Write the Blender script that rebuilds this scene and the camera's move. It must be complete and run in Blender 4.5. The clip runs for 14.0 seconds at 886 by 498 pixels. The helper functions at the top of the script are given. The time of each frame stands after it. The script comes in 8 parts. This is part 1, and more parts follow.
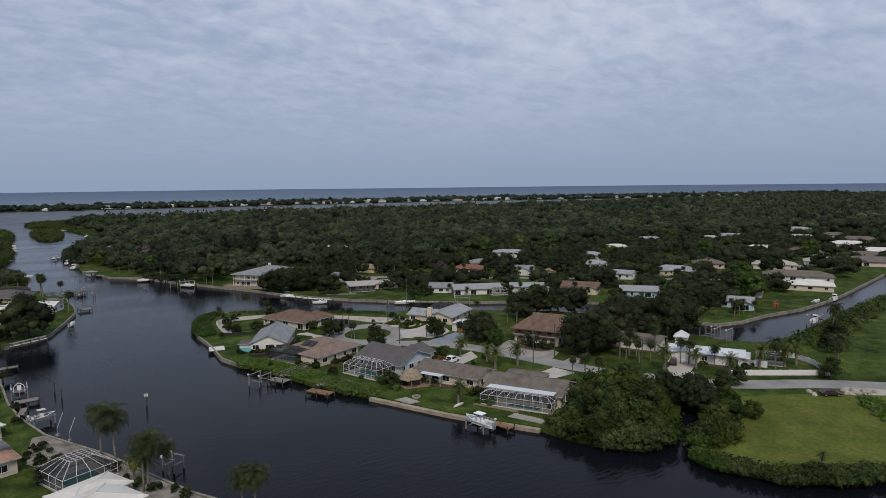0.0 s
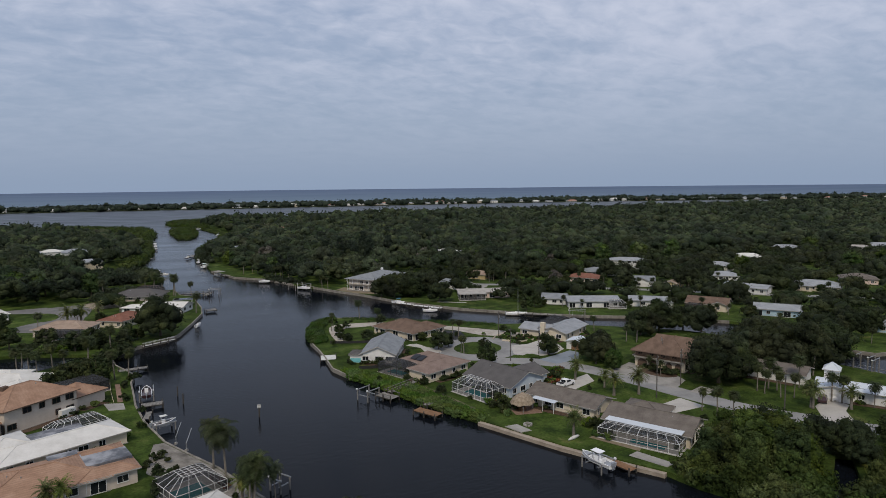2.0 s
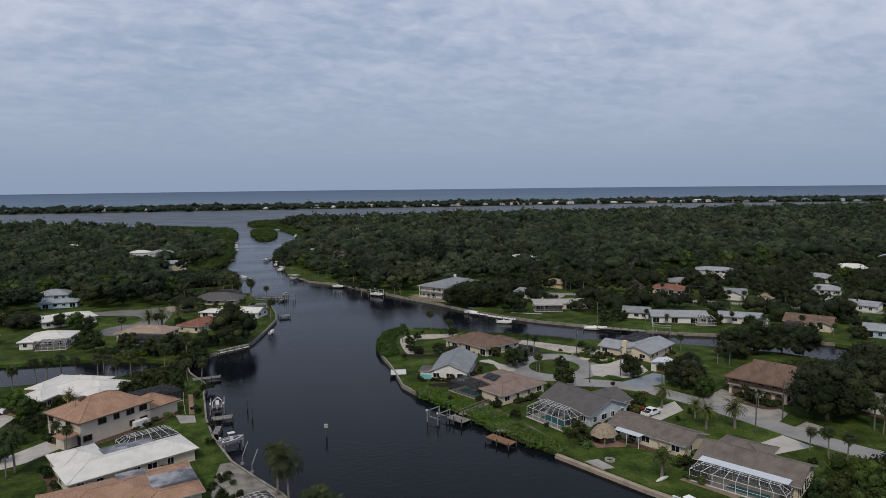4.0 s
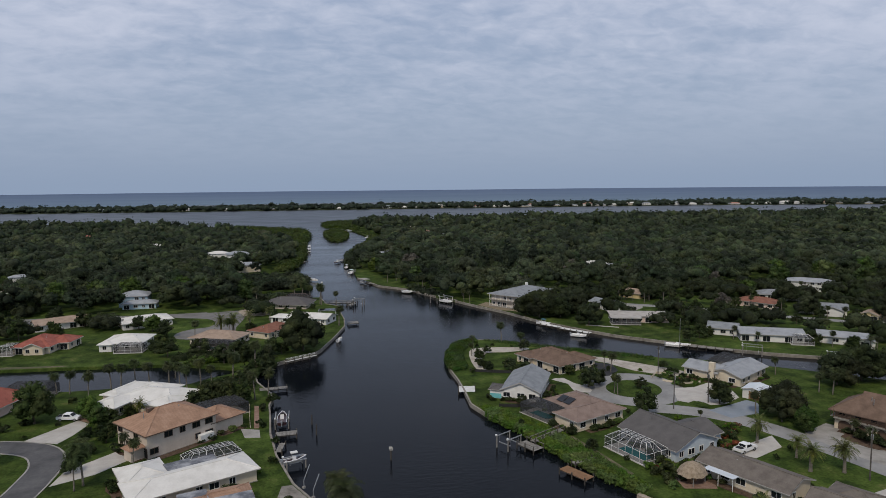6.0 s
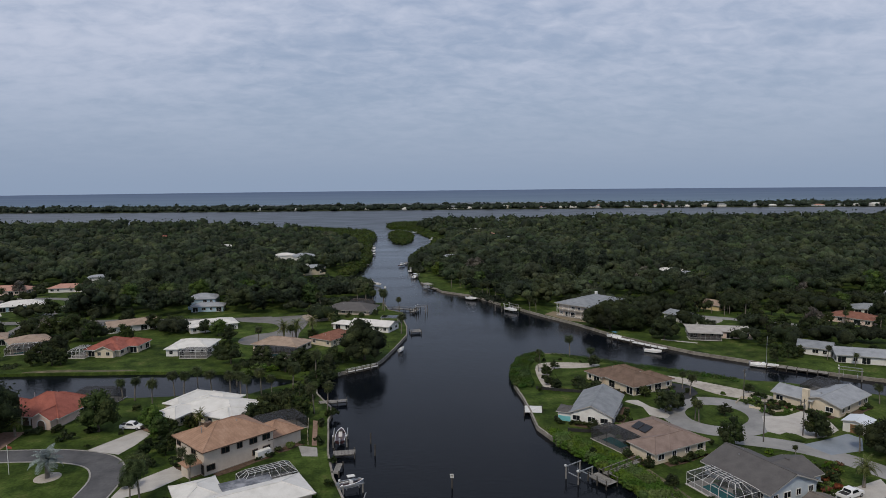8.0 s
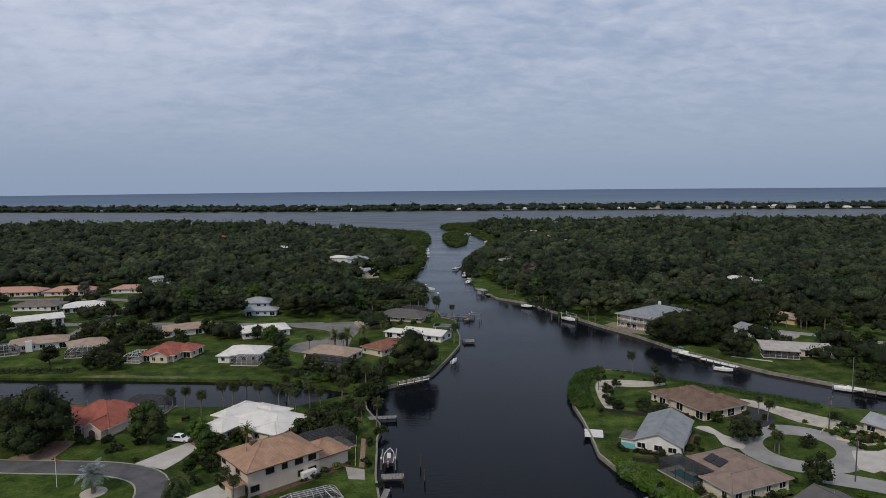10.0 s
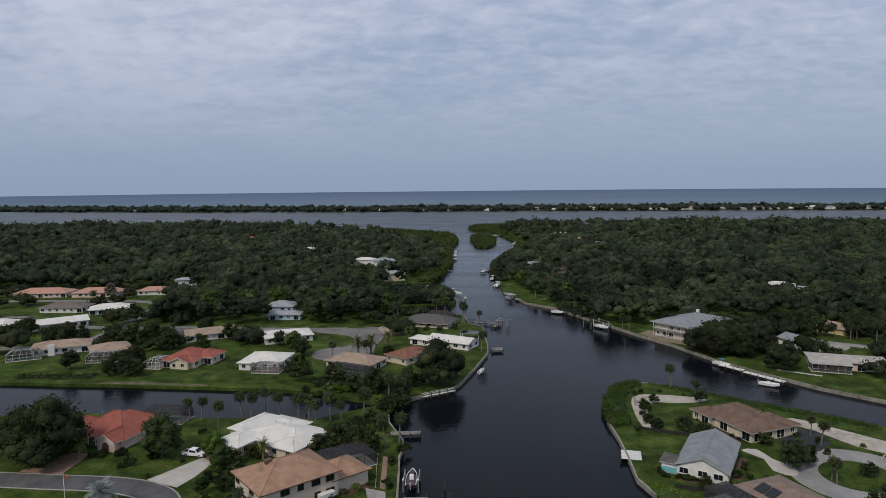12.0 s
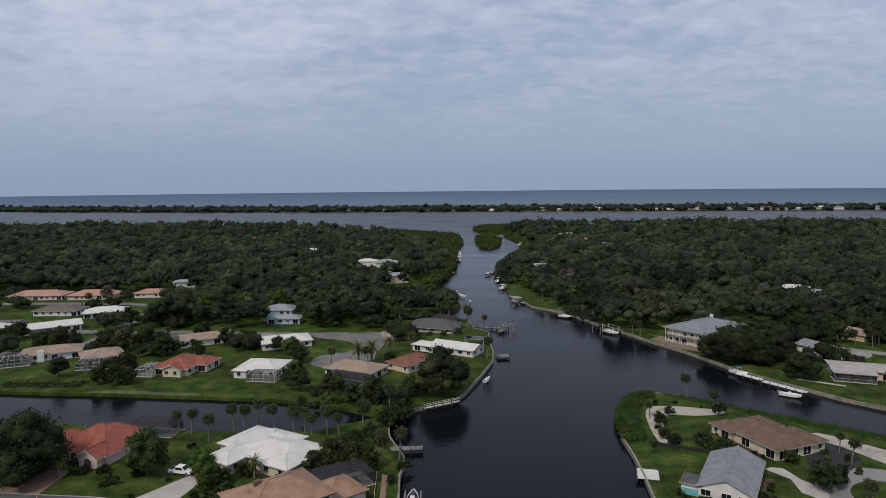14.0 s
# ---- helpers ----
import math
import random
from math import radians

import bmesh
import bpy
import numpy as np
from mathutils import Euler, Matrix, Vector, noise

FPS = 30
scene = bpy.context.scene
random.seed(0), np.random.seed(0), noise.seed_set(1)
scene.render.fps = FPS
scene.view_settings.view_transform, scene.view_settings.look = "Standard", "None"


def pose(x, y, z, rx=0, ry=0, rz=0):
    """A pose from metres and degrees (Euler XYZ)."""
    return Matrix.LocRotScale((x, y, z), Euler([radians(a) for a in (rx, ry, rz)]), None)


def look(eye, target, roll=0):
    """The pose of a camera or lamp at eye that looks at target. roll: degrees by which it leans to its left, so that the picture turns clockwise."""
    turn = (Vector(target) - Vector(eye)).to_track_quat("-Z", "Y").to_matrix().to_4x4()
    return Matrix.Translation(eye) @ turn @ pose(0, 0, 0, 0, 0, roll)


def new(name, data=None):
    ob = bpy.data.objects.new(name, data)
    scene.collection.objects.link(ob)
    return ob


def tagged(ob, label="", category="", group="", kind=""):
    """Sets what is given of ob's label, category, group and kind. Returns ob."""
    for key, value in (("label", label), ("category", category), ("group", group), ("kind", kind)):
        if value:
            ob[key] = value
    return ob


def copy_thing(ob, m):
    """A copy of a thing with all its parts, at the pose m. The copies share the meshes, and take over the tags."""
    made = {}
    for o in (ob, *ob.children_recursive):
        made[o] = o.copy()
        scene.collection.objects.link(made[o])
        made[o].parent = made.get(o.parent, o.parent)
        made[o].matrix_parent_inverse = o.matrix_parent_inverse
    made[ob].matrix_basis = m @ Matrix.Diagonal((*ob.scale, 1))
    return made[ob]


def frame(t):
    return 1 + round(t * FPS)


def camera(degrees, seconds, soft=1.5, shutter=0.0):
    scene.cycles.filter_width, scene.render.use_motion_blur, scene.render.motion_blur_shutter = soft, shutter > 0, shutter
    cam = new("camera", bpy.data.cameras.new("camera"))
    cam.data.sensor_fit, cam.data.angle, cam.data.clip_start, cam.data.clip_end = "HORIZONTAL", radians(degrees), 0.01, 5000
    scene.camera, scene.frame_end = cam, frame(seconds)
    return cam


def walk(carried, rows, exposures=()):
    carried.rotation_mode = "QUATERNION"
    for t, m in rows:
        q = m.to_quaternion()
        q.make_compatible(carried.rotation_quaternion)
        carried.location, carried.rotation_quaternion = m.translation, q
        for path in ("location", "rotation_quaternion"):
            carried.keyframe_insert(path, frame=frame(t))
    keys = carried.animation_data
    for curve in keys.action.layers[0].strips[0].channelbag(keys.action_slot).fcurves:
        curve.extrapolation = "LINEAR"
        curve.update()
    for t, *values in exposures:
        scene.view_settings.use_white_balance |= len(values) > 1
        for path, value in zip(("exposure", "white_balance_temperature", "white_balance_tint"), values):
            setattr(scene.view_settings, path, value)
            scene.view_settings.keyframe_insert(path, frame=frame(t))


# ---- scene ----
cam = camera(69.2, 14.0, soft=0.75)
PATH = [
    (0, (0.00, 0.00, 50.00), (59.02, 80.10, 39.96), -0.64),
    (0.5, (1.06, 1.70, 50.82), (56.53, 84.30, 40.79), -0.64),
    (1, (2.05, 3.44, 51.64), (53.68, 88.49, 41.62), -0.64),
    (1.5, (3.02, 5.22, 52.46), (50.72, 92.54, 42.46), -0.64),
    (2, (4.00, 7.07, 53.29), (48.30, 96.16, 43.31), -0.64),
    (2.5, (4.94, 8.98, 54.08), (46.43, 99.42, 44.11), -0.64),
    (3, (5.86, 10.97, 54.85), (44.79, 102.54, 44.90), -0.64),
    (5.5, (9.32, 21.26, 58.21), (35.21, 117.34, 48.33), -0.59),
    (6, (9.88, 23.38, 58.86), (33.20, 120.12, 48.99), -0.58),
    (6.5, (10.37, 25.53, 59.43), (31.14, 122.85, 49.58), -0.58),
    (7, (10.81, 27.71, 60.00), (29.04, 125.54, 50.16), -0.58),
    (7.5, (11.20, 29.90, 60.57), (26.98, 128.16, 50.75), -0.57),
    (8, (11.57, 32.11, 61.15), (25.01, 130.71, 51.33), -0.57),
    (10.5, (12.71, 43.24, 63.72), (16.18, 142.70, 53.93), -0.56),
    (11, (12.89, 45.55, 63.92), (15.14, 145.05, 54.14), -0.56),
    (11.5, (13.06, 47.89, 64.09), (14.37, 147.40, 54.32), -0.56),
    (12, (13.18, 50.27, 64.24), (13.87, 149.79, 54.48), -0.56),
    (12.5, (13.25, 52.67, 64.30), (13.58, 152.19, 54.54), -0.56),
    (13, (13.31, 55.11, 64.28), (13.44, 154.63, 54.53), -0.56),
    (13.5, (13.39, 57.57, 64.26), (13.43, 157.09, 54.51), -0.56),
    (14, (13.49, 60.05, 64.22), (13.49, 159.57, 54.48), -0.56),
]
walk(cam, [(t, look(eye, target, roll)) for t, eye, target, roll in PATH])

# ---- world, sun, exposure ----
world = bpy.data.worlds.new("world")
scene.world = world
world.use_nodes = True
wn, wl = world.node_tree.nodes, world.node_tree.links
wn.clear()


def wmath(op, a, b):
    n = wn.new("ShaderNodeMath")
    n.operation = op
    for i, q in enumerate((a, b)):
        if isinstance(q, (int, float)):
            n.inputs[i].default_value = q
        else:
            wl.new(q, n.inputs[i])
    return n.outputs[0]


def wmix(fac, a, b):
    n = wn.new("ShaderNodeMix")
    n.data_type = "RGBA"
    for i, q in ((0, fac), (6, a), (7, b)):
        if isinstance(q, (int, float)):
            n.inputs[i].default_value = q
        elif isinstance(q, tuple):
            n.inputs[i].default_value = (*q, 1)
        else:
            wl.new(q, n.inputs[i])
    return n.outputs[2]


def wramp(fac, lo, hi):
    n = wn.new("ShaderNodeMapRange")
    n.interpolation_type = "SMOOTHSTEP"
    wl.new(fac, n.inputs[0])
    n.inputs[1].default_value, n.inputs[2].default_value = lo, hi
    return n.outputs[0]


SUN_UP, SUN_ROUND = 48.0, 215.0
sky = wn.new("ShaderNodeTexSky")
sky.sky_type, sky.sun_disc = "NISHITA", False
sky.sun_elevation, sky.sun_rotation = radians(SUN_UP), radians(SUN_ROUND)
sky.air_density, sky.dust_density = 1.6, 2.5
skydim = wn.new("ShaderNodeVectorMath")
skydim.operation = "SCALE"
wl.new(sky.outputs[0], skydim.inputs[0])
skydim.inputs["Scale"].default_value = 0.06
coord = wn.new("ShaderNodeTexCoord")
sep = wn.new("ShaderNodeSeparateXYZ")
wl.new(coord.outputs["Generated"], sep.inputs[0])
up = wmath("MAXIMUM", sep.outputs[2], 0.0)
lift = wmath("ADD", up, 0.24)
flat = wn.new("ShaderNodeCombineXYZ")
wl.new(wmath("DIVIDE", sep.outputs[0], lift), flat.inputs[0])
wl.new(wmath("DIVIDE", sep.outputs[1], lift), flat.inputs[1])


def cloud(scale, stretch, detail, turn, shift):
    m = wn.new("ShaderNodeMapping")
    m.inputs["Scale"].default_value = (scale, scale * stretch, 1)
    m.inputs["Rotation"].default_value = (0, 0, radians(turn))
    m.inputs["Location"].default_value = shift
    wl.new(flat.outputs[0], m.inputs[0])
    n = wn.new("ShaderNodeTexNoise")
    n.inputs["Scale"].default_value, n.inputs["Detail"].default_value, n.inputs["Roughness"].default_value = 1.0, detail, 0.56
    n.inputs["Distortion"].default_value = 0.4
    wl.new(m.outputs[0], n.inputs["Vector"])
    return n.outputs[0]


big = cloud(0.7, 1.2, 4, 25, (3.1, 1.7, 0))
fine = cloud(10.0, 1.25, 7, 20, (0.4, 5.2, 0))
mid = cloud(2.6, 1.7, 6, 14, (7.4, 2.2, 0))
cover = wmath("ADD", wmath("MULTIPLY", big, 0.40), wmath("ADD", wmath("MULTIPLY", mid, 0.28), wmath("MULTIPLY", fine, 0.32)))
veil = wmath("MULTIPLY", wramp(cover, 0.31, 0.65), wramp(up, 0.0, 0.26))
haze = wmix(wramp(up, 0.0, 0.42), (0.308, 0.395, 0.55), (0.335, 0.415, 0.595))
clear = wmix(0.85, skydim.outputs[0], haze)
lit = wmix(veil, clear, (0.565, 0.608, 0.735))
bg = wn.new("ShaderNodeBackground")
wl.new(lit, bg.inputs[0])
bg.inputs[1].default_value = 1.0
wl.new(bg.outputs[0], wn.new("ShaderNodeOutputWorld").inputs[0])

sun = new("sun", bpy.data.lights.new("sun", "SUN"))
sun.data.energy, sun.data.angle, sun.data.color = 2.0, radians(10), (1.0, 0.88, 0.71)
sa = radians(SUN_ROUND)
sun.matrix_world = look((0, 0, 300), (-math.sin(sa) * 100, -math.cos(sa) * 100, 300 - 100 * math.tan(radians(SUN_UP))))

# ---- materials ----


def surface(name, colours, scale=1.0, rough=0.8, fine=0.0, bump=0.0, metal=0.0, spec=0.3, island=0.0, each=0.0, stretch=(1, 1, 1), detail=4.0, world_space=True, course=0.0, broad=0.0):
    """A procedural surface: colours blended by noise of the given size in metres, finer grain over it, relief, and per-piece variation."""
    m = bpy.data.materials.new(name)
    m.use_nodes = True
    nt = m.node_tree
    n, l = nt.nodes, nt.links
    p = n["Principled BSDF"]
    p.inputs["Roughness"].default_value, p.inputs["Metallic"].default_value = rough, metal
    p.inputs["Specular IOR Level"].default_value = spec
    if world_space:
        g = n.new("ShaderNodeNewGeometry")
        src = g.outputs["Position"]
    else:
        src = n.new("ShaderNodeTexCoord").outputs["Object"]
    mp = n.new("ShaderNodeMapping")
    mp.inputs["Scale"].default_value = [s / scale for s in stretch]
    l.new(src, mp.inputs[0])
    t = n.new("ShaderNodeTexNoise")
    t.inputs["Scale"].default_value, t.inputs["Detail"].default_value, t.inputs["Roughness"].default_value = 1.0, detail, 0.6
    l.new(mp.outputs[0], t.inputs["Vector"])
    r = n.new("ShaderNodeValToRGB")
    e = r.color_ramp.elements
    while len(e) < len(colours):
        e.new(0.5)
    for i, c in enumerate(colours):
        e[i].position = 0.30 + 0.42 * i / max(1, len(colours) - 1)
        e[i].color = (*c, 1)
    l.new(t.outputs[0], r.inputs[0])
    out = r.outputs[0]
    f2 = n.new("ShaderNodeTexNoise")
    f2.inputs["Scale"].default_value, f2.inputs["Detail"].default_value = 9.0, 3.0
    l.new(mp.outputs[0], f2.inputs["Vector"])
    hsv = n.new("ShaderNodeHueSaturation")
    l.new(out, hsv.inputs["Color"])
    value = None

    def scaled(sock, amount):
        q = n.new("ShaderNodeMapRange")
        l.new(sock, q.inputs[0])
        q.inputs[3].default_value, q.inputs[4].default_value = 1 - amount, 1 + amount
        return q.outputs[0]

    if fine:
        value = scaled(f2.outputs[0], fine)
    for amount, node, sock in ((island, "ShaderNodeNewGeometry", "Random Per Island"), (each, "ShaderNodeObjectInfo", "Random")):
        if amount:
            s = scaled(n.new(node).outputs[sock], amount)
            if value is None:
                value = s
            else:
                q = n.new("ShaderNodeMath")
                q.operation = "MULTIPLY"
                l.new(value, q.inputs[0]), l.new(s, q.inputs[1])
                value = q.outputs[0]
    if broad:  # mown and worn patches, many metres wide
        wide = n.new("ShaderNodeTexNoise")
        wide.inputs["Scale"].default_value, wide.inputs["Detail"].default_value, wide.inputs["Roughness"].default_value = 0.045, 5.0, 0.7
        l.new(src, wide.inputs["Vector"])
        w0 = n.new("ShaderNodeMapRange")
        w0.inputs[1].default_value, w0.inputs[2].default_value, w0.inputs[3].default_value, w0.inputs[4].default_value = 0.34, 0.66, 1 - broad, 1 + broad
        l.new(wide.outputs[0], w0.inputs[0])
        q = n.new("ShaderNodeMath")
        q.operation = "MULTIPLY"
        l.new(value, q.inputs[0]), l.new(w0.outputs[0], q.inputs[1])
        value = q.outputs[0]
    if course:  # rows of tiles, evenly spaced in height
        sp = n.new("ShaderNodeSeparateXYZ")
        l.new(src, sp.inputs[0])
        w1 = n.new("ShaderNodeMath")
        w1.operation = "MULTIPLY"
        w1.inputs[1].default_value = 2 * math.pi / course
        l.new(sp.outputs[2], w1.inputs[0])
        w2 = n.new("ShaderNodeMath")
        w2.operation = "SINE"
        l.new(w1.outputs[0], w2.inputs[0])
        w3 = n.new("ShaderNodeMapRange")
        w3.inputs[1].default_value, w3.inputs[2].default_value, w3.inputs[3].default_value, w3.inputs[4].default_value = -1, 0.2, 0.90, 1.03
        l.new(w2.outputs[0], w3.inputs[0])
        if value is None:
            value = w3.outputs[0]
        else:
            q = n.new("ShaderNodeMath")
            q.operation = "MULTIPLY"
            l.new(value, q.inputs[0]), l.new(w3.outputs[0], q.inputs[1])
            value = q.outputs[0]
    if value is not None:
        l.new(value, hsv.inputs["Value"])
    l.new(hsv.outputs[0], p.inputs["Base Color"])
    if bump:
        b = n.new("ShaderNodeBump")
        b.inputs["Strength"].default_value, b.inputs["Distance"].default_value = 0.6, bump
        l.new(f2.outputs[0], b.inputs["Height"])
        l.new(b.outputs[0], p.inputs["Normal"])
    return m


def water_surface(name, deep, rough, ripple, swell, height):
    m = bpy.data.materials.new(name)
    m.use_nodes = True
    n, l = m.node_tree.nodes, m.node_tree.links
    p = n["Principled BSDF"]
    p.inputs["Base Color"].default_value = (*deep, 1)
    p.inputs["IOR"].default_value, p.inputs["Roughness"].default_value = 1.333, rough
    p.inputs["Specular IOR Level"].default_value = 0.12
    g = n.new("ShaderNodeNewGeometry")
    a = n.new("ShaderNodeTexNoise")
    a.inputs["Scale"].default_value, a.inputs["Detail"].default_value = 1 / ripple, 3.0
    mp = n.new("ShaderNodeMapping")
    mp.inputs["Scale"].default_value, mp.inputs["Rotation"].default_value = (0.55, 1.5, 1), (0, 0, radians(18))
    l.new(g.outputs["Position"], mp.inputs[0])
    l.new(mp.outputs[0], a.inputs["Vector"])
    b = n.new("ShaderNodeTexNoise")
    b.inputs["Scale"].default_value, b.inputs["Detail"].default_value = 1 / swell, 2.0
    l.new(mp.outputs[0], b.inputs["Vector"])
    mul = n.new("ShaderNodeMath")
    mul.operation = "MULTIPLY"
    l.new(a.outputs[0], mul.inputs[0])
    wind = n.new("ShaderNodeMapRange")
    wind.inputs[1].default_value, wind.inputs[2].default_value, wind.inputs[3].default_value = 0.35, 0.65, 0.35
    l.new(b.outputs[0], wind.inputs[0])
    l.new(wind.outputs[0], mul.inputs[1])
    bp = n.new("ShaderNodeBump")
    bp.inputs["Strength"].default_value, bp.inputs["Distance"].default_value = 1.0, height
    l.new(mul.outputs[0], bp.inputs["Height"])
    l.new(bp.outputs[0], p.inputs["Normal"])
    ra = n.new("ShaderNodeMapRange")
    ra.inputs[1].default_value, ra.inputs[2].default_value = 0.3, 0.7
    ra.inputs[3].default_value, ra.inputs[4].default_value = rough * 0.6, rough * 1.6
    l.new(b.outputs[0], ra.inputs[0])
    sep_xyz = n.new("ShaderNodeSeparateXYZ")  # the open bay to the north is ruffled by the wind
    l.new(g.outputs["Position"], sep_xyz.inputs[0])
    bay = n.new("ShaderNodeMapRange")
    bay.inputs[1].default_value, bay.inputs[2].default_value, bay.inputs[3].default_value, bay.inputs[4].default_value = 260, 1100, 0.0, 0.22
    l.new(sep_xyz.outputs[1], bay.inputs[0])
    total = n.new("ShaderNodeMath")
    l.new(ra.outputs[0], total.inputs[0]), l.new(bay.outputs[0], total.inputs[1])
    l.new(total.outputs[0], p.inputs["Roughness"])
    gloss = n.new("ShaderNodeMapRange")
    gloss.inputs[1].default_value, gloss.inputs[2].default_value, gloss.inputs[3].default_value, gloss.inputs[4].default_value = 330, 640, 0.12, 0.34
    l.new(sep_xyz.outputs[1], gloss.inputs[0])
    l.new(gloss.outputs[0], p.inputs["Specular IOR Level"])
    return m


WATER = water_surface("water", (0.0042, 0.0056, 0.0082), 0.10, 1.3, 38.0, 0.085)


def sea_surface():
    """Open sea: pale green shallows by the shore, deepening to blue with wind streaks."""
    m = surface("sea", [(0.066, 0.108, 0.160), (0.084, 0.130, 0.185), (0.098, 0.146, 0.200)], 260, 0.7, spec=0.15, stretch=(0.12, 1, 1), detail=6)
    n, l = m.node_tree.nodes, m.node_tree.links
    p = n["Principled BSDF"]
    wave = p.inputs["Base Color"].links[0].from_socket
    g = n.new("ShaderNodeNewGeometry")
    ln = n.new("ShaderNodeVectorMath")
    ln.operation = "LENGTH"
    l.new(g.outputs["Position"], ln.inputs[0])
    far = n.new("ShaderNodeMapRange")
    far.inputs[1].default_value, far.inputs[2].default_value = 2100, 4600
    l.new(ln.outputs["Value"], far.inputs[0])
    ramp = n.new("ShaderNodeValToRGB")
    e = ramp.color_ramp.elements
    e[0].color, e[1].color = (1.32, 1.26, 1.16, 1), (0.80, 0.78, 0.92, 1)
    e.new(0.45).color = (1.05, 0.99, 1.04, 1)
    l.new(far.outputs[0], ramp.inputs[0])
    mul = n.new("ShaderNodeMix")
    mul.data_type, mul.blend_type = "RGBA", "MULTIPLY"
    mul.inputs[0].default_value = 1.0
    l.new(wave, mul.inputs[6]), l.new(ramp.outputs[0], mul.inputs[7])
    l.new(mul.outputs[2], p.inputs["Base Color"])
    return m


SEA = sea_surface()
GRASS = surface("grass", [(0.013, 0.023, 0.007), (0.030, 0.050, 0.010), (0.049, 0.074, 0.016), (0.098, 0.102, 0.036)], 5, 0.95, 0.7, 0.10, spec=0.06, detail=12, broad=0.34)
MEADOW = surface("rough_grass", [(0.052, 0.076, 0.014), (0.078, 0.098, 0.019), (0.105, 0.108, 0.030)], 6, 0.95, 0.5, 0.08, spec=0.08, detail=10, broad=0.2)
WOODFLOOR = surface("wood_floor", [(0.020, 0.030, 0.012), (0.035, 0.042, 0.018)], 8, 0.95, 0.3, spec=0.1)
ASPHALT = surface("old_asphalt", [(0.17, 0.17, 0.17), (0.23, 0.23, 0.225), (0.27, 0.265, 0.26)], 6, 0.9, 0.12, 0.01, spec=0.2)
ASPHALT_MID = surface("grey_asphalt", [(0.115, 0.112, 0.108), (0.15, 0.147, 0.142), (0.18, 0.176, 0.17)], 6, 0.9, 0.12, 0.01, spec=0.2)
TAR = surface("fresh_asphalt", [(0.022, 0.023, 0.026), (0.034, 0.035, 0.038)], 4, 0.85, 0.15, 0.01, spec=0.25)
DARKROAD = surface("worn_asphalt", [(0.055, 0.055, 0.058), (0.085, 0.085, 0.088), (0.115, 0.115, 0.115)], 5, 0.9, 0.2, 0.01, spec=0.2, detail=8)
CONCRETE = surface("concrete", [(0.2, 0.19, 0.175), (0.27, 0.26, 0.24), (0.325, 0.312, 0.29)], 3, 0.9, 0.12, 0.01, spec=0.2)
PALECONCRETE = surface("pale_concrete", [(0.34, 0.325, 0.30), (0.44, 0.42, 0.39)], 3, 0.9, 0.12, spec=0.2)
BLUEDRIVE = surface("painted_drive", [(0.17, 0.20, 0.235), (0.225, 0.255, 0.29)], 3, 0.8, 0.1, spec=0.3)
PAVERS = surface("brick_paving", [(0.16, 0.10, 0.075), (0.22, 0.145, 0.11), (0.26, 0.18, 0.14)], 0.8, 0.9, 0.2, 0.01, spec=0.2)
SHELL = surface("crushed_shell", [(0.26, 0.235, 0.205), (0.36, 0.33, 0.29), (0.43, 0.395, 0.35)], 2.5, 0.95, 0.2, 0.02, spec=0.1)
DIRT = surface("bare_earth", [(0.16, 0.13, 0.09), (0.24, 0.20, 0.14)], 3, 0.95, 0.3, spec=0.1)
MULCH = surface("mulch", [(0.050, 0.034, 0.024), (0.085, 0.058, 0.042), (0.12, 0.085, 0.062)], 0.8, 0.95, 0.3, spec=0.1)
RETAIN = surface("seawall_concrete", [(0.13, 0.118, 0.10), (0.21, 0.195, 0.17), (0.28, 0.265, 0.235)], 2.0, 0.9, 0.25, 0.02, spec=0.2)

ROOF_ORANGE = surface("terracotta_roof", [(0.229, 0.14, 0.095), (0.29, 0.18, 0.122), (0.343, 0.225, 0.158)], 2.2, 0.85, 0.22, 0.05, spec=0.2, course=0.15)
ROOF_RED = surface("red_tile_roof", [(0.19, 0.062, 0.046), (0.26, 0.085, 0.062), (0.31, 0.11, 0.082)], 2.2, 0.85, 0.2, 0.05, spec=0.2, course=0.15)
ROOF_REDBROWN = surface("red_brown_tiles", [(0.14, 0.062, 0.042), (0.19, 0.085, 0.058), (0.24, 0.115, 0.08)], 2.2, 0.85, 0.2, 0.05, spec=0.2, course=0.15)
ROOF_CORAL = surface("coral_tile_roof", [(0.34, 0.19, 0.145), (0.42, 0.24, 0.19)], 2.5, 0.85, 0.18, 0.05, spec=0.2)
ROOF_WHITE = surface("white_tile_roof", [(0.49, 0.48, 0.45), (0.56, 0.55, 0.52), (0.61, 0.60, 0.57)], 2.6, 0.8, 0.08, 0.03, spec=0.3)
ROOF_GREYWHITE = surface("pale_grey_roof", [(0.20, 0.212, 0.228), (0.255, 0.27, 0.288), (0.295, 0.312, 0.33)], 2.6, 0.7, 0.1, 0.03, spec=0.3)
ROOF_GREY = surface("grey_shingle_roof", [(0.155, 0.17, 0.185), (0.20, 0.215, 0.23), (0.235, 0.25, 0.265)], 2.0, 0.9, 0.15, 0.03, spec=0.2)
ROOF_DARK = surface("dark_shingle_roof", [(0.078, 0.074, 0.074), (0.092, 0.088, 0.087), (0.105, 0.100, 0.098)], 2.0, 0.9, 0.16, 0.03, spec=0.2)
ROOF_BROWN = surface("brown_shingle_roof", [(0.098, 0.067, 0.05), (0.138, 0.094, 0.07), (0.168, 0.117, 0.089)], 2.0, 0.9, 0.2, 0.03, spec=0.2)
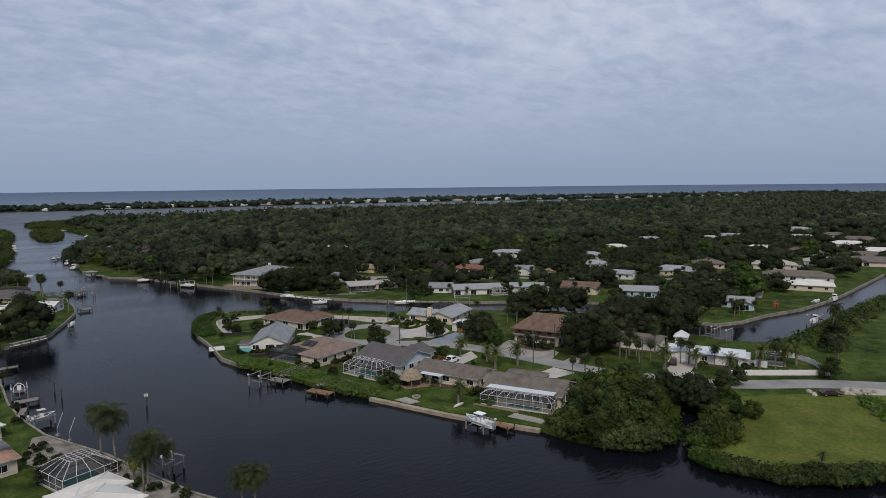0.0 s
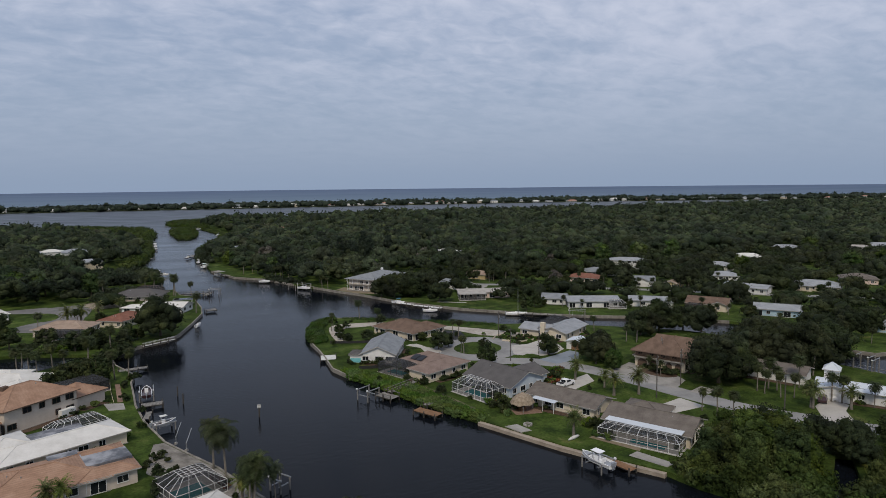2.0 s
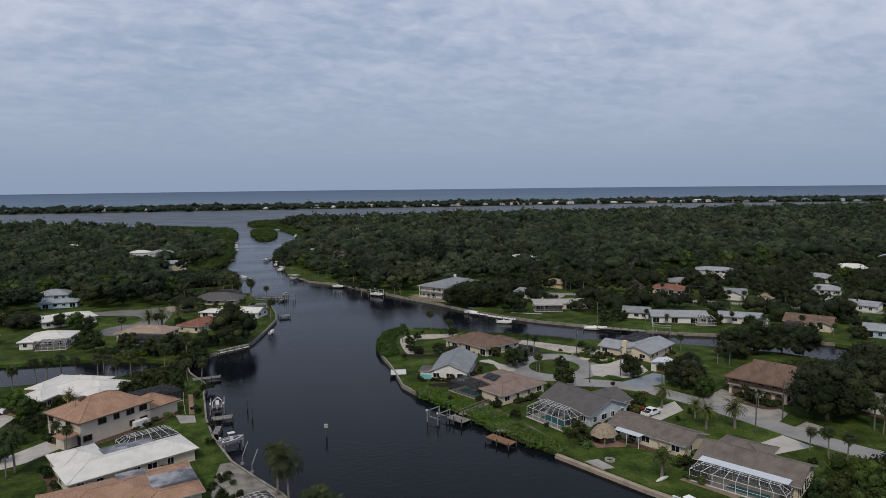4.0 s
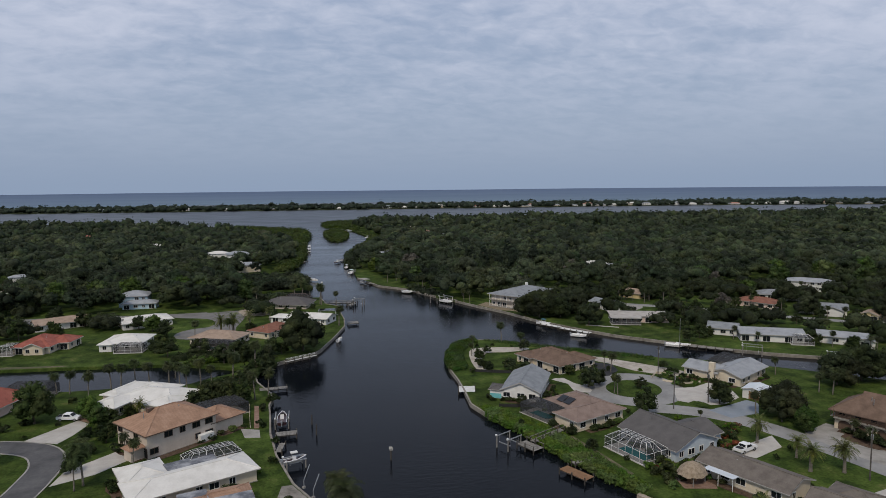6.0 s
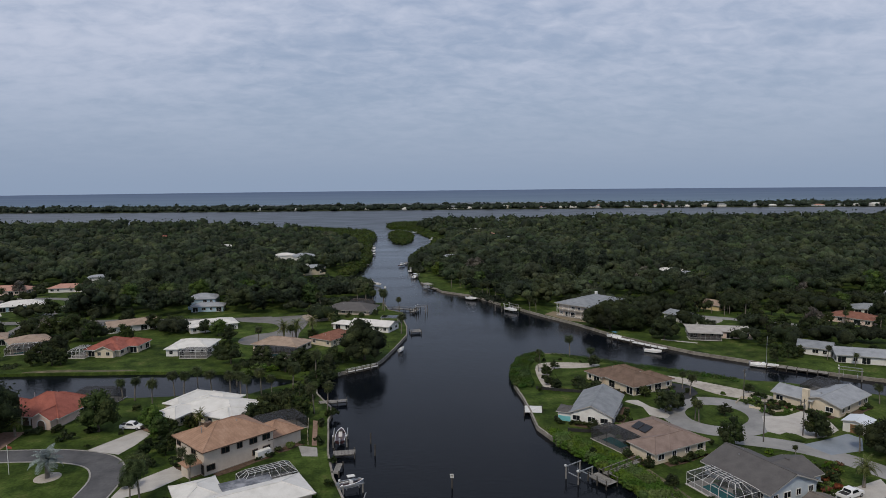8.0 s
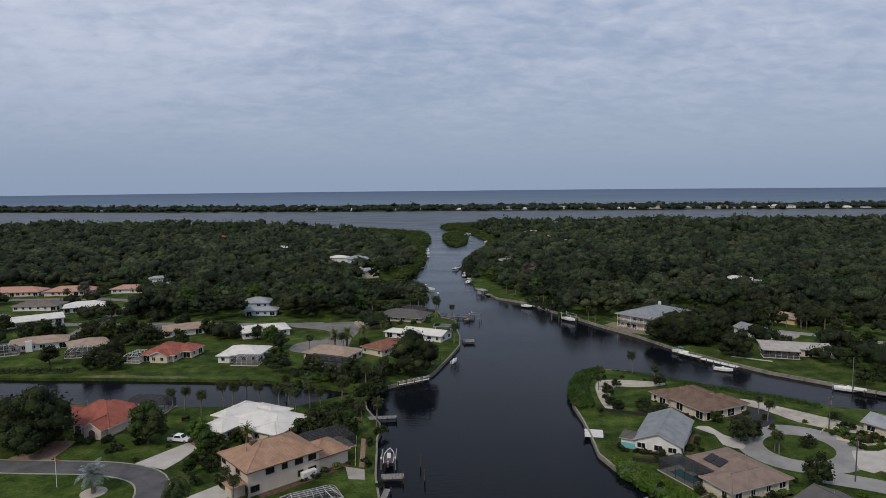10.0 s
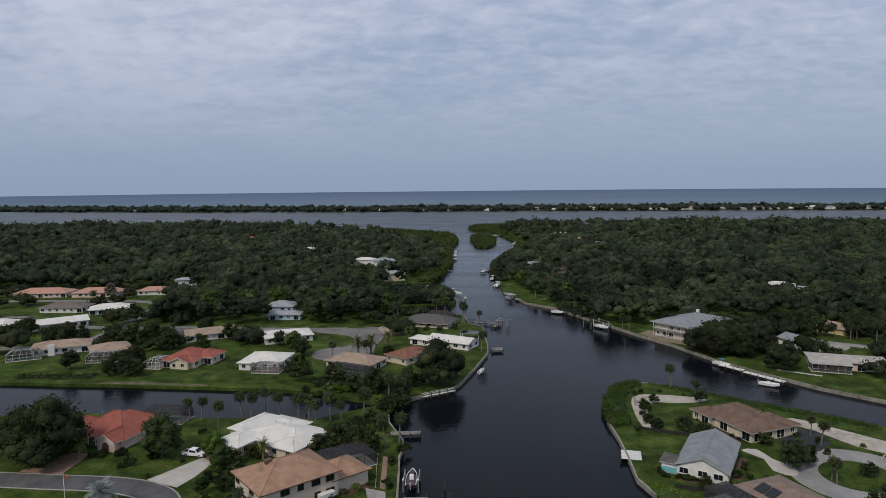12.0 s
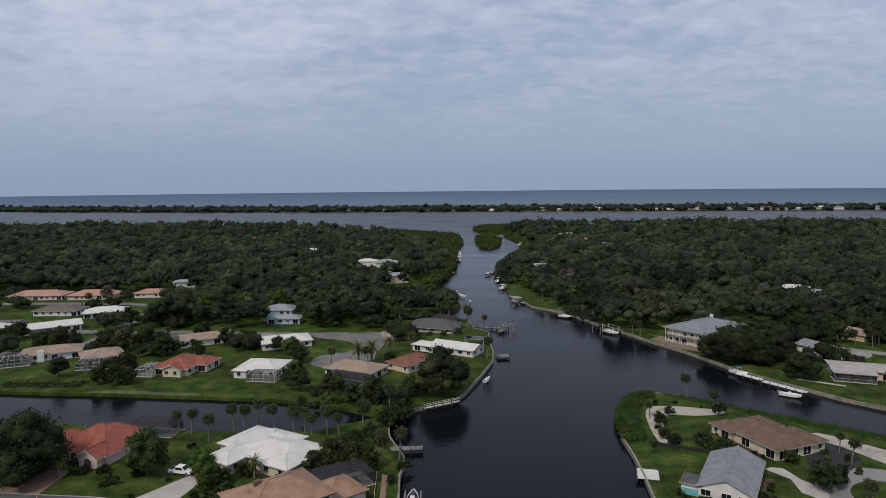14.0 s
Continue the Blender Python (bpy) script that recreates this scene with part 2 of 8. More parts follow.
ROOF_ROSE = surface("rose_shingle_roof", [(0.155, 0.115, 0.097), (0.198, 0.148, 0.126), (0.23, 0.175, 0.15)], 2.0, 0.9, 0.16, 0.03, spec=0.2)
ROOF_PALEWARM = surface("pale_warm_shingles", [(0.27, 0.255, 0.235), (0.345, 0.325, 0.30), (0.40, 0.38, 0.35)], 2.4, 0.8, 0.1, 0.03, spec=0.25)
ROOF_TAN = surface("tan_shingle_roof", [(0.22, 0.165, 0.125), (0.29, 0.22, 0.17), (0.33, 0.26, 0.21)], 2.2, 0.9, 0.16, 0.03, spec=0.2)
ROOF_TAUPE = surface("taupe_shingle_roof", [(0.098, 0.085, 0.075), (0.132, 0.115, 0.1), (0.156, 0.138, 0.122)], 2.0, 0.9, 0.2, 0.03, spec=0.2)
METAL_ROOF = surface("pale_metal_roof", [(0.46, 0.50, 0.54), (0.56, 0.60, 0.64)], 3, 0.45, 0.05, 0.01, metal=0.0, spec=0.5)
TARP = surface("flat_roof_membrane", [(0.060, 0.066, 0.078), (0.11, 0.118, 0.135), (0.27, 0.28, 0.30), (0.34, 0.35, 0.37)], 4.0, 0.75, 0.1, spec=0.3)
STAINED = surface("stained_concrete", [(0.085, 0.078, 0.068), (0.16, 0.148, 0.13), (0.23, 0.215, 0.19), (0.29, 0.275, 0.25)], 3.0, 0.9, 0.25, 0.02, spec=0.2, detail=8)

WALL_WHITE = surface("white_stucco", [(0.56, 0.56, 0.545), (0.66, 0.66, 0.645)], 1.6, 0.9, 0.06, 0.01, spec=0.2)
WALL_CREAM = surface("cream_stucco", [(0.50, 0.44, 0.34), (0.60, 0.53, 0.42)], 1.6, 0.9, 0.08, 0.01, spec=0.2)
WALL_BEIGE = surface("beige_stucco", [(0.46, 0.40, 0.34), (0.55, 0.485, 0.42)], 1.6, 0.9, 0.08, 0.01, spec=0.2)
WALL_PINK = surface("pink_stucco", [(0.55, 0.43, 0.37), (0.64, 0.51, 0.45)], 1.6, 0.9, 0.08, 0.01, spec=0.2)
WALL_BLUE = surface("pale_blue_siding", [(0.33, 0.45, 0.53), (0.41, 0.54, 0.62)], 1.6, 0.85, 0.08, 0.01, spec=0.2)
WALL_GREYBLUE = surface("grey_blue_siding", [(0.40, 0.46, 0.52), (0.48, 0.54, 0.60)], 1.6, 0.85, 0.08, 0.01, spec=0.2)
WALL_YELLOW = surface("yellow_stucco", [(0.50, 0.40, 0.20), (0.58, 0.48, 0.27)], 1.6, 0.9, 0.08, 0.01, spec=0.2)
TURQUOISE = surface("turquoise_paint", [(0.12, 0.38, 0.42), (0.17, 0.46, 0.50)], 1.0, 0.7, 0.08, spec=0.3)
WHITE_PAINT = surface("white_paint", [(0.62, 0.62, 0.61), (0.70, 0.70, 0.69)], 0.9, 0.55, 0.05, spec=0.4)
GUTTER = surface("pale_trim", [(0.50, 0.50, 0.48), (0.60, 0.60, 0.58)], 0.9, 0.6, 0.05, spec=0.3)
EAVE = surface("weathered_fascia", [(0.30, 0.29, 0.27), (0.40, 0.39, 0.37)], 0.9, 0.7, 0.1, spec=0.3)
POLEWOOD = surface("dark_pole_timber", [(0.055, 0.050, 0.045), (0.10, 0.092, 0.082)], 0.6, 0.9, 0.2, spec=0.2)
BROWN_TRIM = surface("brown_trim", [(0.09, 0.06, 0.045), (0.13, 0.09, 0.065)], 0.9, 0.7, 0.1, spec=0.3)
DARK_METAL = surface("dark_bronze_metal", [(0.018, 0.018, 0.020), (0.030, 0.029, 0.029)], 0.8, 0.5, 0.1, spec=0.5)
STEEL = surface("galvanised_steel", [(0.30, 0.31, 0.32), (0.40, 0.41, 0.42)], 0.7, 0.4, 0.1, metal=0.6, spec=0.5)
GREYWOOD = surface("weathered_timber", [(0.13, 0.125, 0.115), (0.20, 0.19, 0.175), (0.25, 0.24, 0.22)], 0.9, 0.9, 0.25, 0.01, spec=0.2, stretch=(1, 1, 0.3))
TIMBER = surface("warm_timber", [(0.16, 0.09, 0.048), (0.24, 0.142, 0.081)], 0.9, 0.85, 0.2, 0.01, spec=0.2)
PILE = surface("wet_pile_timber", [(0.045, 0.040, 0.035), (0.085, 0.078, 0.068)], 0.6, 0.9, 0.2, spec=0.2)
THATCH = surface("palm_thatch", [(0.17, 0.135, 0.095), (0.26, 0.21, 0.155), (0.30, 0.25, 0.19)], 0.5, 0.95, 0.3, 0.04, spec=0.1, stretch=(1, 1, 0.25))
BARK = surface("bark", [(0.075, 0.062, 0.048), (0.13, 0.11, 0.09)], 0.5, 0.95, 0.2, 0.02, spec=0.1)
PALM_BARK = surface("palm_bark", [(0.13, 0.115, 0.095), (0.21, 0.19, 0.165)], 0.4, 0.95, 0.2, 0.02, spec=0.1, stretch=(0.3, 0.3, 1.5))
BOATWHITE = surface("white_gelcoat", [(0.74, 0.75, 0.76), (0.80, 0.80, 0.80)], 1.2, 0.25, 0.03, spec=0.5)
BOATGREY = surface("grey_gelcoat", [(0.20, 0.22, 0.25), (0.28, 0.30, 0.33)], 1.2, 0.3, 0.05, spec=0.5)
CANVAS_BLUE = surface("blue_canvas", [(0.05, 0.15, 0.22), (0.08, 0.21, 0.29)], 0.7, 0.85, 0.1, spec=0.2)
RUBBER = surface("black_rubber", [(0.012, 0.012, 0.012), (0.022, 0.022, 0.022)], 0.3, 0.8, 0.1, spec=0.3)
CARWHITE = surface("white_car_paint", [(0.70, 0.71, 0.72), (0.76, 0.76, 0.77)], 1.5, 0.22, 0.02, spec=0.5)
CARDARK = surface("dark_car_paint", [(0.035, 0.018, 0.02), (0.05, 0.026, 0.028)], 1.5, 0.25, 0.02, spec=0.5)
CARRED = surface("red_car_paint", [(0.22, 0.02, 0.02), (0.28, 0.03, 0.03)], 1.5, 0.22, 0.02, spec=0.5)
RED_PLAY = surface("faded_red_paint", [(0.22, 0.045, 0.03), (0.30, 0.07, 0.05)], 0.8, 0.7, 0.15, spec=0.3)
POOL = water_surface("pool_water", (0.02, 0.16, 0.17), 0.06, 0.6, 4.0, 0.01)
SOLAR = surface("solar_mat", [(0.008, 0.009, 0.012), (0.016, 0.018, 0.022)], 1.0, 0.5, 0.1, spec=0.4)

GLASS = bpy.data.materials.new("window_glass")
GLASS.use_nodes = True
_p = GLASS.node_tree.nodes["Principled BSDF"]
_p.inputs["Base Color"].default_value, _p.inputs["Roughness"].default_value = (0.012, 0.015, 0.018, 1), 0.06
_p.inputs["Specular IOR Level"].default_value = 0.25


def screen_mesh(name, colour, solid):
    m = bpy.data.materials.new(name)
    m.use_nodes = True
    n, l = m.node_tree.nodes, m.node_tree.links
    p = n["Principled BSDF"]
    p.inputs["Base Color"].default_value, p.inputs["Roughness"].default_value = (*colour, 1), 0.9
    p.inputs["Alpha"].default_value = solid
    return m


SCREEN = screen_mesh("insect_screen", (0.05, 0.055, 0.06), 0.42)
SCREEN_DARK = screen_mesh("dark_insect_screen", (0.030, 0.032, 0.036), 0.58)


def foliage(name, colours, size, island=0.22, glow=0.25, crown=7.0, spread=0.30, leaf=0.42):
    """Leaves: colour patches, a tint of its own for each crown, fine leaf-sized light and dark, and leafy relief."""
    m = surface(name, colours, size, 0.8, 0.0, spec=0.12, island=island)
    n, l = m.node_tree.nodes, m.node_tree.links
    p = n["Principled BSDF"]
    base_colour = p.inputs["Base Color"].links[0].from_socket
    g = n.new("ShaderNodeNewGeometry")
    flat = n.new("ShaderNodeMapping")
    flat.inputs["Scale"].default_value = (1 / crown, 1 / crown, 0.0)
    l.new(g.outputs["Position"], flat.inputs[0])
    cell = n.new("ShaderNodeTexVoronoi")
    cell.inputs["Scale"].default_value, cell.inputs["Randomness"].default_value = 1.0, 1.0
    l.new(flat.outputs[0], cell.inputs["Vector"])
    sp = n.new("ShaderNodeSeparateColor")
    l.new(cell.outputs["Color"], sp.inputs[0])
    spots = n.new("ShaderNodeTexNoise")
    spots.inputs["Scale"].default_value, spots.inputs["Detail"].default_value, spots.inputs["Roughness"].default_value = 1 / leaf, 3.0, 0.65
    l.new(g.outputs["Position"], spots.inputs["Vector"])

    def ranged(sock, lo, hi, a=0.0, b=1.0):
        q = n.new("ShaderNodeMapRange")
        l.new(sock, q.inputs[0])
        q.inputs[1].default_value, q.inputs[2].default_value, q.inputs[3].default_value, q.inputs[4].default_value = a, b, lo, hi
        return q.outputs[0]

    mul = n.new("ShaderNodeMath")
    mul.operation = "MULTIPLY"
    l.new(ranged(sp.outputs[0], 1 - spread, 1 + spread), mul.inputs[0])
    l.new(ranged(spots.outputs[0], 0.45, 1.55, 0.3, 0.7), mul.inputs[1])
    hsv = n.new("ShaderNodeHueSaturation")
    l.new(base_colour, hsv.inputs["Color"])
    l.new(ranged(sp.outputs[1], 0.478, 0.522), hsv.inputs["Hue"])
    l.new(ranged(sp.outputs[2], 0.78, 1.08), hsv.inputs["Saturation"])
    l.new(mul.outputs[0], hsv.inputs["Value"])
    l.new(hsv.outputs[0], p.inputs["Base Color"])
    bump = n.new("ShaderNodeBump")
    bump.inputs["Strength"].default_value, bump.inputs["Distance"].default_value = 0.8, leaf * 0.7
    l.new(spots.outputs[0], bump.inputs["Height"])
    l.new(bump.outputs[0], p.inputs["Normal"])
    tr = n.new("ShaderNodeBsdfTranslucent")
    mixer = n.new("ShaderNodeMixShader")
    mixer.inputs[0].default_value = glow
    l.new(hsv.outputs[0], tr.inputs[0])
    l.new(p.outputs[0], mixer.inputs[1]), l.new(tr.outputs[0], mixer.inputs[2])
    l.new(mixer.outputs[0], n["Material Output"].inputs[0])
    return m


LEAF_WOOD = foliage("woodland_leaves", [(0.012, 0.019, 0.012), (0.022, 0.033, 0.018), (0.037, 0.052, 0.026), (0.058, 0.075, 0.034), (0.045, 0.047, 0.033)], 24, island=0.2, crown=9.0, spread=0.38, leaf=0.8)
LEAF_OAK = foliage("oak_leaves", [(0.016, 0.023, 0.012), (0.029, 0.039, 0.017), (0.055, 0.068, 0.026)], 6, island=0.22, crown=11.0, leaf=0.5, glow=0.3)
LEAF_BRIGHT = foliage("bright_leaves", [(0.030, 0.056, 0.012), (0.052, 0.088, 0.018), (0.088, 0.126, 0.028)], 3, crown=8.0, leaf=0.34)
LEAF_MANGROVE = foliage("mangrove_leaves", [(0.022, 0.038, 0.009), (0.044, 0.068, 0.014), (0.082, 0.108, 0.022)], 5, crown=6.0, leaf=0.32)
LEAF_HEDGE = foliage("hedge_leaves", [(0.046, 0.086, 0.012), (0.074, 0.128, 0.019), (0.100, 0.152, 0.026)], 3, crown=3.0, spread=0.12, leaf=0.2)
LEAF_HEDGE_DEEP = foliage("deep_hedge_leaves", [(0.026, 0.054, 0.011), (0.042, 0.080, 0.015), (0.060, 0.100, 0.021)], 3, crown=3.0, spread=0.12, leaf=0.2)
LEAF_PALM = foliage("palm_fronds", [(0.026, 0.038, 0.015), (0.046, 0.060, 0.023), (0.075, 0.088, 0.036)], 2, island=0.35, crown=5.0)
LEAF_DATE = foliage("date_palm_fronds", [(0.055, 0.080, 0.020), (0.090, 0.110, 0.030), (0.15, 0.140, 0.045)], 1.5, crown=5.0)
LEAF_SILVER = foliage("silver_fronds", [(0.15, 0.19, 0.18), (0.22, 0.27, 0.26)], 1.5)
LEAF_SHRUB = foliage("shrub_leaves", [(0.017, 0.026, 0.010), (0.032, 0.046, 0.016), (0.062, 0.078, 0.026)], 2, crown=5.0)
LEAF_RUST = foliage("rusty_leaves", [(0.16, 0.05, 0.03), (0.22, 0.09, 0.04)], 1.5)
BANKSAND = surface("bank_sand", [(0.045, 0.055, 0.02), (0.09, 0.082, 0.045), (0.17, 0.14, 0.095)], 3, 0.95, 0.3)
# pine leaves, their bluish tint also painting the haze over the barrier island
LEAF_PINE_HAZE = foliage("haze_tinted_pine_leaves", [(0.016, 0.026, 0.018), (0.029, 0.042, 0.028), (0.050, 0.066, 0.042)], 20, island=0.25)
RETAIN_SAND = surface("sandy_concrete", [(0.20, 0.165, 0.125), (0.29, 0.245, 0.195), (0.36, 0.31, 0.25)], 2.5, 0.9, 0.25, 0.04)
LEAF_BARE = foliage("grey_twigs", [(0.10, 0.09, 0.075), (0.16, 0.15, 0.13)], 3)

# ---- tools for shapes ----
G = 1.0  # height of the lots above the water


def link_mesh(name, verts, faces, material, parent=None, label="", smooth=False):
    me = bpy.data.meshes.new(name)
    me.from_pydata(verts, [], faces)
    me.materials.append(material)
    if smooth:
        me.polygons.foreach_set("use_smooth", [True] * len(me.polygons))
    me.update()
    ob = new(name, me)
    if parent is not None:
        ob.parent = parent
    if label:
        ob["label"] = label
    return ob


class Shape:
    """Collects the vertices and faces of one part."""

    def __init__(self):
        self.v, self.f = [], []

    def face(self, *pts):
        k = len(self.v)
        self.v += [tuple(p) for p in pts]
        self.f.append(tuple(range(k, k + len(pts))))
        return self

    def box(self, x, y, z, w, d, h, turn=0.0):
        """A box by the middle of its base, its width, depth and height."""
        c, s, k = math.cos(radians(turn)), math.sin(radians(turn)), len(self.v)
        for zz in (z, z + h):
            for a, b in ((-1, -1), (1, -1), (1, 1), (-1, 1)):
                px, py = a * w / 2, b * d / 2
                self.v.append((x + px * c - py * s, y + px * s + py * c, zz))
        self.f += [(k + 3, k + 2, k + 1, k), (k + 4, k + 5, k + 6, k + 7)]
        self.f += [(k + i, k + (i + 1) % 4, k + 4 + (i + 1) % 4, k + 4 + i) for i in range(4)]
        return self

    def tube(self, pts, radii, n=6):
        """A round bar along points."""
        k0 = len(self.v)
        pts = [Vector(p) for p in pts]
        for i, p in enumerate(pts):
            d = (pts[min(i + 1, len(pts) - 1)] - pts[max(i - 1, 0)]).normalized()
            a = d.orthogonal().normalized()
            b = d.cross(a)
            r = radii[i] if isinstance(radii, (list, tuple)) else radii
            self.v += [tuple(p + r * (a * math.cos(q) + b * math.sin(q))) for q in (2 * math.pi * j / n for j in range(n))]
        for i in range(len(pts) - 1):
            for j in range(n):
                a, b = k0 + i * n + j, k0 + i * n + (j + 1) % n
                self.f.append((a, b, b + n, a + n))
        self.f += [tuple(range(k0 + n - 1, k0 - 1, -1)), tuple(range(len(self.v) - n, len(self.v)))]
        return self

    def bar(self, a, b, r):
        return self.tube([a, b], r, 4)

    def prism(self, pts, z0, z1, spread=0.0):
        """An upright prism on a polygon that may be hollow in outline."""
        n, k = len(pts), len(self.v)
        cx, cy = sum(p[0] for p in pts) / n, sum(p[1] for p in pts) / n
        self.v += [(cx + (p[0] - cx) * (1 + spread), cy + (p[1] - cy) * (1 + spread), z0) for p in pts] + [(p[0], p[1], z1) for p in pts]
        area = sum(pts[i][0] * pts[(i + 1) % n][1] - pts[(i + 1) % n][0] * pts[i][1] for i in range(n))
        ring = range(n) if area > 0 else range(n - 1, -1, -1)
        self.f.append(tuple(k + n + i for i in ring))
        self.f.append(tuple(k + i for i in reversed(ring)))
        for i in range(n):
            j = (i + 1) % n
            q = (k + i, k + j, k + n + j, k + n + i)
            self.f.append(q if area > 0 else q[::-1])
        return self

    def ob(self, name, material, parent=None, label="", smooth=False):
        return link_mesh(name, self.v, self.f, material, parent, label, smooth)


def base(name, x, y, z=G, turn=0.0, label="", category="", group="", kind=""):
    """The Empty at a thing's foot, which carries its parts."""
    ob = new(name)
    ob.empty_display_size = 0.3
    ob.matrix_world = pose(x, y, z, 0, 0, turn)
    return tagged(ob, label, category, group, kind)


def smooth_line(pts, steps=5, closed=False):
    """A rounded line through points in the plan."""
    n, out = len(pts), []
    for i in range(n if closed else n - 1):
        p = [Vector(pts[(i + j) % n] if closed else pts[min(max(i + j, 0), n - 1)]) for j in (-1, 0, 1, 2)]
        for s in range(steps):
            t = s / steps
            q = 0.5 * (2 * p[1] + (p[2] - p[0]) * t + (2 * p[0] - 5 * p[1] + 4 * p[2] - p[3]) * t * t + (3 * p[1] - p[0] - 3 * p[2] + p[3]) * t ** 3)
            out.append((q.x, q.y))
    if not closed:
        out.append(tuple(pts[-1]))
    return out


def ribbon(pts, width, z0, z1, shift=0.0):
    """A band of that width along a line in the plan; shift moves it to the line's left."""
    s, n = Shape(), len(pts)
    row = []
    for i, p in enumerate(pts):
        d = (Vector(pts[min(i + 1, n - 1)]) - Vector(pts[max(i - 1, 0)])).normalized()
        q = Vector((-d.y, d.x))
        a, b = Vector(p) + q * (shift + width / 2), Vector(p) + q * (shift - width / 2)
        row.append((a, b))
    for a, b in row:
        s.v += [(b.x, b.y, z0), (b.x, b.y, z1), (a.x, a.y, z1), (a.x, a.y, z0)]
    for i in range(n - 1):
        for j in range(4):
            a, b = 4 * i + j, 4 * i + (j + 1) % 4
            s.f.append((a, a + 4, b + 4, b))
    s.f += [(0, 1, 2, 3), tuple(4 * (n - 1) + j for j in (3, 2, 1, 0))]
    return s


def inside(xs, ys, poly):
    """Which points of two arrays lie within a polygon."""
    hit = np.zeros(len(xs), bool)
    n = len(poly)
    for i in range(n):
        (x0, y0), (x1, y1) = poly[i], poly[(i + 1) % n]
        if y0 == y1:
            continue
        hit ^= ((y0 > ys) != (y1 > ys)) & (xs < (x1 - x0) * (ys - y0) / (y1 - y0) + x0)
    return hit


# ---- water and land ----
def sheet(name, rings, material, label, category):
    """Round sheets: rings of radius, height about the middle of the place."""
    n, v, f = 240, [], []
    for r, z in rings:
        v += [(100 + r * math.cos(2 * math.pi * i / n), 200 + r * math.sin(2 * math.pi * i / n), z) for i in range(n)]
    for k in range(len(rings) - 1):
        for i in range(n):
            a, b = k * n + i, k * n + (i + 1) % n
            f.append((a, a + n, b + n, b))
    if rings[0][0] < 5:
        f = f[n:] + [tuple(range(n, 2 * n))]
    return tagged(link_mesh(name, v, f, material), label, category, kind="structure")


sheet("water", [(1, 0), (500, 0), (2150, 0)], WATER, "dark calm canal and bay water", "water")
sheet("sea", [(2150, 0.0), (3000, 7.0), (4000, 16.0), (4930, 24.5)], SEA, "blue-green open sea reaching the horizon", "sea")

SHORE_A = [(75, -60), (62, 20), (46, 62), (34, 88), (26, 104), (20.5, 119.7), (17.4, 129.5), (13.4, 138), (9.2, 147.5), (5.8, 162), (4.2, 175),
           (3.8, 188), (3.4, 196), (4.2, 201), (3.7, 206), (1.3, 212.5), (-0.6, 218), (-1.4, 225), (-3, 231.9)]
CANAL_S = [(-7, 230.6), (-14.8, 226), (-20, 221.5), (-38, 222.5), (-53, 223), (-67, 226), (-82, 227), (-96, 231), (-106, 227), (-130, 226), (-200, 229), (-600, 235)]
LAND_A = SHORE_A + CANAL_S + [(-600, -60)]
CANAL_N = [(-1400, 275), (-600, 275), (-200, 263), (-127, 258.2), (-110, 256), (-95, 255), (-80, 253), (-64, 251.2), (-39, 247.8), (-24, 244), (-10, 236.5), (-3.2, 232)]
SHORE_B = [(-1, 232), (5.8, 239), (15.7, 244.5), (19.6, 251.5), (25.4, 268.6), (31.2, 288), (32.4, 302.5), (32, 320), (33, 334), (27, 342), (25, 362)]
COVE_B = [(8, 366), (-14, 372), (-12, 388), (12, 392), (22.7, 400), (18.5, 431), (7, 437), (-6, 442), (-4, 458), (8, 470), (17, 513), (23.5, 576), (24.5, 640),
          (28, 718), (35, 790), (34, 850), (24, 890), (-4, 915), (-50, 965), (-148, 1075), (-350, 1110), (-535, 1100), (-747, 1130), (-1400, 1250)]
LAND_B = CANAL_N + SHORE_B + COVE_B
SHORE_C = [(130, 1075), (72, 1059), (57, 1000), (61, 945), (78, 938), (92, 856), (98, 775), (96, 728), (86, 680), (74, 643), (58, 576), (50.5, 505), (52.5, 471), (51.5, 429), (60, 393), (74, 376), (84, 348), (90.5, 333),
           (97.5, 315), (105, 299), (113, 275), (120.5, 260), (131, 243), (142, 230.8), (156, 215.5), (168, 205), (182, 196), (196, 184), (206, 172), (211, 158),
           (204, 140), (202.5, 126), (205.5, 119), (216, 116.3), (233.5, 116.5), (254, 113.8), (280, 115), (298, 117), (330, 122), (380, 130)]
LAND_C = SHORE_C + [(2700, 60), (2700, 760), (2000, 900), (1500, 980), (1100, 1010), (800, 1000), (600, 1010), (300, 1060)]
SHORE_D = [(380, 112), (300, 106), (254, 101), (221, 97), (208, 95.5), (194, 95), (186, 104), (184, 122), (186, 140), (186, 156), (179, 170), (168, 181), (157, 191),
           (146, 200), (138, 206), (130, 209), (118.5, 220), (106, 229), (95, 239), (84, 248), (76, 250.8), (70, 247), (62, 230), (58.2, 217), (57.8, 205), (57, 195),
           (55.6, 183), (58, 172), (63.7, 157), (66, 146), (69.9, 135), (72.9, 127.6), (80.6, 108), (86, 97), (90, 89.5), (91, 83), (94, 75.5), (98, 70.5), (105, 70)]
SHORE_E = [(113, 73.5), (124, 80), (126, 78), (115, 69.5), (107, 65.5), (102.5, 64.5), (101, 60), (103, 54.4), (106, 47.8), (113, 42.5), (119.5, 39), (136, 24), (160, -10), (180, -60)]
LAND_D = SHORE_D + SHORE_E + [(2700, -60), (2700, 55)]
ISLET = [(51, 790), (51.5, 750), (53, 715), (60, 699), (70, 722), (77, 770), (81, 820), (74, 872), (64, 880), (55, 850)]
